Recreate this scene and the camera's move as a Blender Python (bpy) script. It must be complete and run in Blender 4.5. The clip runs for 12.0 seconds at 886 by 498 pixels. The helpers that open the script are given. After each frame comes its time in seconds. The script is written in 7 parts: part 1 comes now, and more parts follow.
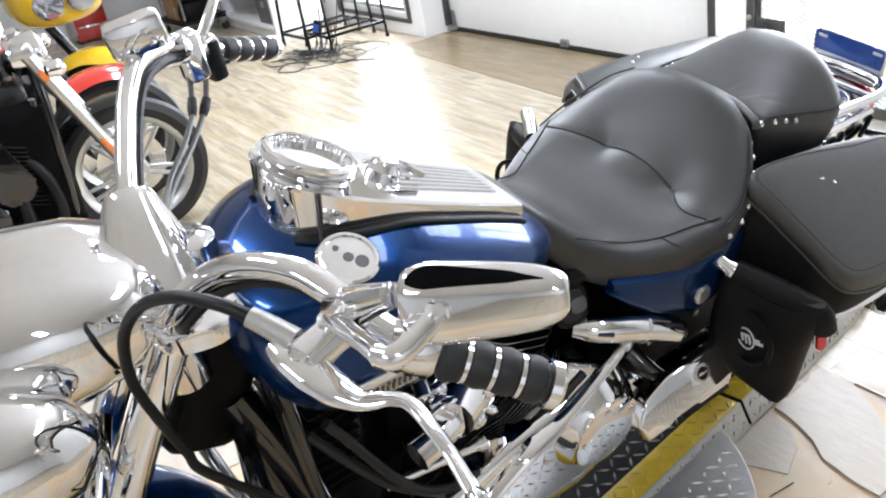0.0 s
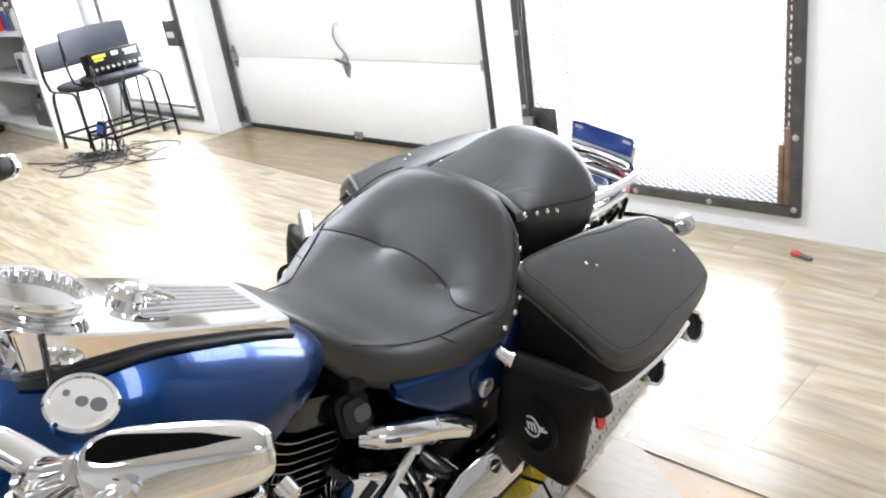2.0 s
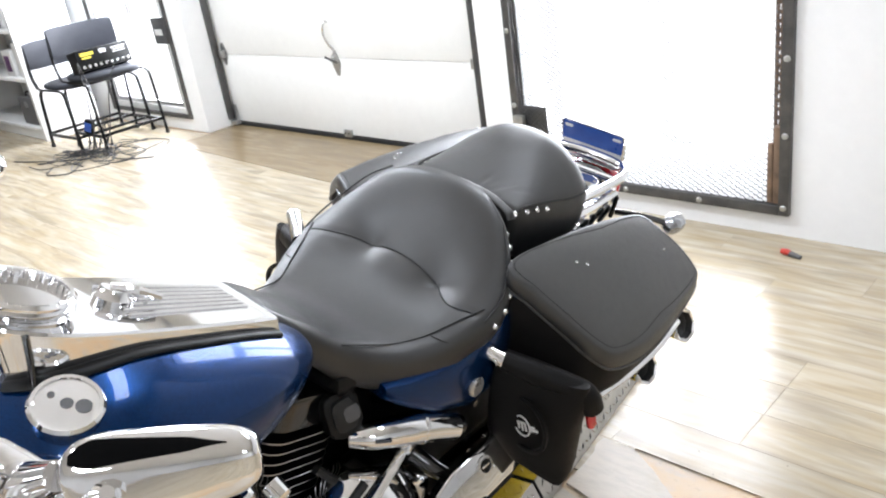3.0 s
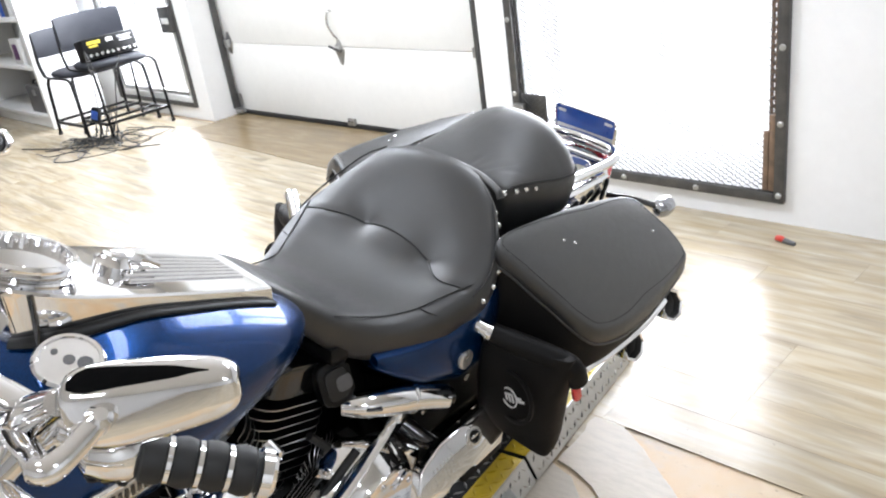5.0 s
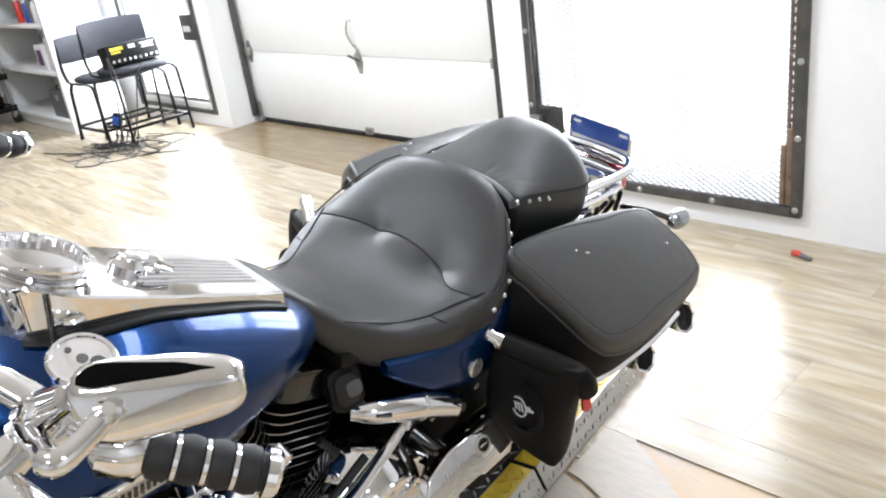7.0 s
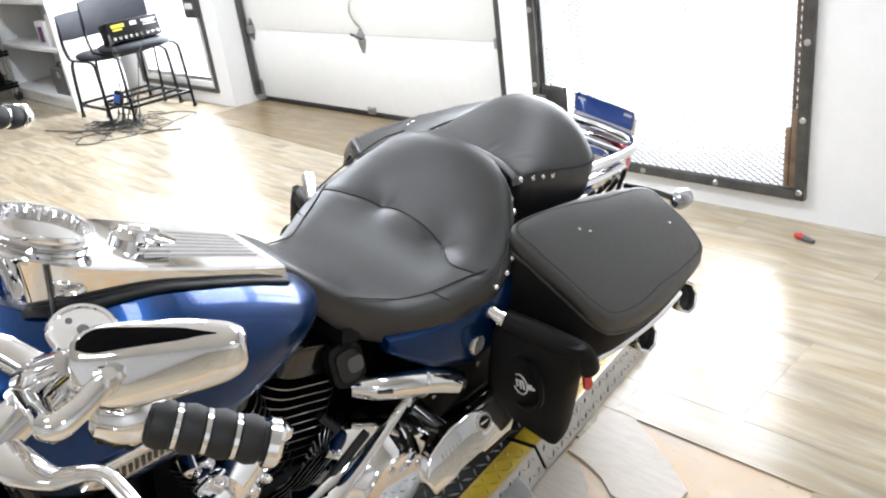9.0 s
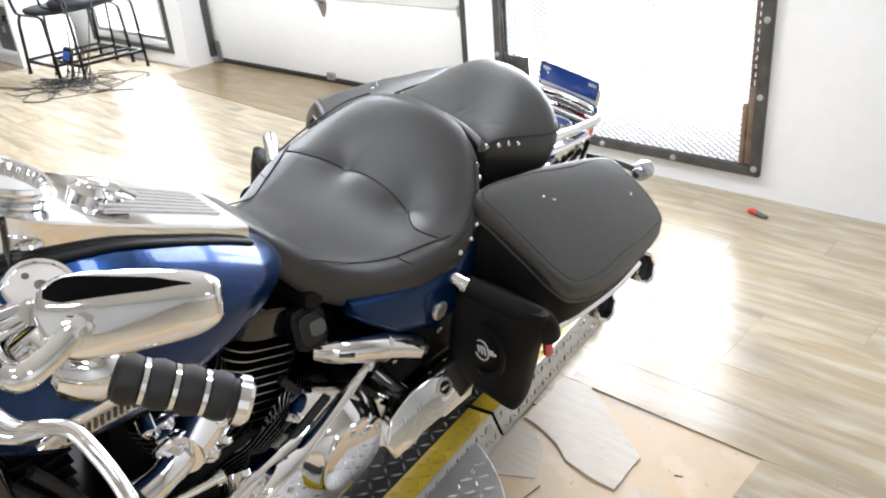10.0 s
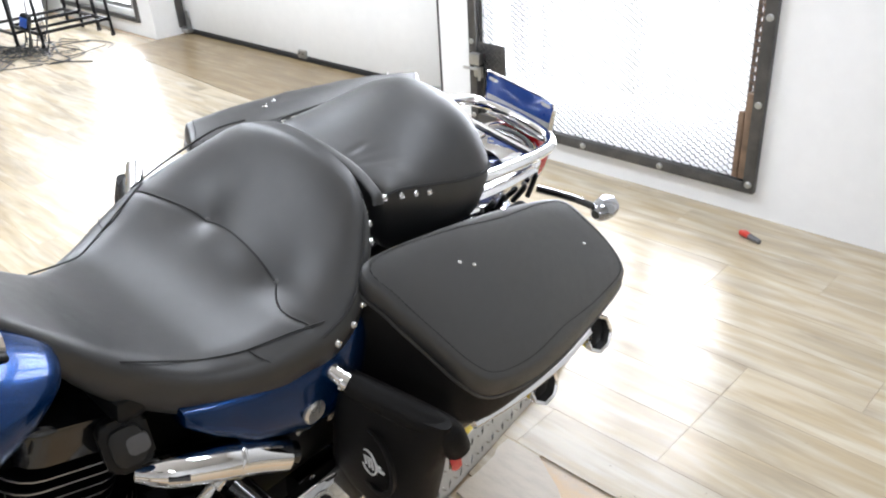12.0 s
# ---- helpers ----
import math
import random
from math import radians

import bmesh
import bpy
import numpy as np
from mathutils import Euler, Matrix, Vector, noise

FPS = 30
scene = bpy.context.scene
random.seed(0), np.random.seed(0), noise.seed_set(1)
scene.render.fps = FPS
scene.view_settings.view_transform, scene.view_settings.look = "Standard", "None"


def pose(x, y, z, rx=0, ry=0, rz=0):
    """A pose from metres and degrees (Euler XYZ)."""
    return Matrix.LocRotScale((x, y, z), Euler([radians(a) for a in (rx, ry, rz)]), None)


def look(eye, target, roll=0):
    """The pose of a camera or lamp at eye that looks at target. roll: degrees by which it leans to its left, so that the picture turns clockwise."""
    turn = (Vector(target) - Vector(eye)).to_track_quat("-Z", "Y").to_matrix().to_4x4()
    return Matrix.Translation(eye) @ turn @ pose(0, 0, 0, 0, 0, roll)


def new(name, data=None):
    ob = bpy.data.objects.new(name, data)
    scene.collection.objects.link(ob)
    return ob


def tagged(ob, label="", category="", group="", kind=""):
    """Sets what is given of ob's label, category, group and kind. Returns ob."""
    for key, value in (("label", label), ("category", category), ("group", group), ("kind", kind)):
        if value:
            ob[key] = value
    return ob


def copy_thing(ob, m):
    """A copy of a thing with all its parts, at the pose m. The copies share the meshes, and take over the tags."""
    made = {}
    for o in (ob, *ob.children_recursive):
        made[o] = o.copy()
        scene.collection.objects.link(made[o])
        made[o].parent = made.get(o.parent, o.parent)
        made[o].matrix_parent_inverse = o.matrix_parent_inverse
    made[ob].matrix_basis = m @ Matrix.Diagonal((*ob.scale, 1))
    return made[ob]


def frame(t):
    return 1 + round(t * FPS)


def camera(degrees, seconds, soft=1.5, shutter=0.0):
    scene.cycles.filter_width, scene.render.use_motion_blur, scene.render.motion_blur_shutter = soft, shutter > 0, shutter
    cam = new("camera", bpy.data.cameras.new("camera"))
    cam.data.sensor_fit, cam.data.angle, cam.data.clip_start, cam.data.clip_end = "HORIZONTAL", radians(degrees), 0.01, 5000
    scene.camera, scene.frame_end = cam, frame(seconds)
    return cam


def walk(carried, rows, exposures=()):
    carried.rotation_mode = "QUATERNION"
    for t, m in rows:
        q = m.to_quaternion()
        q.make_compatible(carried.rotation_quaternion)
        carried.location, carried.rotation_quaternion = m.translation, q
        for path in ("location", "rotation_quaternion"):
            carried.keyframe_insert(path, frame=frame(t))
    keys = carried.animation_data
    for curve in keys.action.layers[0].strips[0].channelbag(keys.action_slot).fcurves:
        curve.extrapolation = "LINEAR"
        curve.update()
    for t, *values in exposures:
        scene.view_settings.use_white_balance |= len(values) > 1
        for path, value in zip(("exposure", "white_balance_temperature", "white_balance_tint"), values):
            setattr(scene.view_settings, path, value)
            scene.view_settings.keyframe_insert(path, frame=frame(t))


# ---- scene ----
cam = camera(56.7, 12.0, 2.1)
PATH = [
    (0, (0.986, -0.658, 1.463), (-0.583, 0.193, 0.562), -10.3),
    (0.5, (1.006, -0.616, 1.464), (-0.496, 0.396, 0.615), -10.8),
    (1, (1.009, -0.587, 1.467), (-0.419, 0.544, 0.641), -10.9),
    (1.5, (1.001, -0.57, 1.468), (-0.354, 0.66, 0.662), -9.4),
    (2, (0.999, -0.564, 1.469), (-0.343, 0.696, 0.687), -8.8),
    (2.5, (0.995, -0.556, 1.47), (-0.333, 0.72, 0.69), -8.6),
    (3, (0.994, -0.558, 1.467), (-0.33, 0.716, 0.678), -8.6),
    (5, (1.055, -0.582, 1.457), (-0.277, 0.675, 0.653), -8.5),
    (5.5, (1.061, -0.595, 1.458), (-0.278, 0.651, 0.649), -7.4),
    (6, (1.06, -0.596, 1.452), (-0.286, 0.645, 0.646), -7.3),
    (6.5, (1.065, -0.587, 1.451), (-0.289, 0.656, 0.662), -7.8),
    (7, (1.067, -0.583, 1.455), (-0.298, 0.656, 0.679), -8.0),
    (7.5, (1.065, -0.588, 1.452), (-0.305, 0.638, 0.663), -7.9),
    (9.5, (1.06, -0.583, 1.438), (-0.279, 0.646, 0.604), -7.2),
    (10, (1.047, -0.596, 1.431), (-0.216, 0.675, 0.542), -5.1),
    (10.5, (1.026, -0.657, 1.425), (-0.159, 0.704, 0.562), -3.6),
    (10.7, (1.021, -0.69, 1.424), (-0.074, 0.714, 0.512), -4.3),
    (11, (0.998, -0.677, 1.41), (0.003, 0.745, 0.415), -2.4),
    (11.2, (0.976, -0.63, 1.421), (-0.1, 0.776, 0.485), -4.4),
    (11.5, (0.947, -0.442, 1.418), (-0.234, 0.907, 0.532), -2.8),
    (12, (0.905, -0.174, 1.411), (-0.343, 1.062, 0.454), -3.6),
]
walk(cam, [(t, look(eye, target, roll)) for t, eye, target, roll in PATH], [(0.0, -0.20, 6230, 11), (1.5, -0.16, 6350, 11), (5.5, -0.16, 6370, 11), (9.5, -0.17, 6430, 10.5), (10.5, -0.22, 6520, 11), (11.0, -0.2, 6560, 11), (12.0, -0.24, 6320, 11)])

# ---- world and light ----
world = bpy.data.worlds.new("world")
scene.world = world
world.use_nodes = True
wn = world.node_tree.nodes
wl = world.node_tree.links
sky = wn.new("ShaderNodeTexSky")
sky.sky_type = "NISHITA"
sky.sun_disc = False
sky.sun_elevation = radians(38)
sky.sun_rotation = radians(20)
wn["Background"].inputs["Strength"].default_value = 0.12
wl.new(sky.outputs["Color"], wn["Background"].inputs["Color"])


def area_lamp(name, m, sx, sy, watts, colour=(1, 1, 1)):
    lamp = bpy.data.lights.new(name, "AREA")
    lamp.shape = "RECTANGLE"
    lamp.size, lamp.size_y, lamp.energy, lamp.color = sx, sy, watts, colour
    ob = new(name, lamp)
    ob.matrix_world = m
    return ob


# daylight through the mesh door and the side window
area_lamp("daylight_door", look((-0.89, 2.74, 1.46), (-0.7, 0.0, 1.21)), 1.3, 2.5, 235, (0.90, 0.935, 1.0))
area_lamp("daylight_window", look((-5.55, 2.92, 1.2), (-4.6, -0.5, 0.4)), 1.2, 1.9, 215, (0.90, 0.935, 1.0))
# ceiling tubes of the showroom
for lx, ly, w in ((-4.3, 0.9, 110), (-2.3, 0.9, 105), (0.5, 1.2, 28), (-1.5, -1.6, 60), (0.4, -3.4, 85), (3.4, -1.4, 75)):
    area_lamp("ceiling_lamp", pose(lx, ly, 2.93), 1.25, 0.30, w, (0.865, 0.922, 1.0))


# ---- materials ----
def nodes_of(name):
    m = bpy.data.materials.new(name)
    m.use_nodes = True
    nt = m.node_tree
    return m, nt.nodes, nt.links, nt.nodes["Principled BSDF"]


def mix_rgb(nd, lk, fac, a, b, blend="MIX"):
    n = nd.new("ShaderNodeMix")
    n.data_type, n.blend_type = "RGBA", blend
    for sock, v in ((n.inputs[0], fac), (n.inputs[6], a), (n.inputs[7], b)):
        if isinstance(v, (int, float)):
            sock.default_value = v
        elif isinstance(v, tuple):
            sock.default_value = (*v, 1)
        else:
            lk.new(v, sock)
    return n.outputs[2]


def noise_of(nd, lk, scale, detail=6.0, rough=0.6, stretch=None, coords="Object"):
    tc = nd.new("ShaderNodeTexCoord")
    n = nd.new("ShaderNodeTexNoise")
    n.inputs["Scale"].default_value, n.inputs["Detail"].default_value, n.inputs["Roughness"].default_value = scale, detail, rough
    src = tc.outputs[coords]
    if stretch:
        mp = nd.new("ShaderNodeMapping")
        mp.inputs["Scale"].default_value = stretch
        lk.new(src, mp.inputs["Vector"])
        src = mp.outputs["Vector"]
    lk.new(src, n.inputs["Vector"])
    return n.outputs["Fac"]


def ramp(nd, lk, src, stops):
    r = nd.new("ShaderNodeValToRGB")
    els = r.color_ramp.elements
    while len(els) < len(stops):
        els.new(0.5)
    for e, (p, c) in zip(els, stops):
        e.position = p
        e.color = (c, c, c, 1) if isinstance(c, (int, float)) else (*c, 1)
    lk.new(src, r.inputs["Fac"])
    return r.outputs["Color"]


def bump_of(nd, lk, b, src, strength, dist):
    n = nd.new("ShaderNodeBump")
    n.inputs["Strength"].default_value, n.inputs["Distance"].default_value = strength, dist
    lk.new(src, n.inputs["Height"])
    lk.new(n.outputs["Normal"], b.inputs["Normal"])


def simple(name, a, b2, rough, metal=0.0, scale=8.0, bump=0.0, bump_scale=200.0, bump_dist=0.0005, rough_var=0.08, coat=0.0, fine=0.5, spec=0.5):
    """Two-scale variation between two colours, with varied gloss and fine relief."""
    m, nd, lk, b = nodes_of(name)
    big = noise_of(nd, lk, scale)
    small = noise_of(nd, lk, scale * 14, 4.0)
    fac = ramp(nd, lk, big, ((0.35, 0.0), (0.7, 1.0)))
    col = mix_rgb(nd, lk, fac, a, b2)
    tone = ramp(nd, lk, small, ((0.3, 1 - 0.25 * fine), (0.7, 1.0)))
    col = mix_rgb(nd, lk, 1.0, col, tone, "MULTIPLY")
    lk.new(col, b.inputs["Base Color"])
    rr = nd.new("ShaderNodeMapRange")
    rr.inputs["To Min"].default_value, rr.inputs["To Max"].default_value = max(rough - rough_var, 0.0), rough + rough_var
    lk.new(big, rr.inputs["Value"])
    lk.new(rr.outputs[0], b.inputs["Roughness"])
    b.inputs["Metallic"].default_value = metal
    b.inputs["Coat Weight"].default_value = coat
    b.inputs["Coat Roughness"].default_value = 0.03
    b.inputs["Specular IOR Level"].default_value = spec
    if bump:
        bump_of(nd, lk, b, noise_of(nd, lk, bump_scale, 3.0), bump, bump_dist)
    return m


def leather(name, a, b2, rough, grain=900.0, strength=0.25, spec=0.5, sheen=0.0):
    m, nd, lk, b = nodes_of(name)
    big = noise_of(nd, lk, 5.0)
    col = mix_rgb(nd, lk, ramp(nd, lk, big, ((0.3, 0.0), (0.75, 1.0))), a, b2)
    lk.new(col, b.inputs["Base Color"])
    b.inputs["Specular IOR Level"].default_value = spec
    tc = nd.new("ShaderNodeTexCoord")
    v = nd.new("ShaderNodeTexVoronoi")
    v.inputs["Scale"].default_value = grain
    lk.new(tc.outputs["Object"], v.inputs["Vector"])
    wr = noise_of(nd, lk, 60.0, 5.0)
    add = nd.new("ShaderNodeMath")
    add.operation = "ADD"
    lk.new(v.outputs["Distance"], add.inputs[0])
    lk.new(wr, add.inputs[1])
    bump_of(nd, lk, b, add.outputs[0], strength, 0.0006)
    rr = nd.new("ShaderNodeMapRange")
    rr.inputs["To Min"].default_value, rr.inputs["To Max"].default_value = rough - 0.06, rough + 0.1
    b.inputs["Coat Weight"].default_value, b.inputs["Coat Roughness"].default_value = sheen, rough
    lk.new(wr, rr.inputs["Value"])
    lk.new(rr.outputs[0], b.inputs["Roughness"])
    return m


def glow(name, colour, strength):
    m, nd, lk, b = nodes_of(name)
    b.inputs["Base Color"].default_value = (0, 0, 0, 1)
    b.inputs["Emission Color"].default_value = (*colour, 1)
    b.inputs["Emission Strength"].default_value = strength
    return m


def plank_material(name, warm, pale, grey):
    """Washed oak vinyl: streaks along the board, a tone of its own for every board."""
    m, nd, lk, b = nodes_of(name)
    info = nd.new("ShaderNodeObjectInfo")
    tc = nd.new("ShaderNodeTexCoord")
    off = nd.new("ShaderNodeVectorMath")
    off.operation = "SCALE"
    off.inputs[0].default_value = (7.3, 3.1, 1.7)
    lk.new(info.outputs["Random"], off.inputs["Scale"])
    add = nd.new("ShaderNodeVectorMath")
    lk.new(tc.outputs["Object"], add.inputs[0])
    lk.new(off.outputs[0], add.inputs[1])

    def streak(sx, sy, detail):
        mp = nd.new("ShaderNodeMapping")
        mp.inputs["Scale"].default_value = (sx, sy, 1)
        n = nd.new("ShaderNodeTexNoise")
        n.inputs["Scale"].default_value, n.inputs["Detail"].default_value = 1.0, detail
        n.inputs["Distortion"].default_value = 0.6
        lk.new(add.outputs[0], mp.inputs["Vector"])
        lk.new(mp.outputs["Vector"], n.inputs["Vector"])
        return n.outputs["Fac"]

    broad, fine = streak(3.2, 20.0, 4.0), streak(5.0, 120.0, 5.0)
    col = mix_rgb(nd, lk, ramp(nd, lk, broad, ((0.34, 0.0), (0.66, 1.0))), warm, pale)
    col = mix_rgb(nd, lk, ramp(nd, lk, streak(2.4, 17.0, 4.0), ((0.46, 0.0), (0.70, 0.7))), col, grey)
    col = mix_rgb(nd, lk, 0.25, col, ramp(nd, lk, fine, ((0.3, 0.62), (0.6, 1.0))), "MULTIPLY")
    tone = nd.new("ShaderNodeMapRange")
    tone.inputs["To Min"].default_value, tone.inputs["To Max"].default_value = 0.94, 1.03
    lk.new(info.outputs["Random"], tone.inputs["Value"])
    col = mix_rgb(nd, lk, 1.0, col, tone.outputs[0], "MULTIPLY")
    lk.new(col, b.inputs["Base Color"])
    rr = nd.new("ShaderNodeMapRange")
    rr.inputs["To Min"].default_value, rr.inputs["To Max"].default_value = 0.21, 0.29
    lk.new(broad, rr.inputs["Value"])
    lk.new(rr.outputs[0], b.inputs["Roughness"])
    bump_of(nd, lk, b, fine, 0.04, 0.0005)
    return m


def paint_metallic(name, deep, bright):
    """Metallic flake paint under a clear coat."""
    m, nd, lk, b = nodes_of(name)
    flake = noise_of(nd, lk, 900.0, 2.0)
    big = noise_of(nd, lk, 3.0)
    col = mix_rgb(nd, lk, ramp(nd, lk, flake, ((0.4, 0.0), (0.65, 1.0))), deep, bright)
    col = mix_rgb(nd, lk, 0.3, col, ramp(nd, lk, big, ((0.3, 0.8), (0.7, 1.0))), "MULTIPLY")
    lk.new(col, b.inputs["Base Color"])
    b.inputs["Metallic"].default_value = 0.7
    b.inputs["Roughness"].default_value = 0.24
    b.inputs["Coat Weight"].default_value = 0.45
    b.inputs["Coat Roughness"].default_value = 0.02
    b.inputs["Specular IOR Level"].default_value = 0.2
    return m


def stone_material(name):
    m, nd, lk, b = nodes_of(name)
    info = nd.new("ShaderNodeObjectInfo")
    base = mix_rgb(nd, lk, ramp(nd, lk, info.outputs["Random"], ((0.1, 0.0), (0.9, 1.0))), (0.47, 0.425, 0.36), (0.50, 0.42, 0.32))
    veins = noise_of(nd, lk, 6.0, 8.0, 0.65, (1.0, 3.0, 1.0), "Generated")
    col = mix_rgb(nd, lk, ramp(nd, lk, veins, ((0.42, 0.0), (0.62, 0.5))), base, (0.38, 0.33, 0.27))
    col = mix_rgb(nd, lk, ramp(nd, lk, noise_of(nd, lk, 3.0, 5.0), ((0.55, 0.0), (0.7, 0.6))), col, (0.44, 0.33, 0.21))
    lk.new(col, b.inputs["Base Color"])
    b.inputs["Roughness"].default_value = 0.36
    bump_of(nd, lk, b, veins, 0.18, 0.003)
    return m


def worn_subfloor(name):
    """Peach and tan glue stains, with scuffs curving round the turntable."""
    m, nd, lk, b = nodes_of(name)
    tan = mix_rgb(nd, lk, ramp(nd, lk, noise_of(nd, lk, 2.2, 7.0), ((0.38, 0.0), (0.62, 1.0))), (0.55, 0.36, 0.195), (0.50, 0.405, 0.28))
    grey = mix_rgb(nd, lk, ramp(nd, lk, noise_of(nd, lk, 3.4, 8.0, 0.65, (1.0, 2.2, 1.0)), ((0.52, 0.0), (0.68, 0.9))), tan, (0.40, 0.37, 0.32))
    tc = nd.new("ShaderNodeTexCoord")
    mp = nd.new("ShaderNodeMapping")
    mp.inputs["Location"].default_value = (0.27, -0.12, 0.0)
    lk.new(tc.outputs["Object"], mp.inputs["Vector"])
    wv = nd.new("ShaderNodeTexWave")
    wv.wave_type, wv.rings_direction = "RINGS", "Z"
    for key, v in (("Scale", 2.1), ("Distortion", 5.0), ("Detail", 6.0), ("Detail Scale", 1.4), ("Detail Roughness", 0.68)):
        wv.inputs[key].default_value = v
    lk.new(mp.outputs["Vector"], wv.inputs["Vector"])
    arcs = ramp(nd, lk, wv.outputs["Fac"], ((0.66, 0.0), (0.98, 0.45)))
    patch = ramp(nd, lk, noise_of(nd, lk, 4.0, 3.0), ((0.42, 0.0), (0.6, 1.0)))
    fac = mix_rgb(nd, lk, 1.0, arcs, patch, "MULTIPLY")
    col = mix_rgb(nd, lk, fac, grey, (0.62, 0.50, 0.36))
    speck = ramp(nd, lk, noise_of(nd, lk, 70.0, 5.0), ((0.26, 0.6), (0.36, 1.0)))
    col = mix_rgb(nd, lk, 1.0, col, speck, "MULTIPLY")
    lk.new(col, b.inputs["Base Color"])
    b.inputs["Roughness"].default_value = 0.40
    bump_of(nd, lk, b, wv.outputs["Fac"], 0.15, 0.002)
    return m


def brightened_frame_material(name):
    """White for the door frame, made translucent so that daylight brightens its shaded side."""
    m, nd, lk, b = nodes_of(name)
    tr = nd.new("ShaderNodeBsdfTranslucent")
    mix = nd.new("ShaderNodeMixShader")
    mix.inputs[0].default_value = 0.7
    tint = mix_rgb(nd, lk, ramp(nd, lk, noise_of(nd, lk, 3.0), ((0.35, 0.0), (0.7, 1.0))), (0.56, 0.56, 0.555), (0.50, 0.50, 0.495))
    lk.new(tint, tr.inputs["Color"])
    lk.new(tint, b.inputs["Base Color"])
    b.inputs["Roughness"].default_value = 0.5
    lk.new(b.outputs[0], mix.inputs[1])
    lk.new(tr.outputs[0], mix.inputs[2])
    lk.new(mix.outputs[0], nd["Material Output"].inputs["Surface"])
    return m


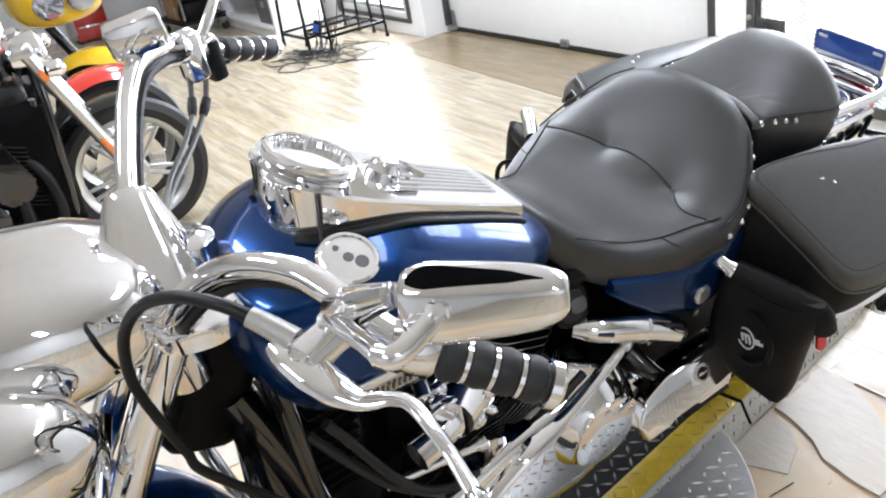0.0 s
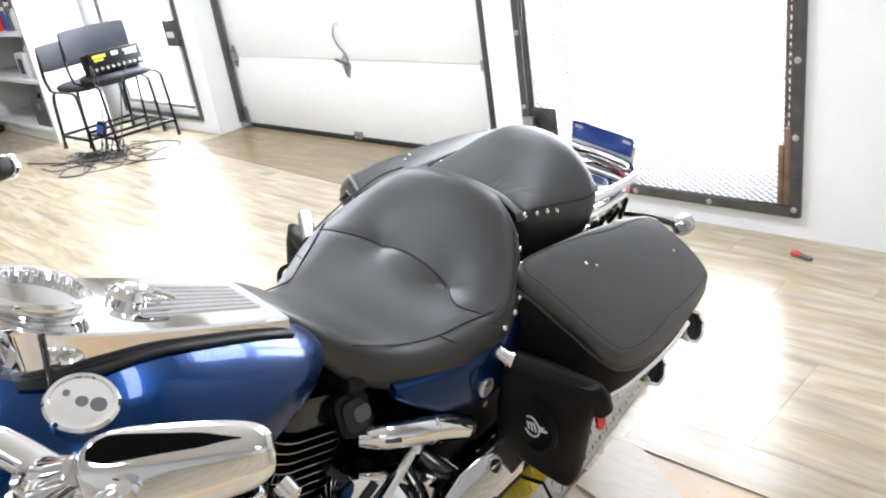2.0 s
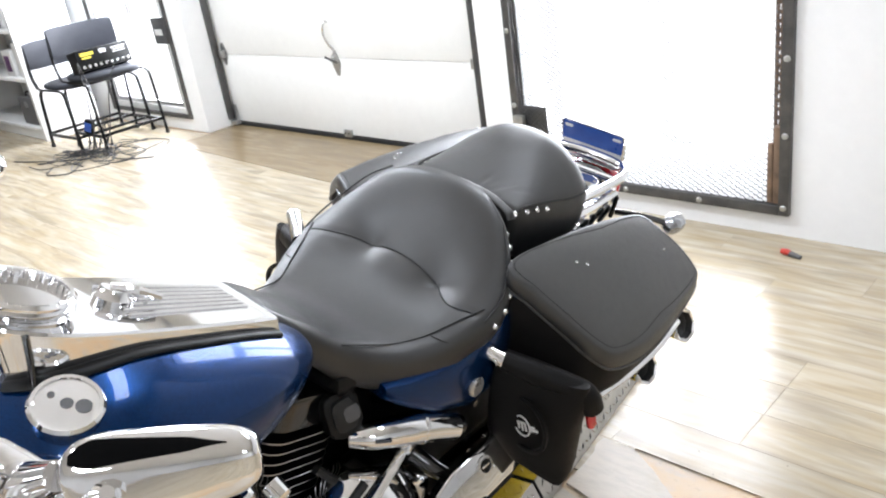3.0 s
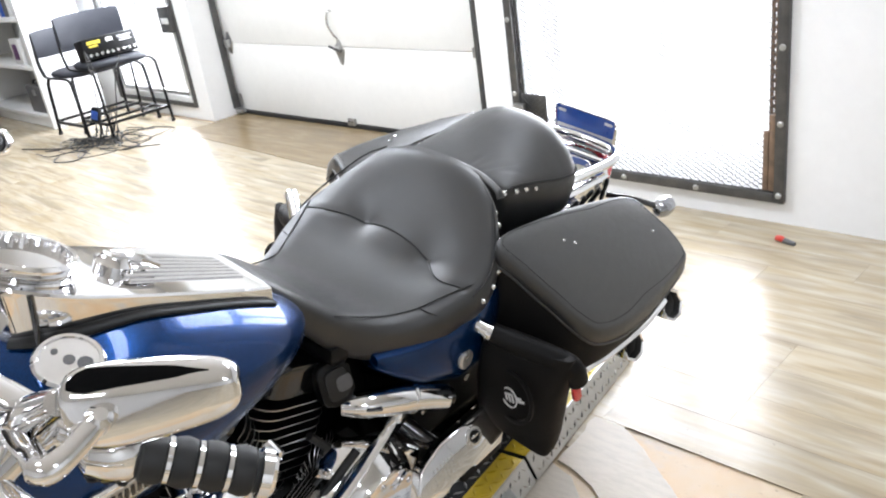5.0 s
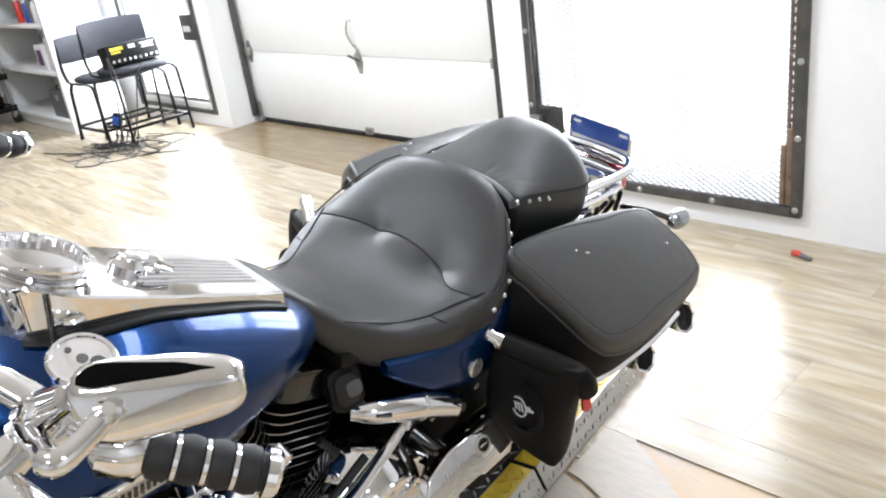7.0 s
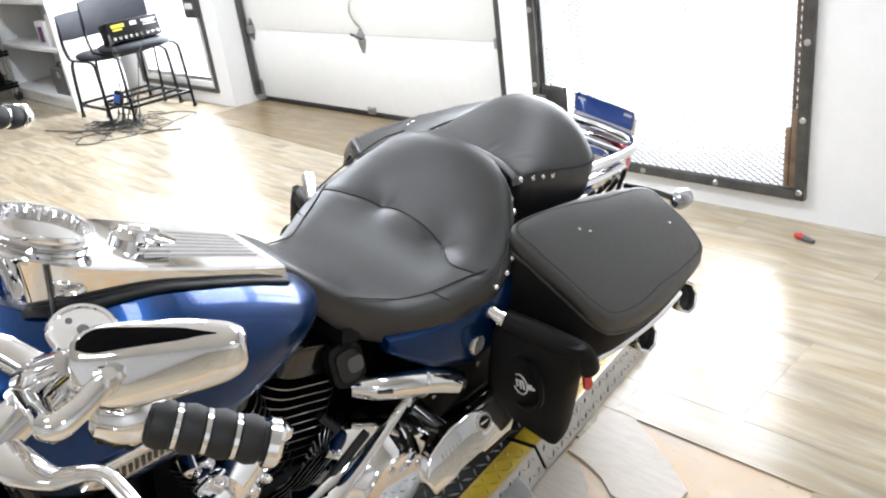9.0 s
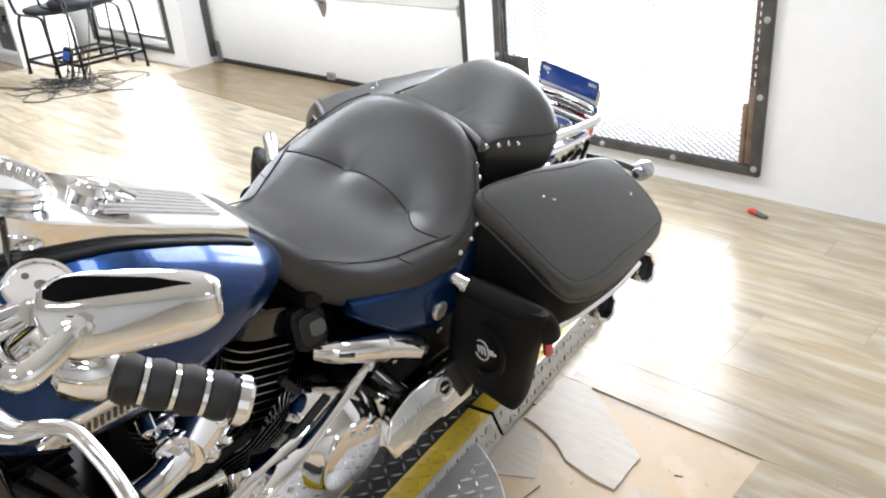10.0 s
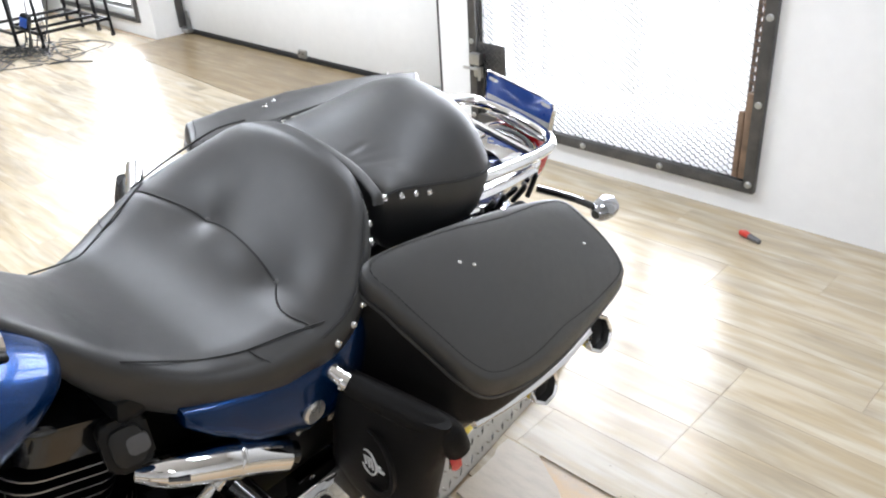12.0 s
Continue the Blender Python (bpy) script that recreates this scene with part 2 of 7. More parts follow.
M = {
    "frame_brightened": brightened_frame_material("translucent_white"),
    "chrome": simple("chrome", (0.86, 0.86, 0.87), (0.80, 0.80, 0.81), 0.045, 1.0, 6.0, rough_var=0.03, fine=0.1),
    "chrome_dull": simple("chrome_dull", (0.72, 0.72, 0.72), (0.60, 0.60, 0.60), 0.22, 1.0, 12.0, 0.1, 300, fine=0.3),
    "aluminium": simple("aluminium", (0.62, 0.62, 0.61), (0.5, 0.5, 0.49), 0.33, 1.0, 10.0, 0.15, 400, fine=0.4),
    "blue": paint_metallic("blue_paint", (0.0003, 0.013, 0.066), (0.0004, 0.047, 0.185)),
    "blue_dark": paint_metallic("dark_blue_paint", (0.004, 0.012, 0.09), (0.01, 0.03, 0.16)),
    "black_gloss": simple("black_gloss", (0.003, 0.003, 0.0035), (0.005, 0.005, 0.0055), 0.12, 0.0, 6.0, coat=0.6),
    "black_satin": simple("black_satin", (0.003, 0.003, 0.0033), (0.006, 0.006, 0.0063), 0.45, 0.0, 12.0, 0.2, 500, spec=0.22),
    "rubber": simple("rubber", (0.005, 0.005, 0.0052), (0.009, 0.009, 0.0093), 0.6, 0.0, 14.0, 0.3, 600),
    "black_cloth": simple("black_cloth", (0.002, 0.002, 0.0021), (0.004, 0.004, 0.0041), 0.85, 0.0, 10.0, 0.4, 400, spec=0.04),
    "engine": simple("engine_black", (0.0015, 0.0015, 0.0016), (0.003, 0.003, 0.003), 0.40, 0.0, 20.0, 0.3, 350, spec=0.09),
    "leather": leather("seat_leather", (0.012, 0.012, 0.0122), (0.018, 0.018, 0.0183), 0.43, 1100.0, 0.12, 0.75, 0.0),
    "leather_bag": leather("bag_leather", (0.011, 0.011, 0.0113), (0.017, 0.017, 0.0172), 0.42, 700.0, 0.16, 0.85, 0.0),
    "leather_soft": leather("pouch_leather", (0.004, 0.0036, 0.0036), (0.007, 0.0063, 0.006), 0.5, 500.0, 0.4, 0.14),
    "thread": simple("thread", (0.012, 0.012, 0.012), (0.02, 0.02, 0.02), 0.7),
    "white_wall": simple("white_wall", (0.82, 0.82, 0.815), (0.79, 0.79, 0.785), 0.55, 0.0, 1.2, 0.12, 90, 0.001, fine=0.12),
    "wall_grey": simple("grey_wall", (0.74, 0.74, 0.735), (0.68, 0.68, 0.675), 0.6, 0.0, 1.2, 0.12, 90, 0.001, fine=0.2),
    "ceiling": simple("ceiling_white", (0.80, 0.80, 0.795), (0.75, 0.75, 0.745), 0.8, 0.0, 1.0, 0.2, 60, 0.001, fine=0.15),
    "door_paint": simple("door_paint", (0.80, 0.795, 0.77), (0.76, 0.755, 0.73), 0.42, 0.0, 1.5, 0.25, 140, 0.0008, fine=0.12),
    "trim_white": simple("trim_white", (0.78, 0.78, 0.77), (0.70, 0.70, 0.69), 0.4, 0.0, 3.0, fine=0.15),
    "strand": simple("dull_mesh_steel", (0.05, 0.048, 0.046), (0.08, 0.076, 0.072), 0.6, 0.3, 14.0),
    "steel_dark": simple("dark_steel", (0.085, 0.085, 0.085), (0.13, 0.125, 0.12), 0.5, 0.6, 14.0, 0.3, 250),
    "steel_galv": simple("galvanised_steel", (0.50, 0.50, 0.49), (0.38, 0.38, 0.37), 0.38, 0.9, 22.0, 0.1, 200),
    "rust": simple("brown_weathered_strip", (0.22, 0.14, 0.09), (0.13, 0.09, 0.06), 0.7, 0.0, 18.0, 0.3, 220),
    "tread": simple("tread_plate_bare", (0.62, 0.62, 0.615), (0.48, 0.48, 0.475), 0.42, 0.85, 9.0, 0.15, 260),
    "tread_raised": simple("tread_plate_polished", (0.80, 0.80, 0.79), (0.68, 0.68, 0.67), 0.25, 1.0, 30.0),
    "tread_scuffed": simple("tread_plate_scuffed", (0.42, 0.42, 0.42), (0.10, 0.10, 0.10), 0.3, 0.9, 40.0),
    "tread_dark": simple("tread_plate_black", (0.010, 0.010, 0.0105), (0.022, 0.0215, 0.021), 0.55, 0.0, 16.0, 0.2, 260, spec=0.15),
    "yellow": simple("yellow_floor_paint", (0.62, 0.44, 0.015), (0.50, 0.34, 0.02), 0.38, 0.0, 16.0, 0.2, 260),
    "substrate": worn_subfloor("bare_subfloor"),
    "stone": stone_material("broken_slab"),
    "plank": plank_material("vinyl_plank", (0.40, 0.322, 0.209), (0.495, 0.433, 0.332), (0.255, 0.212, 0.155)),
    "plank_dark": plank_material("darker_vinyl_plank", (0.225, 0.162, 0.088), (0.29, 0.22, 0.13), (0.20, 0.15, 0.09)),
    "red": simple("red_plastic", (0.62, 0.05, 0.03), (0.5, 0.04, 0.03), 0.35, 0.0, 20.0),
    "red_lens": simple("red_lens", (0.65, 0.02, 0.03), (0.5, 0.015, 0.02), 0.08, 0.0, 20.0, coat=0.8),
    "orange": simple("orange_lens", (0.75, 0.19, 0.02), (0.65, 0.15, 0.02), 0.15, 0.0, 20.0, coat=0.6),
    "red_paint": simple("red_paint", (0.5, 0.03, 0.02), (0.42, 0.025, 0.02), 0.15, 0.0, 6.0, coat=1.0),
    "yellow_paint": simple("yellow_paint", (0.72, 0.47, 0.02), (0.66, 0.42, 0.02), 0.15, 0.0, 6.0, coat=1.0),
    "clear_lens": simple("clear_lens", (0.40, 0.41, 0.43), (0.30, 0.31, 0.33), 0.06, 0.75, 20.0, coat=1.0),
    "badge_silver": simple("badge_silver", (0.70, 0.69, 0.66), (0.52, 0.51, 0.49), 0.28, 0.8, 60.0),
    "white_print": simple("white_print", (0.75, 0.75, 0.74), (0.62, 0.62, 0.61), 0.5, 0.0, 60.0),
    "yellow_print": simple("yellow_print", (0.72, 0.60, 0.05), (0.65, 0.52, 0.05), 0.5, 0.0, 60.0),
    "plate_blue": simple("plate_blue", (0.012, 0.06, 0.30), (0.02, 0.09, 0.38), 0.3, 0.0, 30.0, coat=0.3),
    "pink_print": simple("pink_print", (0.75, 0.2, 0.3), (0.7, 0.3, 0.4), 0.4),
    "vinyl_seat": leather("stool_vinyl", (0.022, 0.024, 0.030), (0.035, 0.037, 0.045), 0.55, 800.0, 0.2, 0.2),
    "cable": simple("cable_black", (0.015, 0.015, 0.016), (0.03, 0.03, 0.03), 0.5),
    "cardboard": simple("brown_card", (0.38, 0.24, 0.12), (0.30, 0.19, 0.10), 0.7),
    "grey_plastic": simple("grey_plastic", (0.09, 0.09, 0.095), (0.12, 0.12, 0.125), 0.5, 0.0, 12.0, 0.2, 300),
    "purple_print": simple("purple_print", (0.10, 0.03, 0.12), (0.08, 0.03, 0.10), 0.5),
    "dial": simple("dial_face", (0.30, 0.30, 0.29), (0.24, 0.24, 0.23), 0.3),
    "outside": glow("outside_daylight", (1.0, 1.0, 1.0), 1.6),
}


# ---- mesh helpers ----
def finish(name, bm, material, smooth=40.0, doubles=0.0):
    if doubles:
        bmesh.ops.remove_doubles(bm, verts=bm.verts, dist=doubles)
    bmesh.ops.recalc_face_normals(bm, faces=bm.faces)
    me = bpy.data.meshes.new(name)
    bm.to_mesh(me)
    bm.free()
    me.materials.append(material if not isinstance(material, str) else M[material])
    for p in me.polygons:
        p.use_smooth = True
    me.set_sharp_from_angle(angle=radians(smooth))
    return me


def part(name, bm, material, parent=None, label="", smooth=40.0, m=None):
    ob = new(name, finish(name, bm, material, smooth))
    if parent:
        ob.parent = parent
    if m is not None:
        ob.matrix_basis = m
    return tagged(ob, label)


def thing(name, label, category, m=None, group="", kind=""):
    ob = new(name)
    ob.empty_display_size = 0.05
    if m is not None:
        ob.matrix_basis = m
    return tagged(ob, label, category, group, kind)


def box(bm, cx, cy, cz, sx, sy, sz, m=None, bevel=0.0, seg=2):
    mm = (m or Matrix()) @ Matrix.Translation((cx, cy, cz)) @ Matrix.Diagonal((sx, sy, sz, 1))
    got = bmesh.ops.create_cube(bm, size=1.0, matrix=mm)
    if bevel:
        edges = list({e for v in got["verts"] for e in v.link_edges})
        bmesh.ops.bevel(bm, geom=edges, offset=bevel, segments=seg, profile=0.5, affect="EDGES")
    return bm


def bmbox(cx, cy, cz, sx, sy, sz, m=None, bevel=0.0, seg=2):
    return box(bmesh.new(), cx, cy, cz, sx, sy, sz, m, bevel, seg)


def smooth_path(pts, n=8):
    """Catmull-Rom through the points."""
    p = [Vector(q) for q in pts]
    p = [2 * p[0] - p[1], *p, 2 * p[-1] - p[-2]]
    out = []
    for i in range(1, len(p) - 2):
        a, b, c, d = p[i - 1 : i + 3]
        for k in range(n):
            t = k / n
            out.append(0.5 * (2 * b + (c - a) * t + (2 * a - 5 * b + 4 * c - d) * t * t + (3 * b - a - 3 * c + d) * t**3))
    return [*out, p[-2]]


def loft(bm, rings, caps=True, closed=True):
    rows = [[bm.verts.new(p) for p in ring] for ring in rings]
    n = len(rows[0])
    for a, b in zip(rows, rows[1:]):
        for i in range(n if closed else n - 1):
            j = (i + 1) % n
            bm.faces.new((a[i], a[j], b[j], b[i]))
    if caps and closed:
        bm.faces.new(list(reversed(rows[0])))
        bm.faces.new(rows[-1])
    return bm


def tube(bm, pts, radius, seg=10, n=8, smooth=True, flat=1.0, caps=True):
    """A tube along a path; radius is one number or one per given point."""
    path = smooth_path(pts, n) if smooth and len(pts) > 2 else [Vector(q) for q in pts]
    if isinstance(radius, (int, float)):
        rad = [radius] * len(path)
    else:
        src = np.linspace(0, 1, len(radius))
        rad = np.interp(np.linspace(0, 1, len(path)), src, radius)
    rings, up = [], None
    for i, p in enumerate(path):
        d = (path[min(i + 1, len(path) - 1)] - path[max(i - 1, 0)]).normalized()
        if up is None:
            up = d.cross(Vector((0, 0, 1)) if abs(d.z) < 0.9 else Vector((0, 1, 0))).normalized()
        up = (up - d * up.dot(d)).normalized()
        side = d.cross(up)
        rings.append([p + float(rad[i]) * (math.cos(a) * up + flat * math.sin(a) * side) for a in [2 * math.pi * k / seg for k in range(seg)]])
    return loft(bm, rings, caps)


def bmtube(pts, radius, seg=10, n=8, smooth=True, flat=1.0):
    return tube(bmesh.new(), pts, radius, seg, n, smooth, flat)


def lathe(bm, profile, m=None, seg=28, caps=True):
    """A profile of (radius, height) turned about the z axis of m."""
    m = m or Matrix()
    rings = [[m @ Vector((r * math.cos(a), r * math.sin(a), h)) for a in [2 * math.pi * k / seg for k in range(seg)]] for r, h in profile]
    return loft(bm, rings, caps)


def bmlathe(profile, m=None, seg=28, caps=True):
    return lathe(bmesh.new(), profile, m, seg, caps)


def along(p, d, roll=0.0):
    """A pose at p whose z axis points along d."""
    q = Vector(d).normalized().to_track_quat("Z", "Y")
    return Matrix.Translation(p) @ q.to_matrix().to_4x4() @ Matrix.Rotation(roll, 4, "Z")


def superring(c, u, v, a, b, n=2.4, seg=28, b2=None):
    """A superellipse round c: a along u, b along v (b2 along -v)."""
    c, u, v = Vector(c), Vector(u), Vector(v)
    out = []
    for k in range(seg):
        t = 2 * math.pi * k / seg
        x, y = math.cos(t), math.sin(t)
        x, y = math.copysign(abs(x) ** (2 / n), x), math.copysign(abs(y) ** (2 / n), y)
        out.append(c + u * (a * x) + v * ((b if y > 0 or b2 is None else b2) * y))
    return out


def prism(bm, outline, thick, m=None, bevel=0.0, seg=2):
    """An outline in the xy plane of m, given thickness along its z."""
    m = m or Matrix()
    lo = [bm.verts.new(m @ Vector((x, y, 0))) for x, y in outline]
    hi = [bm.verts.new(m @ Vector((x, y, thick))) for x, y in outline]
    n = len(outline)
    top = bm.faces.new(hi)
    bm.faces.new(list(reversed(lo)))
    for i in range(n):
        bm.faces.new((lo[i], lo[(i + 1) % n], hi[(i + 1) % n], hi[i]))
    if bevel:
        bmesh.ops.bevel(bm, geom=list(top.edges), offset=bevel, segments=seg, profile=0.5, affect="EDGES")
    return bm


def bmprism(outline, thick, m=None, bevel=0.0, seg=2):
    return prism(bmesh.new(), outline, thick, m, bevel, seg)


def rounded(w, h, r, n=5):
    """The outline of a rounded rectangle."""
    out = []
    for cx, cy, a0 in ((w / 2 - r, h / 2 - r, 0), (-w / 2 + r, h / 2 - r, 90), (-w / 2 + r, -h / 2 + r, 180), (w / 2 - r, -h / 2 + r, 270)):
        out += [(cx + r * math.cos(radians(a0 + 90 * k / n)), cy + r * math.sin(radians(a0 + 90 * k / n))) for k in range(n + 1)]
    return out


def spline(xs, ys, x):
    """A smooth curve through given values."""
    i = min(max(int(np.searchsorted(xs, x)) - 1, 0), len(xs) - 2)
    t = (x - xs[i]) / (xs[i + 1] - xs[i])
    g = lambda k: (ys[min(k + 1, len(ys) - 1)] - ys[max(k - 1, 0)]) / (xs[min(k + 1, len(xs) - 1)] - xs[max(k - 1, 0)]) * (xs[i + 1] - xs[i])  # noqa: E731
    return (2 * t**3 - 3 * t * t + 1) * ys[i] + (t**3 - 2 * t * t + t) * g(i) + (3 * t * t - 2 * t**3) * ys[i + 1] + (t**3 - t * t) * g(i + 1)


def bolt_mesh(r=0.012, h=0.006):
    return finish("bolt", bmlathe([(r, 0), (r, h * 0.6), (r * 0.75, h), (0.0005, h * 1.05)], seg=10), "steel_galv")


def lettering(name, text, size, depth, material, parent, m, label=""):
    """Raised letters as a mesh, from the built-in font."""
    cu = bpy.data.curves.new(name, "FONT")
    cu.body, cu.size, cu.extrude, cu.align_x, cu.align_y = text, size, depth, "CENTER", "CENTER"
    cu.resolution_u = 2
    tmp = bpy.data.objects.new(name, cu)
    me = bpy.data.meshes.new_from_object(tmp)
    bpy.data.objects.remove(tmp)
    bpy.data.curves.remove(cu)
    me.materials.clear()
    me.materials.append(M[material])
    ob = new(name, me)
    ob.parent = parent
    ob.matrix_basis = m
    return tagged(ob, label)


# ---- the room ----
WALL_Y, BACK_Y = 2.54, 2.93          # face of the front wall, face of the garage door
GX0, GX1, GXW = -4.78, -2.07, -1.765  # garage door, and the edge of the wall beside it
DX0, DX1, DZ0, DZ1 = -1.566, -0.200, 0.095, 2.78   # mesh door, outer frame
LEFT_Y = 2.67                        # the wall beside the garage door lies further back
WX0, WX1, WZ0, WZ1 = -6.30, -4.97, 0.10, 2.15      # side window
X0, X1, Y0, ZC = -9.5, 5.2, -6.5, 3.0


def wall_block(name, x0, x1, y0, y1, z0, z1, parent=None, material="white_wall"):
    ob = part(name, bmbox((x0 + x1) / 2, (y0 + y1) / 2, (z0 + z1) / 2, x1 - x0, y1 - y0, z1 - z0), material, parent)
    return ob


front = thing("wall_front", "smooth white painted front wall with openings", "wall", kind="structure")
wy0, wy1 = WALL_Y, WALL_Y + 0.5
for nm, a, b, c, d in (
    ("wall_piece", X0, WX0, 0, ZC), ("wall_piece", WX0, WX1, 0, WZ0), ("wall_piece", WX0, WX1, WZ1, ZC),
    ("wall_piece", WX1, GX0, 0, ZC), ("wall_piece", GX0, GXW, 2.18, ZC), ("wall_piece", GXW, DX0 + 0.02, 0, ZC),
    ("wall_piece", DX0 + 0.02, DX1 - 0.02, 0, DZ0 + 0.02), ("wall_piece", DX0 + 0.02, DX1 - 0.02, DZ1 - 0.02, ZC), ("wall_piece", DX1 - 0.02, X1, 0, ZC),
):
    wall_block(nm, a, b, LEFT_Y if b <= GX0 + 0.01 else wy0, wy1, c, d, front)
wall_block("wall_piece", GX1 + 0.005, GXW, BACK_Y - 0.01, wy1, 0, 2.18, front)
for nm, args, lab in (
    ("wall_left", (X0 - 0.2, X0, Y0, WALL_Y + 0.5, 0, ZC), "plain off-white painted side wall"),
    ("wall_right", (X1, X1 + 0.2, Y0, WALL_Y + 0.5, 0, ZC), "plain white painted side wall of the showroom"),
    ("wall_back", (X0 - 0.2, X1 + 0.2, Y0 - 0.2, Y0, 0, ZC), "plain off-white painted rear wall"),
):
    tagged(wall_block(nm, *args, None, "white_wall" if nm == "wall_right" else "wall_grey"), lab, "wall", kind="structure")
tagged(part("ceiling", bmbox((X0 + X1) / 2, (Y0 + WALL_Y) / 2, ZC + 0.1, X1 - X0 + 0.4, WALL_Y - Y0 + 1.4, 0.2), "ceiling"), "plain white painted showroom ceiling", "ceiling", kind="structure")
tagged(wall_block("wall_projection", 0.62, 2.6, 1.865, WALL_Y - 0.003, 0, ZC), "white boxed-out piece of wall standing on the vinyl floor", "wall", kind="structure")
# chipped foot of the projection
chip = bmbox(0, 0, 0, 0.05, 0.012, 0.045, bevel=0.005)
tagged(part("trim", chip, "trim_white", m=pose(0.645, 1.857, 0.035, 0, 12, 0)), "chipped white corner guard at the wall's foot", "trim", kind="structure")

# ground outside, seen white through the openings
tagged(part("ground", bmbox(0, 33.04, -0.11, 120, 60, 0.2), "white_wall"), "pale paving outside the openings", "ground", kind="structure")
for nm, cx in (("backdrop", -1.3), ("backdrop", -6.6)):
    tagged(part(nm, bmbox(cx, 3.35, 1.3, 3.4 if cx < -3 else 2.0, 0.02, 2.7), "outside"), "blown-out white daylight outside the opening", "backdrop", kind="structure")

# floor
ROW = 0.16
sub = tagged(part("subfloor", bmbox((X0 + X1) / 2, (Y0 + BACK_Y) / 2, -0.055, X1 - X0, BACK_Y - Y0 + 0.2, 0.1), "substrate"), "bare stained subfloor showing where boards are torn up", "floor", kind="structure")
floor = thing("floor", "pale washed-oak vinyl plank floor with worn gloss", "floor", kind="structure")
EDGE_Y = 1.035                        # torn edge, one row further out to the right
HOLE_X0, HOLE_X1 = -2.1, 1.75
plank_cache = {}


def plank_mesh(length, width, material):
    key = (round(length, 3), round(width, 3), material)
    if key not in plank_cache:
        bm = bmesh.new()
        g, e, t = 0.0001, 0.0005, 0.006
        x, y = length / 2 - g, width / 2 - g
        lo = [bm.verts.new(p) for p in ((-x, -y, -t), (x, -y, -t), (x, y, -t), (-x, y, -t))]
        mid = [bm.verts.new(p) for p in ((-x, -y, -0.0012), (x, -y, -0.0012), (x, y, -0.0012), (-x, y, -0.0012))]
        hi = [bm.verts.new(p) for p in ((-x + e, -y + e, 0), (x - e, -y + e, 0), (x - e, y - e, 0), (-x + e, y - e, 0))]
        for a, b in ((lo, mid), (mid, hi)):
            for i in range(4):
                bm.faces.new((a[i], a[(i + 1) % 4], b[(i + 1) % 4], b[i]))
        bm.faces.new(hi)
        plank_cache[key] = finish("plank", bm, material, 20)
    return plank_cache[key]


def lay(x0, x1, y, width=ROW, material="plank", parent=None):
    ob = new("plank", plank_mesh(x1 - x0, width, material))
    ob.parent = parent or floor
    ob.location = ((x0 + x1) / 2, y, 0)


def hole_span(y):
    """The stretch of a row that is torn up, or None."""
    if y > EDGE_Y:
        return None
    if y > EDGE_Y - ROW:
        return (-0.02, 0.472)
    if y > EDGE_Y - 2 * ROW:
        return (-1.6, 0.762)
    if y > EDGE_Y - 4 * ROW:
        return (-1.9, 1.35)
    return (HOLE_X0, HOLE_X1)


def board_rows():
    rng = random.Random(4)
    L = 1.2
    y = EDGE_Y + ROW * 9 + ROW / 2
    far = []
    while y > -6.4:
        start = -9.4 + rng.choice((0.0, 0.3, 0.6, 0.9)) - L
        cut = hole_span(y) if y > -2.0 else None
        if -2.0 < y < 2.6:
            x = start
            while x < 5.2:
                a, b = max(x, X0), min(x + L, X1)
                x += L
                spans = [(a, b)]
                if cut:
                    spans = [(a, min(b, cut[0])), (max(a, cut[1]), b)]
                for s, e in spans:
                    if e - s > 0.04 and y - ROW / 2 < WALL_Y:
                        lay(s, e, y)
        else:
            far.append(y)
        y -= ROW
    return far


far_rows = board_rows()
# the rows behind the camera, one sheet with real joints
bm = bmesh.new()
for y in far_rows:
    rx = random.Random(int(y * 100))
    x = X0 - rx.random()
    while x < X1:
        a, b = max(x, X0), min(x + 1.2, X1)
        if b - a > 0.02:
            box(bm, (a + b) / 2, y, -0.003, b - a - 0.0015, ROW - 0.0015, 0.006)
        x += 1.2
tagged(part("boards", bm, "plank", floor), kind="stuff")
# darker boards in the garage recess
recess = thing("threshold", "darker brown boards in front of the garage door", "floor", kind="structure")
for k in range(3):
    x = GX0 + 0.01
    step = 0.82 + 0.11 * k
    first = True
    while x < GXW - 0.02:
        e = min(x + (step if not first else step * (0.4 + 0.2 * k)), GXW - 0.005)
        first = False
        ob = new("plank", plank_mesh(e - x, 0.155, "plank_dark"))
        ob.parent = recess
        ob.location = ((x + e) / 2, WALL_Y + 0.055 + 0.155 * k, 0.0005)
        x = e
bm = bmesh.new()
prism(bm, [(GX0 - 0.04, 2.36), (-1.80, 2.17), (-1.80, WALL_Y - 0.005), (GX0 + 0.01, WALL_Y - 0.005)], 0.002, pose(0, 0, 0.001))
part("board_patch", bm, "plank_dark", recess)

# broken slabs where the boards are gone
slabs = thing("paving", "broken grey and tan slabs with dark cracks where boards are torn up", "floor", kind="structure")
rng = random.Random(11)


def slab(outline, z=0.0):
    """An irregular thin slab: its edge is ragged."""
    pts = []
    n = len(outline)
    for i in range(n):
        (ax, ay), (bx, by) = outline[i], outline[(i + 1) % n]
        k = max(int(math.hypot(bx - ax, by - ay) / 0.035), 1)
        for j in range(k):
            t = j / k
            w = 0.006 if 0 < j else 0.0
            pts.append((ax + (bx - ax) * t + rng.uniform(-w, w), ay + (by - ay) * t + rng.uniform(-w, w)))
    ob = part("slab", bmprism(pts, 0.004 + z, pose(0, 0, -0.0055), 0.0012, 1), "stone", slabs)
    return ob


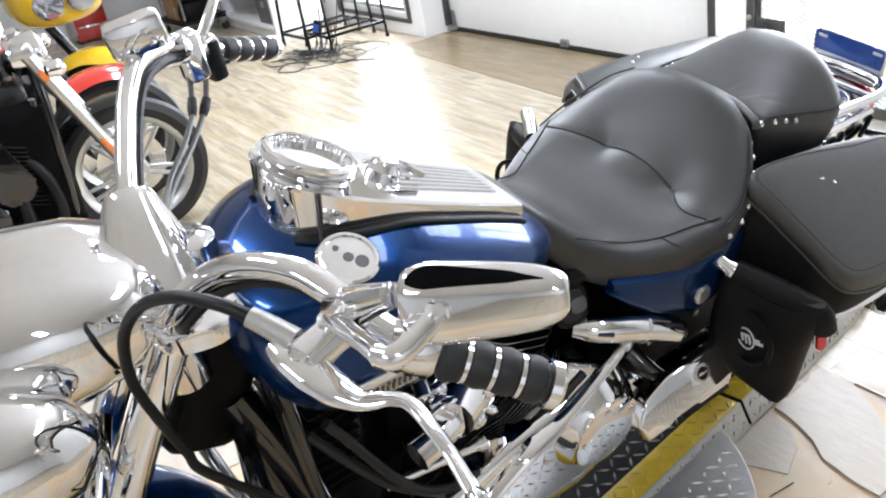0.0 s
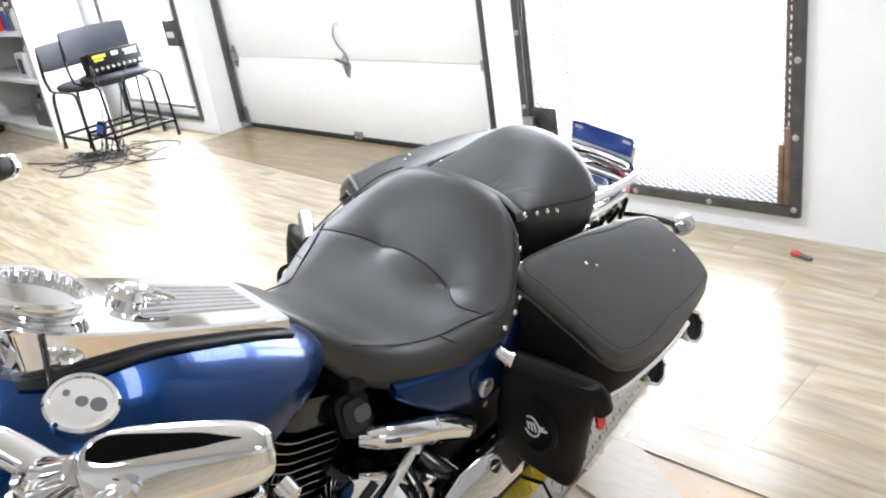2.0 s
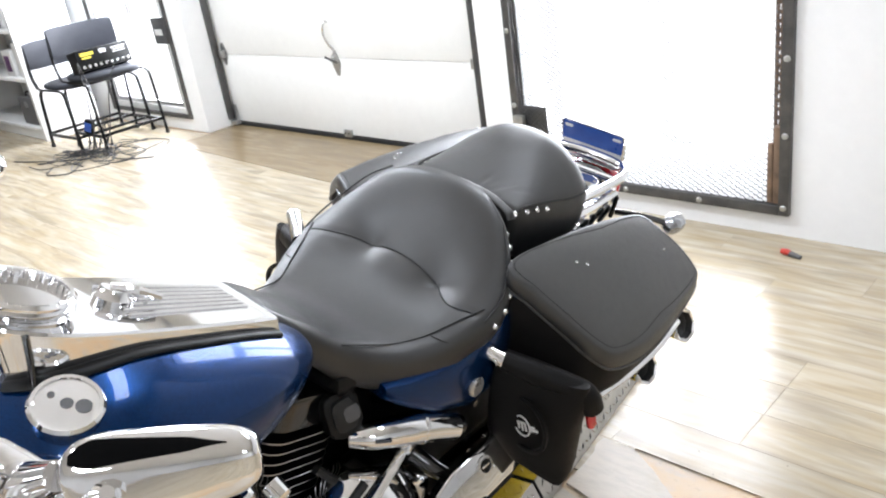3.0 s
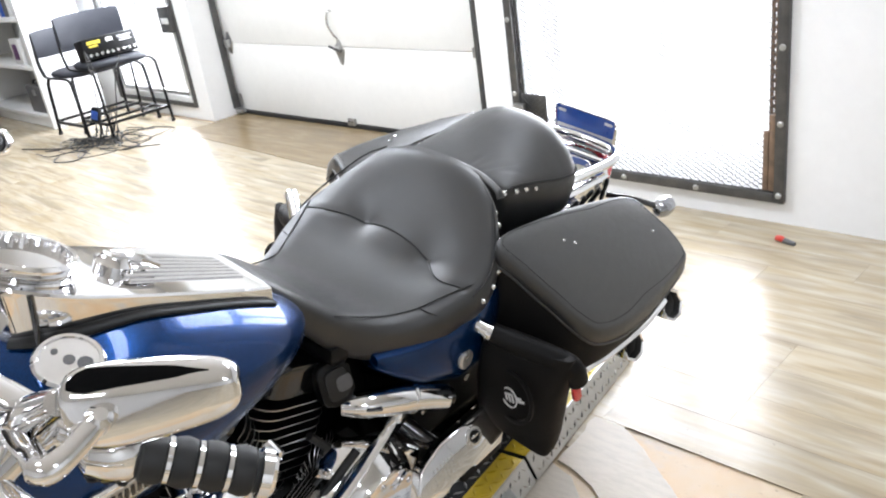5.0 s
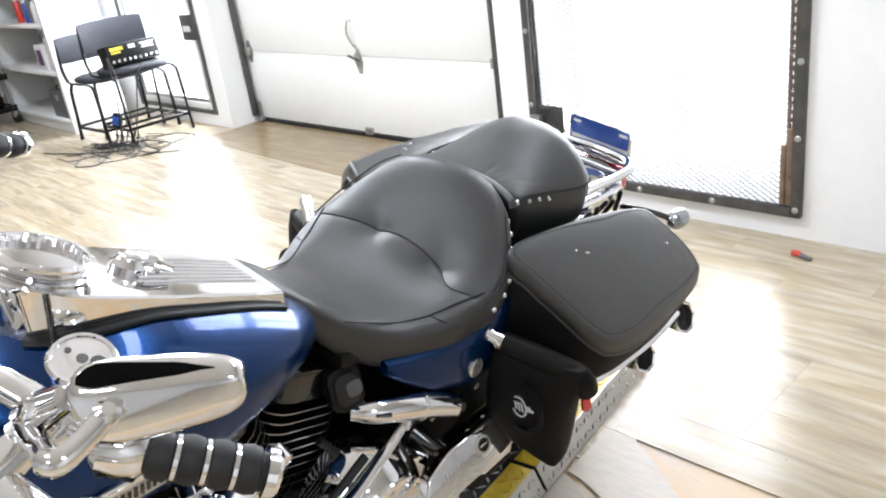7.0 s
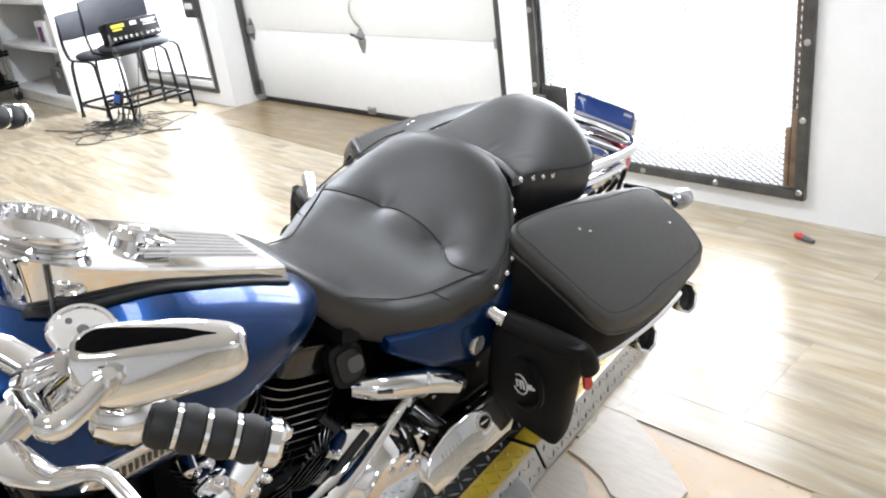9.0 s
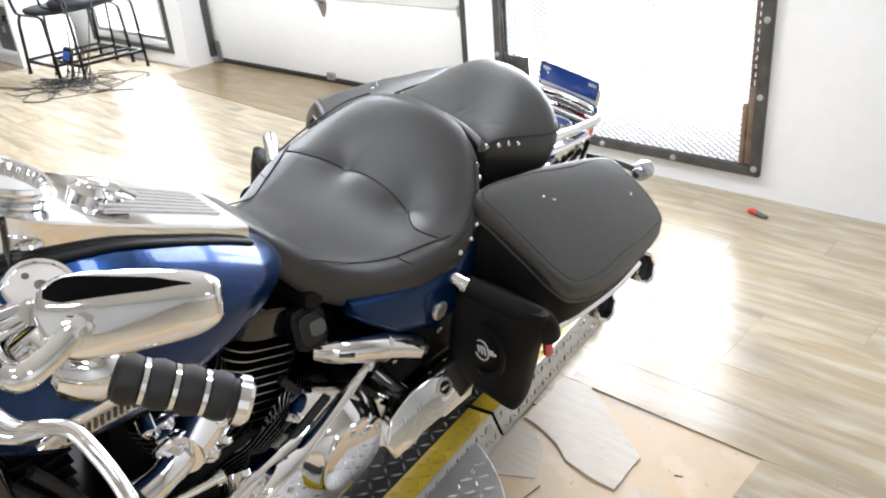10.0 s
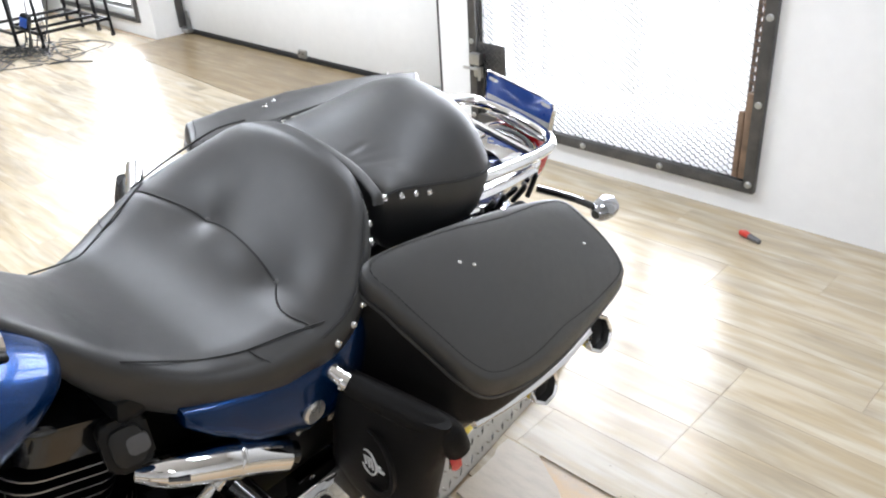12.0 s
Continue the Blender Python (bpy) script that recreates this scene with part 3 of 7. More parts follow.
slab([(-0.12, 1.03), (-0.025, 1.03), (0.035, 0.995), (0.105, 0.948), (0.20, 0.886), (0.237, 0.856), (0.245, 0.72), (0.17, 0.722), (0.092, 0.736), (0.04, 0.775), (-0.015, 0.795), (-0.098, 0.812)], 0.003)
slab([(-0.30, 0.80), (-0.105, 0.80), (-0.03, 0.78), (0.03, 0.73), (0.07, 0.64), (-0.05, 0.58), (-0.30, 0.60)], -0.001)
slab([(0.30, 0.60), (0.315, 0.546), (0.35, 0.50), (0.44, 0.52), (0.50, 0.40), (0.34, 0.34), (0.24, 0.42)], -0.001)
slab([(0.51, 0.69), (0.585, 0.722), (0.68, 0.734), (0.80, 0.70), (0.84, 0.52), (0.60, 0.50)], -0.001)
slab([(-1.2, 1.0), (-0.75, 1.01), (-0.72, 0.55), (-1.3, 0.5)])
slab([(-1.5, 0.46), (-0.73, 0.52), (-0.80, -0.1), (-1.8, -0.2)])
slab([(0.30, -0.9), (0.9, -0.3), (1.4, -0.25), (1.6, -1.1), (0.9, -1.5)])
slab([(-1.9, -0.26), (-0.95, -0.16), (-0.9, -1.2), (-1.95, -1.3)])
slab([(-0.85, -1.1), (0.25, -0.95), (0.85, -1.55), (0.2, -1.85), (-0.9, -1.8)])
# a thin scratch on the boards and crumbs near the tear
bits = bmesh.new()
for k in range(46):
    s = rng.uniform(0.001, 0.0024)
    box(bits, rng.uniform(0.0, 1.4), rng.uniform(0.3, 2.2), 0.0006, s, s * rng.uniform(0.5, 1.6), 0.0012, pose(0, 0, 0), 0)
for x, y, l, a in ((0.09, 0.59, 0.075, 84), (0.14, 0.885, 0.12, 2), (0.34, 0.86, 0.02, 20), (0.46, 0.72, 0.03, 10), (0.56, 0.76, 0.014, 60), (0.40, 0.62, 0.016, 80)):
    box(bits, 0, 0, -0.0035, l, 0.0016, 0.003, pose(x, y, 0, 0, 0, a), 0)
tagged(part("floor_crumbs", bits, "rubber"), "dark crumbs of dirt scattered on the floor", "dirt", kind="stuff")

# garage door
garage = thing("door_garage", "cream sectional garage door with galvanised hinges, closed", "garage door", kind="structure")
for k in range(4):
    z0 = 0.03 + 0.533 * k
    bm = bmesh.new()
    box(bm, (GX0 + GX1) / 2, BACK_Y + 0.022, z0 + 0.266, GX1 - GX0 - 0.01, 0.044, 0.529, bevel=0.004)
    part("door_panel", bm, "door_paint", garage)
    if k:
        part("joint_strip", bmbox((GX0 + GX1) / 2, BACK_Y + 0.001, z0 - 0.012, GX1 - GX0 - 0.02, 0.004, 0.01, bevel=0.001), "door_paint", garage)
part("bottom_seal", bmbox((GX0 + GX1) / 2, BACK_Y + 0.01, 0.014, GX1 - GX0 - 0.01, 0.05, 0.028, bevel=0.008), "rubber", garage)


def diamond(w, h):
    return [(w / 2, 0), (0.012, h / 2), (-0.012, h / 2), (-w / 2, 0), (-0.012, -h / 2), (0.012, -h / 2)]


def hinge(parent, x, z, small=1.0):
    h = part("hinge", bmprism(diamond(0.09 * small, 0.17 * small), 0.004, pose(x, BACK_Y - 0.001, z, 90, 0, 0), 0.001, 1), "steel_galv", parent)
    part("roller_bracket", bmbox(x, BACK_Y - 0.022, z, 0.05 * small, 0.036, 0.06 * small, bevel=0.004), "steel_galv", h)
    part("roller", bmlathe([(0.006, 0), (0.006, 0.05), (0.018, 0.05), (0.018, 0.075)], pose(x, BACK_Y - 0.024, z, 0, -90 if x < -3.3 else 90, 0), 12), "steel_galv", h)


for z in (0.565, 1.098, 1.631):
    hinge(garage, GX0 + 0.06, z)
    hinge(garage, GX1 - 0.05, z)
hinge(garage, -3.375, 1.098, 0.8)
# latch with a curved pull above it
latch = part("latch", bmprism(diamond(0.085, 0.17), 0.005, pose(-3.375, BACK_Y - 0.001, 0.53, 90, 0, 0), 0.001, 1), "steel_galv", garage, "galvanised diamond latch plate")
part("knob", bmlathe([(0.03, 0), (0.03, 0.014), (0.016, 0.02), (0.012, 0.045)], pose(-3.375, BACK_Y - 0.004, 0.56, 90, 0, 0), 16), "steel_galv", latch)
part("turn_bar", bmtube([(-3.43, BACK_Y - 0.045, 0.575), (-3.32, BACK_Y - 0.045, 0.545)], 0.008, 8), "steel_dark", latch)
part("pull_handle", bmtube([(-3.40, BACK_Y, 0.80), (-3.40, BACK_Y - 0.03, 0.80), (-3.405, BACK_Y - 0.045, 0.73), (-3.39, BACK_Y - 0.03, 0.66), (-3.385, BACK_Y, 0.62)], 0.008, 8), "chrome_dull", garage, "bent chromed pull handle")
stop = part("bottom_bracket", bmbox(-3.375, BACK_Y - 0.012, 0.045, 0.075, 0.02, 0.05, bevel=0.003), "steel_galv", garage)
for dx in (-0.018, 0.018):
    part("bolt", bmlathe([(0.006, 0), (0.006, 0.005), (0.001, 0.006)], pose(-3.375 + dx, BACK_Y - 0.022, 0.05, 90, 0, 0), 8), "steel_dark", stop)
# lift rail at the left, corner brackets
for side, x in ((1, GX0 + 0.015), (-1, GX1 - 0.015)):
    rail = part("track", bmbox(x, BACK_Y - 0.045, 1.1, 0.02, 0.055, 2.1, bevel=0.004), "steel_dark", garage, "dark steel door track")
    part("angle_bracket", bmbox(x + side * 0.03, BACK_Y - 0.015, 0.09, 0.05, 0.006, 0.15, bevel=0.002), "steel_galv", rail)
    part("angle_foot", bmbox(x + side * 0.045, BACK_Y - 0.04, 0.03, 0.08, 0.05, 0.03, bevel=0.004), "steel_galv", rail)
    for z in (0.05, 0.09, 0.13):
        part("bolt", bmlathe([(0.007, 0), (0.007, 0.005), (0.001, 0.007)], pose(x + side * 0.035, BACK_Y - 0.018, z, 90, 0, 0), 8), "steel_galv", rail)

# security door with expanded metal
gate = thing("door_mesh", "dark steel security door with expanded metal mesh, shut", "security door", kind="structure")
F = 0.042
fy = WALL_Y - 0.012
for nm, x0, x1, z0, z1 in (("stile", DX0, DX0 + F, DZ0, DZ1), ("stile", DX1 - F, DX1, DZ0, DZ1), ("rail", DX0 + F, DX1 - F, DZ0, DZ0 + F), ("rail", DX0 + F, DX1 - F, DZ1 - F, DZ1)):
    part(nm, bmbox((x0 + x1) / 2, fy, (z0 + z1) / 2, x1 - x0, 0.03, z1 - z0, bevel=0.003), "steel_dark", gate)
for dx in (-0.010, 0.010):
    part("inner_angle", bmbox(DX1 - F - 0.026 + dx, fy + 0.034, (DZ0 + DZ1) / 2, 0.010, 0.02, DZ1 - DZ0 - 2 * F, bevel=0.002), "rust", gate, "weathered brown slotted angle")
web = finish("angle_web", bmbox(0, 0, 0, 0.012, 0.016, 0.013), "rust")
for k in range(int((DZ1 - DZ0 - 2 * F) / 0.034)):
    ob = new("angle_web", web)
    ob.parent = gate
    ob.location = (DX1 - F - 0.026, fy + 0.034, DZ0 + F + 0.01 + 0.034 * k)
part("edge_bar", bmbox(DX0 + F + 0.012, fy + 0.02, (DZ0 + DZ1) / 2, 0.02, 0.02, DZ1 - DZ0 - 2 * F, bevel=0.002), "steel_dark", gate)
part("weather_strip", bmbox(DX1 - F - 0.013, fy + 0.002, DZ0 + F + 0.165, 0.026, 0.02, 0.32, bevel=0.004), "rust", gate, "weathered brown strip")
part("weather_strip", bmbox(DX1 - F - 0.040, fy + 0.004, DZ0 + F + 0.13, 0.022, 0.02, 0.25, bevel=0.004), "rust", gate, "weathered brown strip")
bolt = bolt_mesh(0.013, 0.008)
for x, z in [(DX1 - 0.02, z) for z in (0.13, 0.43, 0.73, 1.05, 1.4, 1.75, 2.1)] + [(DX0 + 0.02, z) for z in (0.13, 0.47, 0.83, 1.2, 1.6, 2.0)] + [(x, DZ0 + 0.02) for x in (-0.58, -0.94, -1.25)]:
    ob = new("bolt", bolt)
    ob.parent = gate
    ob.matrix_basis = pose(x, fy - 0.015, z, 90, 0, 0)


def expanded_mesh(x0, x1, z0, z1, y, cw, ch, t, material, parent, name):
    """Diamond strands, each a thin twisted bar."""
    verts, faces = [], []
    rows, cols = int((z1 - z0) / ch) + 1, int((x1 - x0) / cw) + 1
    for r in range(rows):
        for c in range(cols):
            x, z = x0 + c * cw + (cw / 2 if r % 2 else 0), z0 + r * ch
            for sx in (-1, 1):
                ax, az, bx, bz = x, z, x + sx * cw / 2, z + ch
                if min(ax, bx) < x0 - 0.001 or max(ax, bx) > x1 + 0.001 or bz > z1:
                    continue
                k = len(verts)
                dy = 0.004
                for px, pz, yy in ((ax, az, y - dy), (bx, bz, y + dy)):
                    for ox, oy in ((0, -t * 0.9), (t * 0.5, t * 0.5), (-t * 0.5, t * 0.5)):
                        verts.append((px + ox, yy + oy, pz))
                for i in range(3):
                    j = (i + 1) % 3
                    faces.append((k + i, k + j, k + 3 + j, k + 3 + i))
    me = bpy.data.meshes.new(name)
    me.from_pydata(verts, [], faces)
    me.materials.append(M[material])
    ob = new(name, me)
    ob.parent = parent
    return ob


tagged(expanded_mesh(DX0 + F, DX1 - F, DZ0 + F, DZ1 - F, fy + 0.014, 0.038, 0.0115, 0.0036, "strand", gate, "mesh_strands"), kind="stuff")
# lock guard plate and latch
guard = part("lock_guard", bmbox(DX0 + F + 0.088, fy - 0.006, 0.385, 0.155, 0.006, 0.17, bevel=0.002), "steel_dark", gate, "dark expanded metal guard plate")
tagged(expanded_mesh(DX0 + F + 0.014, DX0 + F + 0.162, 0.304, 0.466, fy - 0.014, 0.03, 0.012, 0.003, "steel_dark", guard, "guard_strands"), kind="stuff")
lk_ = part("latch", bmbox(DX0 + 0.055, fy - 0.03, 0.40, 0.06, 0.03, 0.05, bevel=0.004), "steel_galv", gate)
part("latch_bolt", bmtube([(DX0 + 0.0, fy - 0.05, 0.36), (DX0 + 0.05, fy - 0.05, 0.36), (DX0 + 0.08, fy - 0.045, 0.36), (DX0 + 0.085, fy - 0.045, 0.31)], 0.007, 8), "steel_galv", lk_)
part("latch_plate", bmbox(DX0 + 0.06, fy - 0.02, 0.34, 0.05, 0.012, 0.05, bevel=0.003), "steel_galv", lk_)
# white glazed door behind the mesh
glazed = thing("door_glazed", "white framed glazed door behind the mesh", "door", kind="structure")
# solid frame parts, given a translucent white to lift their shaded face
for nm, x0, x1, z0, z1 in (("stile", DX0 + 0.02, DX0 + 0.07, 0.1, 2.18), ("stile", DX1 - 0.05, DX1 - 0.02, 0.1, 2.18), ("mullion", -0.757, -0.653, 0.33, 2.05), ("mullion", -1.315, -1.255, 0.33, 2.05), ("rail", DX0 + 0.07, DX1 - 0.05, 0.1, 0.33), ("rail", DX0 + 0.07, DX1 - 0.05, 2.05, 2.18)):
    part(nm, bmbox((x0 + x1) / 2, WALL_Y + 0.078, (z0 + z1) / 2, x1 - x0, 0.04, z1 - z0, bevel=0.004), "frame_brightened", glazed)

# side window
window = thing("window_side", "tall bright window in a dark metal frame", "window", kind="structure")
for k, (inset, wdt, y) in enumerate(((0.0, 0.035, LEFT_Y - 0.006), (0.085, 0.035, LEFT_Y + 0.02))):
    x0, x1, z0, z1 = WX0 + inset, WX1 - inset, WZ0 + inset, WZ1 - inset
    for nm, a, b, c, d in (("frame_stile", x0, x0 + wdt, z0, z1), ("frame_stile", x1 - wdt, x1, z0, z1), ("frame_rail", x0 + wdt, x1 - wdt, z0, z0 + wdt), ("frame_rail", x0 + wdt, x1 - wdt, z1 - wdt, z1)):
        part(nm, bmbox((a + b) / 2, y, (c + d) / 2, b - a, 0.03, d - c, bevel=0.003), "steel_dark" if k == 0 else "steel_galv", window)
for nm, a, b, c, d in (("sash", WX0 + 0.035, WX0 + 0.085, WZ0 + 0.035, WZ1 - 0.035), ("sash", WX1 - 0.085, WX1 - 0.035, WZ0 + 0.035, WZ1 - 0.035), ("sash", WX0 + 0.085, WX1 - 0.085, WZ0 + 0.035, WZ0 + 0.085)):
    part(nm, bmbox((a + b) / 2, LEFT_Y + 0.01, (c + d) / 2, b - a, 0.03, d - c, bevel=0.003), "trim_white", window)
panel = part("push_plate", bmbox(WX1 - 0.10, LEFT_Y - 0.03, 0.80, 0.17, 0.03, 0.20, bevel=0.004), "steel_dark", window, "dark lock box with a pale label")
part("print_bar", bmbox(WX1 - 0.10, LEFT_Y - 0.0475, 0.79, 0.11, 0.004, 0.045, bevel=0.001), "white_print", panel)
for dx in (-0.50, -0.54):
    part("pull_rod", bmtube([(WX1 + dx, LEFT_Y - 0.03, 0.9), (WX1 + dx, LEFT_Y - 0.03, 1.9)], 0.006, 8), "steel_dark", window)


# ---- lift platform ----
BIKE = pose(-0.308, 0.400, 0.078, 0, 14.0, 3.0)
LIFT = pose(-0.308, 0.400, 0.0, 0, 0, 9.0)
lift = thing("motorcycle_lift", "steel tread-plate display turntable with yellow edge stripes on the floor", "platform", LIFT)
PZ, PX = 0.066, 0.262


def treads(x0, x1, y0, y1, z, material, parent, inside=None, name="tread_pattern", pitch=0.031):
    """Raised lozenges in alternating directions, as on checker plate."""
    verts, faces = [], []
    nx, ny = int((x1 - x0) / pitch), int((y1 - y0) / pitch)
    for i in range(nx):
        for j in range(ny):
            cx, cy = x0 + (i + 0.5) * (x1 - x0) / nx, y0 + (j + 0.5) * (y1 - y0) / ny
            if inside and not inside(cx, cy):
                continue
            a = radians(45 if (i + j) % 2 else -45)
            ux, uy, l, w, h = math.cos(a), math.sin(a), pitch * 0.54, pitch * 0.13, 0.0034
            k = len(verts)
            verts += [(cx + ux * l, cy + uy * l, z), (cx - uy * w, cy + ux * w, z), (cx - ux * l, cy - uy * l, z), (cx + uy * w, cy - ux * w, z), (cx + ux * l * 0.45, cy + uy * l * 0.45, z + h), (cx - ux * l * 0.45, cy - uy * l * 0.45, z + h)]
            faces += [(k, k + 1, k + 4), (k + 1, k + 5, k + 4), (k + 1, k + 2, k + 5), (k + 2, k + 3, k + 5), (k + 3, k + 4, k + 5), (k + 3, k, k + 4)]
    me = bpy.data.meshes.new(name)
    me.from_pydata(verts, [], faces)
    me.materials.append(M[material])
    ob = new(name, me)
    ob.parent = parent
    return tagged(ob, kind="stuff")


DISC_Y, DISC_R, DISC_Z = -0.285, 0.520, 0.052
disc = part("turntable_disc", bmlathe([(DISC_R - 0.02, 0.0), (DISC_R, 0.004), (DISC_R, DISC_Z - 0.003), (DISC_R - 0.003, DISC_Z), (0.02, DISC_Z)], pose(0, DISC_Y, 0), 96), "tread", lift, "bare aluminium tread-plate disc")
treads(-0.53, 0.53, DISC_Y - 0.53, DISC_Y + 0.53, DISC_Z, "tread_raised", disc, lambda x, y: math.hypot(x, y - DISC_Y) < DISC_R - 0.022 and abs(x) > PX + 0.02)
TOPX = 0.233                          # the sides slope outward below this half-width
for nm, y0, y1 in (("runway", -1.55, 0.268), ("runway", 0.280, 0.89)):
    ends = [[Vector((x, y, z)) for x, z in ((-PX, 0.002), (-TOPX, PZ), (TOPX, PZ), (PX, 0.002))] for y in (y0, y1)]
    run = part(nm, loft(bmesh.new(), ends), "tread_dark", lift, "black painted tread-plate runway")
    treads(-0.164, 0.164, y0 + 0.01, y1 - 0.01, PZ, "tread_scuffed", run)
    for s in (-1, 1):
        strip = part("edge_stripe", bmbox(s * 0.199, (y0 + y1) / 2, PZ + 0.0005, 0.066, y1 - y0 - 0.004, 0.004, bevel=0.0012), "yellow", run, "scuffed yellow edge stripe")
        treads(s * 0.199 - 0.032, s * 0.199 + 0.032, y0 + 0.01, y1 - 0.01, PZ + 0.0025, "yellow", strip, pitch=0.028)
        plate_ = [[Vector((s * x, y, z)) for x, z in ((PX + 0.002, 0.002), (TOPX + 0.002, PZ + 0.002), (TOPX - 0.001, PZ + 0.002), (PX - 0.001, 0.002))] for y in (y0, y1)]
        skirt = part("side_skirt", loft(bmesh.new(), plate_), "aluminium", run, "bare metal tread-plate side")
        sk = treads(-0.034, 0.034, y0 + 0.01, y1 - 0.01, 0, "tread_raised", skirt, pitch=0.023)
        sk.matrix_basis = Matrix.Translation((s * ((PX + TOPX) / 2 + 0.0022), 0, PZ / 2 + 0.002)) @ Matrix.Rotation(s * math.atan2(PZ, PX - TOPX), 4, "Y")
# a turned-up end behind the rear wheel
part("end_ramp", bmprism([(0.892, 0.0), (0.894, PZ), (1.00, 0.006), (1.00, 0.0)], 2 * PX - 0.02, Matrix(((0, 0, 1, -PX + 0.01), (1, 0, 0, 0), (0, 1, 0, 0.001), (0, 0, 0, 1)))), "tread", lift, "bare tread-plate ramp")


# ---- the motorcycle ----
bike = thing("motorcycle", "blue touring motorcycle with black leather seats and chrome trim", "motorcycle", BIKE)


def bp(name, bm, material, label="", parent=None, smooth=40.0, m=None):
    return part(name, bm, material, parent or bike, label, smooth, m)


# fuel tank
TY = [-0.885, -0.865, -0.82, -0.74, -0.64, -0.54, -0.45, -0.38, -0.345, -0.335]
TW = [0.040, 0.110, 0.168, 0.198, 0.202, 0.190, 0.166, 0.130, 0.088, 0.03]
TT = [0.895, 0.928, 0.962, 0.990, 0.978, 0.938, 0.895, 0.853, 0.826, 0.811]
TB = [0.862, 0.785, 0.722, 0.692, 0.693, 0.716, 0.742, 0.770, 0.793, 0.804]
rings = []
for k in range(40):
    y = TY[0] + (TY[-1] - TY[0]) * (0.5 - 0.5 * math.cos(math.pi * k / 39))
    w, t, b = (spline(TY, v, y) for v in (TW, TT, TB))
    zc = b + (t - b) * 0.50
    rings.append(superring((0, y, zc), (1, 0, 0), (0, 0, 1), max(w, 0.01), max(t - zc, 0.006), 2.35, 44, max(zc - b, 0.006)))
tank = bp("fuel_tank", loft(bmesh.new(), rings), "blue", "glossy metallic blue fuel tank", smooth=60, m=Matrix.Translation((0.028, -0.012, 0.024)))


def tank_side(y, z):
    """Where the tank's left flank lies at a place along it and a height."""
    w, t, b = (spline(TY, v, y) for v in (TW, TT, TB))
    zc = b + (t - b) * 0.5
    h = (t - zc) if z > zc else (zc - b)
    return w * max(1 - (abs(z - zc) / h) ** 2.35, 0) ** (1 / 2.35)


# tank emblem: a chrome bordered shield with raised bars
def on_tank(y, z):
    return Vector((tank_side(y, z), y, z))


em = on_tank(-0.72, 0.815)
ey = (on_tank(-0.66, 0.822) - on_tank(-0.78, 0.808)).normalized()
ez = (on_tank(-0.72, 0.835) - on_tank(-0.72, 0.795)).normalized()
en = ey.cross(ez).normalized()
if en.x < 0:
    en = -en
EM = Matrix((ey, ez, en)).transposed().to_4x4()
EM.translation = em + en * -0.002
badge = bp("tank_badge", bmprism([(0.085, 0.002), (0.055, 0.020), (-0.055, 0.020), (-0.085, 0.002), (-0.055, -0.020), (0.055, -0.020)], 0.009, EM, 0.003), "chrome", "chrome bordered tank emblem", tank)
part("badge_field", bmprism([(0.074, 0.002), (0.050, 0.0145), (-0.050, 0.0145), (-0.074, 0.002), (-0.050, -0.0145), (0.050, -0.0145)], 0.0102, EM, 0.0004, 1), "badge_silver", badge, "worn silver field")
for k in range(13):
    part("badge_bar", bmbox(-0.05 + k * 0.0083, 0.0, 0.0108, 0.0052, 0.019 if k % 3 else 0.016, 0.003, EM, 0.0008, 1), "black_gloss", badge)

# chrome console with the speedometer
CY = [-0.780, -0.775, -0.765, -0.745, -0.72, -0.68, -0.60, -0.50, -0.44, -0.394]
CW = [0.020, 0.036, 0.052, 0.068, 0.079, 0.084, 0.085, 0.083, 0.080, 0.076]
CT = [1.068, 1.066, 1.061, 1.052, 1.040, 1.019, 0.980, 0.932, 0.903, 0.881]
rings = []
for k in range(40):
    y = CY[0] + (CY[-1] - CY[0]) * k / 39
    w, t = spline(CY, CW, y), spline(CY, CT, y)
    b = spline(TY, TT, y) - 0.05
    q = max(min((y + 0.70) / 0.05, 1.0), 0.0)
    rings.append([Vector(p) for p in ((-w * 1.03, y, b), (-w * 1.01, y, t - 0.012), (-w, y, t - 0.0035), (-w + 0.003, y, t), (-w * 0.55, y, t + 0.0015), (0, y, t + 0.002), (w * 0.55, y, t + 0.0015), (w - 0.003, y, t), (w, y, t - 0.0035), (w * 1.01, y, t - 0.012), (w * 1.03, y, b))])
console = bp("console", loft(bmesh.new(), rings), "chrome", "ribbed chrome tank console", tank, smooth=35)
# black strip along both sides of the console's base


def tank_top(x, y):
    w, t, b = (spline(TY, v, y) for v in (TW, TT, TB))
    zc = b + (t - b) * 0.5
    return zc + (t - zc) * max(1 - (abs(x) / w) ** 2.35, 0) ** (1 / 2.35)


for s in (-1, 1):
    pts = []
    for y in (-0.768, -0.745, -0.70, -0.62, -0.54, -0.46, -0.42, -0.40):
        x = spline(CY, CW, y) * 1.03 + 0.006
        pts.append((s * x, y, tank_top(x, y) + 0.001))
    bp("gasket", bmtube(pts, [0.010, 0.012, 0.012, 0.010, 0.009, 0.009, 0.009, 0.009], 10, flat=0.5), "black_satin", "", tank)
SP = along((0, -0.712, 1.040), (0, 0.40, 0.917))
pod = [[SP @ Vector((0.070 * math.cos(a), 0.070 * math.sin(a), 0.010)) for a in [2 * math.pi * k / 40 for k in range(40)]]]
low = superring((0, -0.796, 0.925), (1, 0, 0), (0, 1, 0.0), 0.092, 0.084, 2.4, 40)
for f in (0.12, 0.3, 0.5, 0.75, 1.0):
    pod.append([p.lerp(q, f) for p, q in zip(pod[0], low)])
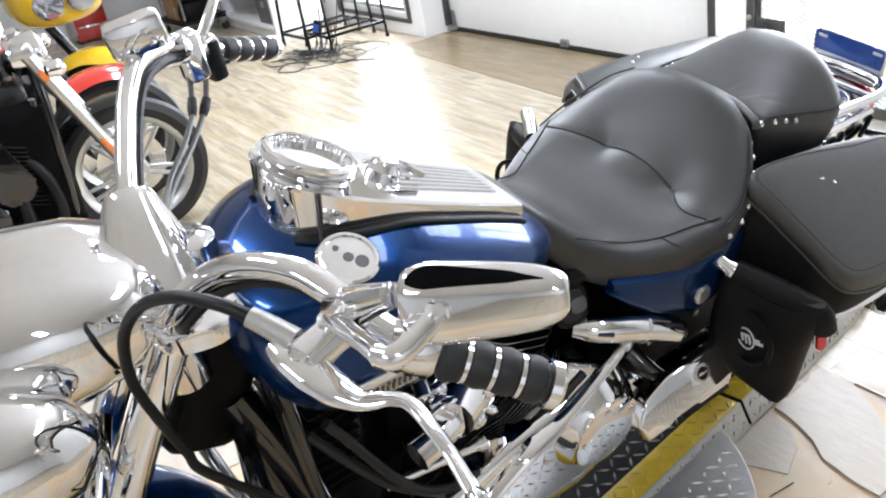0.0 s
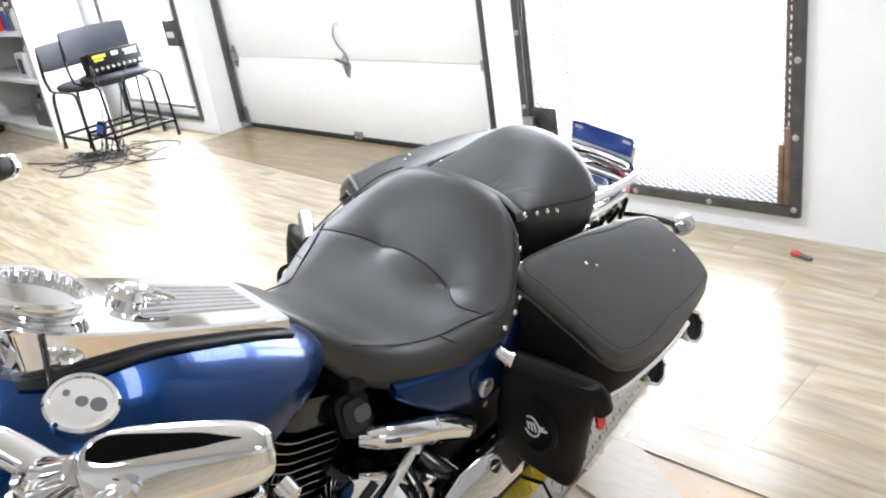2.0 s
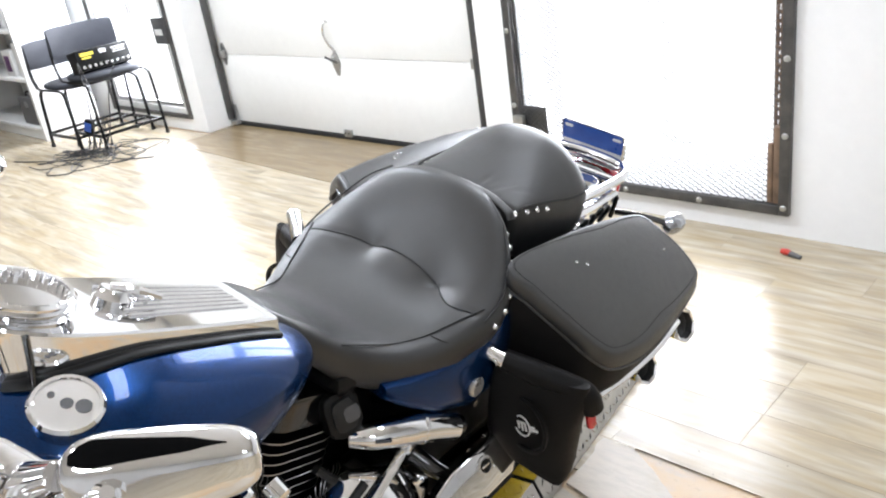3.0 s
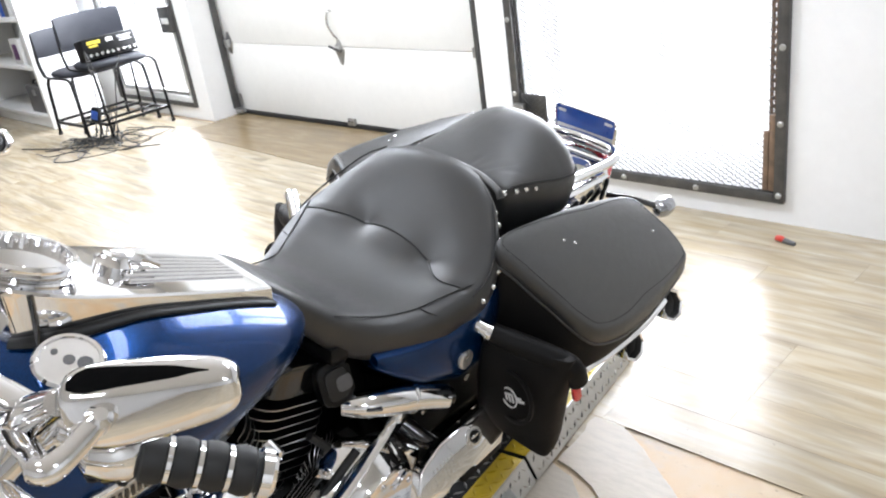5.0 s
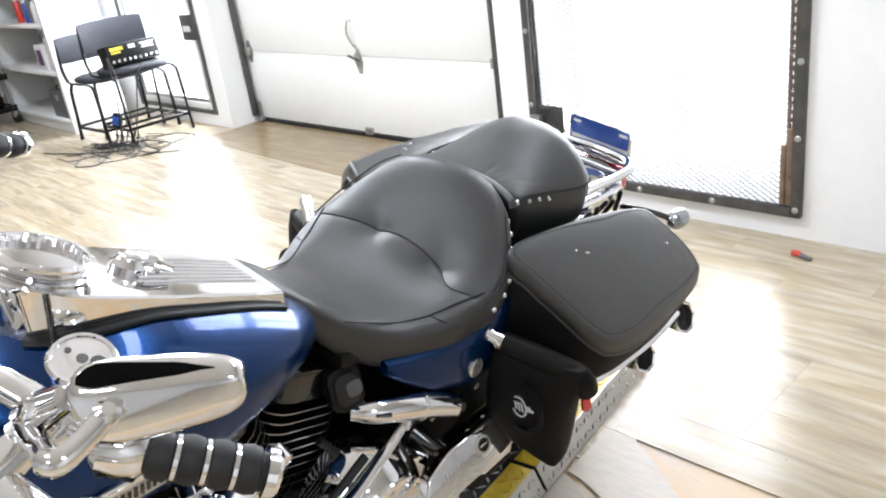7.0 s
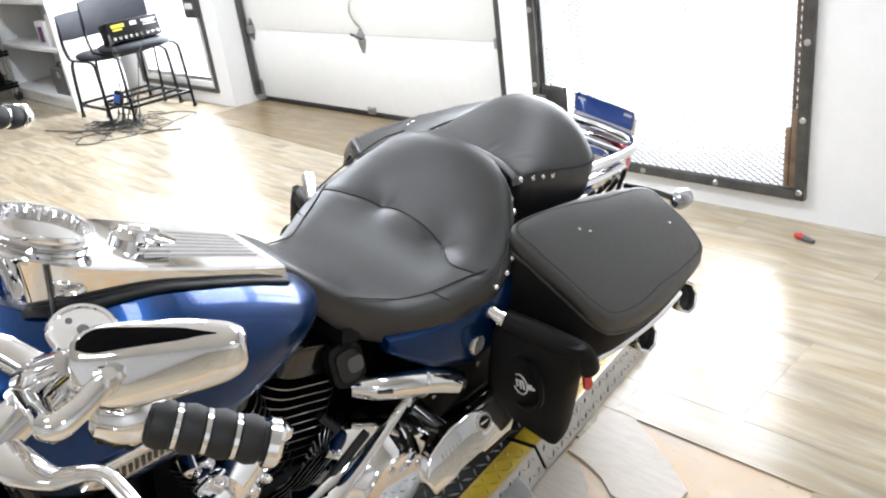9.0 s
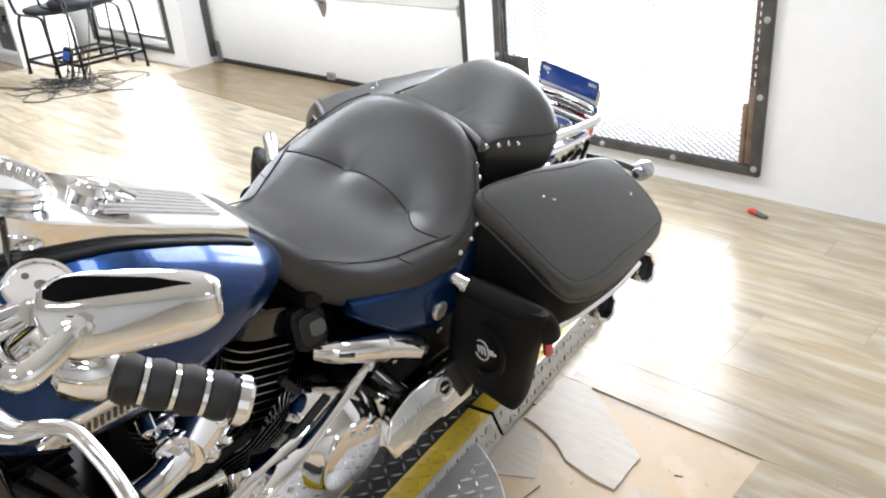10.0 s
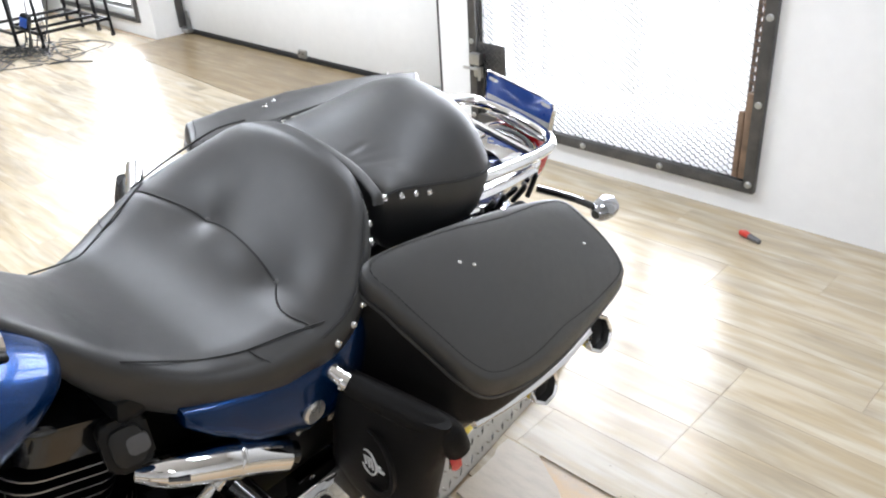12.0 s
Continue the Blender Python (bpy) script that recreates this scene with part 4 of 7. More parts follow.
bp("speedometer_pod", loft(bmesh.new(), pod), "chrome", "smooth chrome speedometer pod", tank, smooth=60)
# black strips laid on for the shade in the gaps beside the pod
for s in (-1, 1):
    bp("pod_gap_shade", bmtube([(s * 0.0735, -0.738, 1.046), (s * 0.079, -0.742, 1.01), (s * 0.083, -0.748, 0.975)], 0.007, 8, flat=0.5), "black_gloss", "black strip drawn for the shaded gap beside the pod", tank)
bezel = bp("speedometer", bmlathe([(0.056, -0.03), (0.060, 0.004), (0.064, 0.010), (0.064, 0.018), (0.060, 0.022), (0.056, 0.021), (0.050, -0.012)], SP, 40), "chrome", "chrome speedometer bezel", tank)
bp("speedometer_dial", bmlathe([(0.052, -0.010), (0.0515, -0.008), (0.001, -0.0079)], SP, 32), "dial", "pale dial face under glass", tank)
notches = bmesh.new()
for k in range(28):
    a = 2 * math.pi * k / 28
    box(notches, 0.0545, 0, 0.006, 0.004, 0.006, 0.024, SP @ Matrix.Rotation(a, 4, "Z"), 0.001, 1)
bp("bezel_knurl", notches, "chrome", "", tank)
ribs = bmesh.new()
for k in range(7):
    x = (k - 3) * 0.0145
    tube(ribs, [(x * (1 - 0.25 * (y + 0.6) / 0.24), y, spline(CY, CT, y) + 0.0035) for y in (-0.60, -0.55, -0.50, -0.45, -0.415)], 0.0022, 6, 3)
bp("console_ribs", ribs, "chrome", "", tank)
sw = bp("ignition_switch", bmlathe([(0.026, -0.01), (0.026, 0.012), (0.020, 0.018), (0.018, 0.024), (0.001, 0.025)], along((0.0, -0.600, 0.978), (0, 0.42, 0.9)), 24), "chrome", "chrome ignition switch", tank)
part("switch_lever", bmtube([(0.0, -0.597, 0.999), (0.014, -0.570, 0.990), (0.026, -0.545, 0.972)], [0.009, 0.007, 0.006], 8), "chrome", sw)
bp("side_lamp_plug", bmlathe([(0.012, -0.004), (0.012, 0.004), (0.007, 0.007), (0.001, 0.007)], along((0.0735, -0.685, 1.001), (1, 0.0, 0.05)), 16), "rubber", "black rubber plug", tank)
GA = along((0.125, -0.735, 0.968), (0.30, 0.05, 0.95))
gauge = bp("fuel_gauge", bmlathe([(0.036, -0.02), (0.040, 0.0), (0.041, 0.010), (0.038, 0.014), (0.034, 0.0135), (0.0335, 0.011), (0.001, 0.012)], GA, 36), "chrome", "round chrome fuel gauge", tank)
for gx, gy, gr in ((0.0, 0.0, 0.007), (0.010, -0.015, 0.009), (-0.004, 0.020, 0.004)):
    part("gauge_mark", bmlathe([(gr, 0.0115), (gr, 0.0126), (0.0005, 0.0127)], GA @ Matrix.Translation((gx, gy, 0)), 14), "grey_plastic", gauge, "dark gauge marking")
bp("fuel_cap", bmlathe([(0.036, -0.012), (0.036, 0.008), (0.030, 0.017), (0.012, 0.021), (0.001, 0.0215)], along((-0.118, -0.70, 0.978), (-0.38, 0.1, 0.9)), 28), "chrome", "domed chrome fuel cap", tank)


# seats
def seat_shell(ys, ws, zc, ze, zb, r, dimple=None, ny=72, ns=49, power=2.2, twist=0.0, start=-9.0):
    """A padded shell: across it runs from the centre height to the edge height, rolls over and drops to a skirt."""
    rings = []
    for k in range(ny):
        y = ys[0] + (ys[-1] - ys[0]) * k / (ny - 1)
        w, c, e, b = (spline(ys, v, y) for v in (ws, zc, ze, zb))
        row = []
        for j in range(ns):
            s = -1 + 2 * j / (ns - 1)
            a = abs(s)
            z = c + (e - c) * a**power
            q = max(a - 0.70, 0) / 0.30
            drop = r * (1 - math.sqrt(max(1 - q * q, 0)))
            x = w * s
            if dimple:
                z -= dimple(x, y)
            z += twist * x * max(min((y - start) / 0.12, 1.0), 0.0)
            row.append(Vector((x, y, z - drop)))
        flank = []
        for sg, base in ((1, row[-1].z), (-1, row[0].z)):
            flank.append([Vector((sg * w * f, y, base + (b - base) * g)) for f, g in ((1.012, 0.25), (1.002, 0.6), (0.967, 0.93), (0.93, 1.0))])
        ring = row + flank[0] + flank[1][::-1]
        rings.append(ring)
    return loft(bmesh.new(), rings)


def seam_y(x):
    """The stitched line through the two buttons, falling back to the sides."""
    if x < -0.07:
        return -0.018 + (x + 0.07) * 0.25
    if x < 0.107:
        return -0.018 - 0.010 * (x + 0.07) / 0.177
    return -0.028 - 0.034 * math.sin(min((x - 0.107) / 0.06, 1.0) * math.pi / 2) + max(x - 0.18, 0) * 0.3


def buttons(x, y):
    d = 0.0
    for bx, by in ((-0.070, -0.018), (0.107, -0.028)):
        q = ((x - bx) / 0.040) ** 2 + ((y - by) / 0.030) ** 2
        d += 0.006 * math.exp(-q * 0.16) + 0.013 * math.exp(-q * 0.9) + 0.006 * math.exp(-q * 6)
    d += 0.0018 * math.exp(-(((y - seam_y(x)) / 0.006) ** 2)) * (1 if abs(x) < 0.22 else 0)
    return d


RY = [-0.405, -0.38, -0.335, -0.27, -0.20, -0.13, -0.07, -0.02, 0.03, 0.07, 0.100, 0.122]
RW = [0.064, 0.080, 0.104, 0.132, 0.178, 0.214, 0.232, 0.242, 0.228, 0.198, 0.166, 0.128]
RC = [0.902, 0.885, 0.845, 0.784, 0.750, 0.748, 0.768, 0.805, 0.850, 0.889, 0.912, 0.916]
RE = [0.890, 0.874, 0.836, 0.780, 0.757, 0.764, 0.780, 0.790, 0.815, 0.849, 0.877, 0.887]
RB = [0.880, 0.843, 0.762, 0.692, 0.666, 0.668, 0.688, 0.710, 0.737, 0.776, 0.808, 0.835]
seat = bp("rider_seat", seat_shell(RY, RW, RC, RE, RB, 0.030, buttons, 110, 61, 2.2, 0.030, -0.05), "leather", "deep-buttoned black leather rider seat", smooth=70)


def seat_z(x, y, ys=RY, ws=RW, zc=RC, ze=RE, r=0.030):
    w, c, e = (spline(ys, v, y) for v in (ws, zc, ze))
    a = min(abs(x) / w, 1)
    q = max(a - 0.70, 0) / 0.30
    tw = 0.030 * max(min((y + 0.05) / 0.12, 1.0), 0.0) if ys is RY else 0.016
    return c + (e - c) * a**2.2 - r * (1 - math.sqrt(max(1 - q * q, 0))) + tw * x


def stitched(pts, parent, r=0.0016, name="seam", label=""):
    return bp(name, bmtube(pts, r, 5, 4), "thread", label, parent)


stitched([(x, seam_y(x), seat_z(x, seam_y(x)) - buttons(x, seam_y(x)) + 0.001) for x in np.linspace(-0.215, 0.215, 29)], seat)
for s in (-1, 1):
    bx, by = (0.107, -0.028) if s > 0 else (-0.070, -0.018)
    bp("seat_button", bmlathe([(0.007, -0.004), (0.006, 0.0), (0.003, 0.0015), (0.0005, 0.0015)], along((bx, by, seat_z(bx, by) - buttons(bx, by) + 0.001), (0, -0.7, 0.7)), 12), "leather", "", seat)
    # piping along the skirt and the rear panel
    stitched([(s * x, y, seat_z(s * x, y) + 0.0008) for x, y in ((0.112, -0.284), (0.14, -0.205), (0.158, -0.17), (0.176, -0.136), (0.199, -0.082), (0.221, -0.036))], seat, 0.0016)
    stitched([(s * x, y, seat_z(s * x, y) + 0.0008) for x, y in ((0.176, -0.136), (0.196, -0.131), (0.210, -0.123))], seat, 0.0014)
    back = [(s * spline(RY, RW, y) * f, y, seat_z(spline(RY, RW, y) * f, y) + 0.001) for y, f in ((-0.05, 0.985), (0.0, 0.97), (0.04, 0.95), (0.08, 0.92), (0.11, 0.90))]
    stitched(back, seat, 0.002)

# passenger pad
PY = [0.140, 0.148, 0.165, 0.20, 0.26, 0.32, 0.37, 0.41, 0.432]
PW = [0.102, 0.124, 0.132, 0.140, 0.152, 0.160, 0.158, 0.132, 0.086]
PC = [0.850, 0.872, 0.884, 0.898, 0.920, 0.938, 0.940, 0.918, 0.885]
PE = [0.846, 0.868, 0.880, 0.878, 0.868, 0.856, 0.850, 0.846, 0.838]
PB = [0.830, 0.790, 0.762, 0.748, 0.745, 0.750, 0.762, 0.785, 0.812]


def creases(x, y):
    """Soft folds at the front of the pad."""
    d = 0.0
    for k, bx in enumerate((0.03, 0.055, 0.078, 0.10)):
        d += (0.0022, 0.001, 0.0026, 0.0014)[k] * math.exp(-(((x - bx - (y - 0.2) * (0.2 + 0.25 * k)) / (0.006 + 0.002 * (k % 2))) ** 2) - ((y - 0.185 - 0.006 * k) / (0.016 + 0.006 * (k % 3))) ** 2)
    return d


pad = bp("passenger_seat", seat_shell(PY, PW, PC, PE, PB, 0.011, creases, 64, 61, 2.3, 0.016), "leather", "studded black leather passenger pad", smooth=70, m=Matrix.Translation((0.018, 0, 0)))
for s in (-1, 1):
    stitched([(s * spline(PY, PW, y) * 1.0, y, seat_z(spline(PY, PW, y), y, PY, PW, PC, PE, 0.011) + 0.004) for y in np.linspace(0.145, 0.42, 14)], pad, 0.003)
stud = finish("stud", bmlathe([(0.0058, -0.003), (0.0058, 0.001), (0.0048, 0.0026), (0.0034, 0.0012), (0.0020, 0.0024), (0.0005, 0.0028)], seg=12), "chrome_dull")


def studs_at(places, parent):
    for p, d in places:
        ob = new("stud", stud)
        ob.parent = parent
        ob.matrix_basis = along(p, d)


for s in (-1, 1):
    studs_at([((s * (spline(PY, PW, y) * 1.012 + 0.001), y, z), (s, -0.3, 0.1)) for y, z in ((0.150, 0.868), (0.178, 0.866), (0.205, 0.862), (0.232, 0.856))], pad)
    # a row of studs along the rear edge of the rider seat
    studs_at([((s * spline(RY, RW, y) * 1.013, y, seat_z(s * spline(RY, RW, y), y) - dz), (s, 0.35, 0.1)) for y, dz in ((0.116, 0.004), (0.104, 0.005), (0.088, 0.006), (0.070, 0.007), (0.050, 0.008), (0.028, 0.009), (0.003, 0.010), (-0.030, 0.010))], seat)
bp("grab_strap", bmtube([(-0.150, 0.140, 0.862), (-0.09, 0.146, 0.884), (0.0, 0.148, 0.892), (0.08, 0.146, 0.890), (0.135, 0.140, 0.876), (0.148, 0.136, 0.862)], 0.010, 10, flat=0.3), "leather", "black leather grab strap", seat)
bp("bag_bracket", bmbox(0.165, 0.34, 0.585, 0.075, 0.50, 0.17, bevel=0.01), "black_satin", "")
bp("bag_bracket", bmbox(-0.165, 0.34, 0.585, 0.075, 0.50, 0.17, bevel=0.01), "black_satin", "")
bp("seat_pan", bmbox(0, 0.02, 0.705, 0.26, 0.66, 0.05, bevel=0.02), "black_satin", "black seat pan")

# side cover and rear frame below the seat
for s in (-1, 1):
    rings = []
    for y, zt, zb_, w in ((-0.235, 0.695, 0.660, 0.168), (-0.20, 0.70, 0.630, 0.190), (-0.15, 0.705, 0.598, 0.214), (-0.07, 0.72, 0.572, 0.236), (0.0, 0.74, 0.580, 0.240), (0.05, 0.755, 0.61, 0.230), (0.075, 0.76, 0.66, 0.205)):
        rings.append(superring((s * (w - 0.02), y, (zt + zb_) / 2), (1, 0, 0), (0, 0, 1), 0.022, (zt - zb_) / 2, 3.0, 20))
    cov = bp("side_cover", loft(bmesh.new(), rings), "blue", "metallic blue side cover", smooth=60)
    part("cover_medallion", bmlathe([(0.020, -0.002), (0.020, 0.003), (0.015, 0.006), (0.012, 0.005), (0.001, 0.008)], along((s * 0.2385, -0.065, 0.626), (s, 0, 0.1)), 20), "badge_silver", cov, "silver medallion")
    bp("frame_tube", bmtube([(s * 0.09, -0.85, 0.80), (s * 0.13, -0.80, 0.45), (s * 0.15, -0.62, 0.22), (s * 0.15, -0.2, 0.20), (s * 0.15, 0.12, 0.26), (s * 0.14, 0.2, 0.5), (s * 0.13, 0.1, 0.70)], 0.017, 10), "black_gloss", "black frame tube")
bp("frame_backbone", bmtube([(0, -0.90, 0.90), (0, -0.6, 0.80), (0, -0.3, 0.72), (0, 0.3, 0.68)], 0.028, 10), "black_gloss", "")
bp("battery_box", bmbox(0, 0.02, 0.53, 0.33, 0.36, 0.34, bevel=0.03), "engine", "")
bp("oil_cooler", bmbox(0, -0.775, 0.62, 0.20, 0.07, 0.26, bevel=0.015), "engine", "black oil cooler")
for k in range(9):
    bp("cooler_fin", bmbox(0, -0.775, 0.52 + 0.025 * k, 0.215, 0.085, 0.004, bevel=0.001), "engine", "")
for k in range(4):
    bp("cover_bolt", bmlathe([(0.008, 0), (0.008, 0.006), (0.001, 0.008)], along((0.166, -0.10 + 0.07 * k, 0.47 + 0.02 * (k % 2)), (1, 0, 0)), 10), "chrome_dull", "")
bp("transmission", bmbox(0, -0.12, 0.32, 0.26, 0.42, 0.26, bevel=0.04, seg=3), "engine", "black gearbox case")
bp("oil_tank", bmbox(0, -0.40, 0.52, 0.13, 0.52, 0.36, bevel=0.03), "engine", "")
bp("lower_cowl", bmbox(0, -0.72, 0.32, 0.20, 0.20, 0.32, bevel=0.04), "engine", "black regulator cowl")
bp("swing_arm", bmtube([(0.16, -0.02, 0.30), (0.165, 0.2, 0.31), (0.15, 0.42, 0.327)], [0.04, 0.035, 0.03], 12), "black_gloss", "black swing arm")

# engine
eng = bp("engine_case", bmbox(0, -0.42, 0.32, 0.29, 0.50, 0.28, bevel=0.05, seg=3), "engine", "black engine crankcase")
for nm, ty, ang in (("front_cylinder", -0.55, -22), ("rear_cylinder", -0.35, 22)):
    base = pose(0, -0.45, 0.40, ang, 0, 0)
    cyl = bp(nm, bmlathe([(0.07, 0), (0.07, 0.28)], base, 24), "engine", "black finned cylinder")
    for k in range(11):
        fin = bmprism(rounded(0.205, 0.19, 0.05), 0.0045, base @ Matrix.Translation((0.0, 0, 0.045 + 0.0195 * k)), 0.0012, 1)
        part("fin", fin, "engine" if k % 2 else "engine", cyl)
        part("fin_edge", bmprism(rounded(0.2065, 0.1915, 0.05), 0.0016, base @ Matrix.Translation((0.0, 0, 0.0466 + 0.0195 * k))), "aluminium", cyl, "bare fin edge")
    part("rocker_cover", bmprism(rounded(0.20, 0.17, 0.04), 0.06, base @ Matrix.Translation((0, 0, 0.262)), 0.014, 3), "black_gloss", cyl, "black rocker cover")
    for s in (-1, 1):
        part("head_bolt", bmlathe([(0.008, 0), (0.008, 0.012), (0.001, 0.014)], base @ Matrix.Translation((0.085 * s, 0.06, 0.32)), 8), "chrome", cyl)
# chrome intake and carburettor clutter on the left flank
intake = bp("intake_body", bmtube([(0.10, -0.52, 0.60), (0.15, -0.56, 0.625), (0.20, -0.62, 0.64)], [0.05, 0.055, 0.035], 14), "chrome", "chrome intake body")
rng = random.Random(5)
for k in range(26):
    p = Vector((0.14 + rng.uniform(0, 0.07), -0.57 + rng.uniform(-0.075, 0.08), 0.625 + rng.uniform(-0.05, 0.045)))
    d = Vector((rng.uniform(0.3, 1), rng.uniform(-1, 1), rng.uniform(-0.6, 0.9)))
    r = rng.uniform(0.008, 0.02)
    bp("intake_fitting", bmlathe([(r, -0.02), (r, 0.006), (r * 0.7, 0.011), (r * 0.3, 0.014)], along(p, d), 10), "chrome", "", intake)
bp("intake_spout", bmtube([(0.19, -0.62, 0.63), (0.21, -0.66, 0.635), (0.215, -0.70, 0.63)], [0.03, 0.024, 0.026], 14), "chrome", "", intake)
for a, b in (((0.15, -0.72, 0.50), (0.19, -0.55, 0.52)), ((0.14, -0.66, 0.36), (0.2, -0.45, 0.42)), ((0.16, -0.80, 0.48), (0.17, -0.72, 0.40))):
    bp("push_rod", bmtube([a, b], 0.0085, 10), "chrome", "chrome rod")
    bp("rod_clamp", bmlathe([(0.013, -0.008), (0.013, 0.008)], along(b, Vector(b) - Vector(a)), 10), "chrome", "")
for k, pts in enumerate((((0.13, -0.80, 0.70), (0.18, -0.66, 0.47), (0.19, -0.48, 0.45), (0.18, -0.30, 0.52)), ((0.10, -0.82, 0.66), (0.16, -0.72, 0.52), (0.17, -0.60, 0.40)), ((0.12, -0.36, 0.56), (0.14, -0.31, 0.50), (0.15, -0.20, 0.45)))):
    bp("hose", bmtube(pts, 0.009, 8), "rubber", "black rubber hose")
# horn box under the tank
horn = bp("horn_box", bmprism(rounded(0.085, 0.065, 0.018), 0.03, along((0.105, -0.295, 0.645), (1, -0.25, 0.35), radians(95)), 0.006), "black_satin", "black box with a rounded recess")
part("horn_rim", bmprism(rounded(0.06, 0.044, 0.014), 0.006, along((0.133, -0.302, 0.655), (1, -0.25, 0.35), radians(95)), 0.003), "rubber", horn)
part("horn_lip", bmprism(rounded(0.03, 0.03, 0.008), 0.005, along((0.138, -0.29, 0.655), (1, -0.25, 0.35), radians(95)), 0.002), "grey_plastic", horn)
# chrome exhaust guard below the side cover
g1 = bp("heat_shield", bmtube([(0.135, -0.295, 0.600), (0.165, -0.26, 0.598), (0.19, -0.20, 0.585), (0.205, -0.15, 0.568), (0.222, -0.105, 0.548)], [0.020, 0.028, 0.031, 0.031, 0.029], 18, flat=0.9), "chrome", "chrome exhaust heat shield")
part("shield_slot", bmtube([(0.182, -0.277, 0.607), (0.196, -0.252, 0.603)], [0.006, 0.008], 8, flat=0.6), "black_gloss", g1)
part("clamp", bmlathe([(0.0312, -0.003), (0.032, 0.0), (0.0312, 0.003)], along((0.198, -0.175, 0.577), (0.22, 0.6, -0.2)), 20), "chrome", g1)
part("shield_end", bmlathe([(0.018, 0), (0.019, 0.012), (0.013, 0.016), (0.001, 0.016)], along((0.224, -0.10, 0.545), (0.3, 0.8, -0.3)), 14), "black_gloss", g1)

# primary cover
prim = bp("primary_cover", bmprism([(-0.155, 0.36), (-0.14, 0.42), (-0.20, 0.475), (-0.30, 0.50), (-0.50, 0.47), (-0.66, 0.41), (-0.72, 0.33), (-0.69, 0.25), (-0.60, 0.22), (-0.30, 0.21), (-0.19, 0.25)], 0.075, Matrix(((0, 0, 1, 0.135), (1, 0, 0, 0), (0, 1, 0, 0), (0, 0, 0, 1))), 0.022, 4), "chrome", "polished chrome primary cover")
cone = bp("clutch_dome", bmlathe([(0.130, -0.05), (0.129, -0.02), (0.120, 0.010), (0.102, 0.045), (0.086, 0.068), (0.081, 0.073), (0.080, 0.079), (0.074, 0.082), (0.045, 0.084), (0.001, 0.0845)], along((0.165, -0.285, 0.40), (1, 0, 0.02)), 40), "chrome", "domed chrome derby cover", prim)
for k in range(5):
    a = 2 * math.pi * k / 5 + 0.5
    bp("cover_screw", bmlathe([(0.007, 0), (0.007, 0.004), (0.001, 0.005)], along((0.2445, -0.285 + 0.066 * math.cos(a), 0.402 + 0.066 * math.sin(a)), (1, 0, 0)), 10), "chrome_dull", "", prim)
for y, z in ((-0.45, 0.44), (-0.60, 0.39), (-0.68, 0.31), (-0.40, 0.235), (-0.55, 0.24)):
    bp("cover_screw", bmlathe([(0.007, 0), (0.007, 0.004), (0.001, 0.005)], along((0.212, y, z), (1, 0, 0)), 10), "chrome_dull", "", prim)
# flat chrome rail running outside the primary
rail = bp("engine_guard_rail", bmtube([(0.190, -0.205, 0.557), (0.203, -0.24, 0.549), (0.208, -0.30, 0.520), (0.210, -0.377, 0.478), (0.208, -0.42, 0.466), (0.208, -0.47, 0.456), (0.212, -0.534, 0.418), (0.225, -0.60, 0.365), (0.240, -0.70, 0.29)], [0.007, 0.010, 0.013, 0.018, 0.026, 0.030, 0.026, 0.018, 0.012], 14, flat=0.35), "chrome", "flat chrome outer rail")
bp("rail_cap", bmlathe([(0.012, -0.02), (0.013, 0.0), (0.009, 0.012), (0.001, 0.013)], along((0.195, -0.20, 0.557), (-0.2, 0.8, 0.2)), 14), "chrome", "", rail)
for p in ((0.236, -0.44, 0.430), (0.250, -0.52, 0.396), (0.262, -0.60, 0.355)):
    bp("rail_screw", bmlathe([(0.006, 0), (0.006, 0.006), (0.001, 0.007)], along(p, (1, 0, 0.4)), 10), "chrome_dull", "", rail)
bp("shift_rod", bmtube([(0.30, -0.62, 0.30), (0.30, -0.84, 0.26)], 0.006, 8), "chrome", "chrome shift rod")
# floorboards
fb = bp("rider_floorboard", bmprism(rounded(0.12, 0.30, 0.05), 0.02, pose(0.34, -0.62, 0.26, 0, -6, 0), 0.006, 2), "chrome", "chrome rimmed rider floorboard")
part("rubber_mat", bmprism(rounded(0.105, 0.285, 0.045), 0.008, pose(0.34, -0.62, 0.281, 0, -6, 0), 0.003, 1), "rubber", fb)
# passenger footboard, folded up
pf = bp("passenger_footboard", bmprism([(-0.115, -0.045), (-0.125, -0.01), (-0.095, 0.03), (-0.03, 0.047), (0.10, 0.047), (0.125, 0.03), (0.125, -0.02), (0.10, -0.045), (0.02, -0.045), (0.01, -0.030), (-0.05, -0.030), (-0.06, -0.045)], 0.026, along((0.268, -0.122, 0.437), (0.86, -0.1, 0.5), 0.0) @ Matrix.Rotation(radians(8), 4, "Z"), 0.006, 3), "chrome", "folded chrome passenger footboard")
pfm = along((0.268, -0.122, 0.437), (0.86, -0.1, 0.5), 0.0) @ Matrix.Rotation(radians(8), 4, "Z")
part("logo_disc", bmlathe([(0.02, 0.024), (0.02, 0.029), (0.014, 0.0295), (0.013, 0.027), (0.001, 0.027)], pfm @ Matrix.Translation((0.045, 0.012, 0)), 20), "chrome_dull", pf)
part("logo_field", bmlathe([(0.0125, 0.026), (0.0125, 0.0285), (0.001, 0.0286)], pfm @ Matrix.Translation((0.045, 0.012, 0)), 18), "black_satin", pf, "dark emblem field")
part("logo_bar", bmbox(0.045, 0.012, 0.029, 0.020, 0.005, 0.003, pfm, 0.001, 1), "chrome", pf)
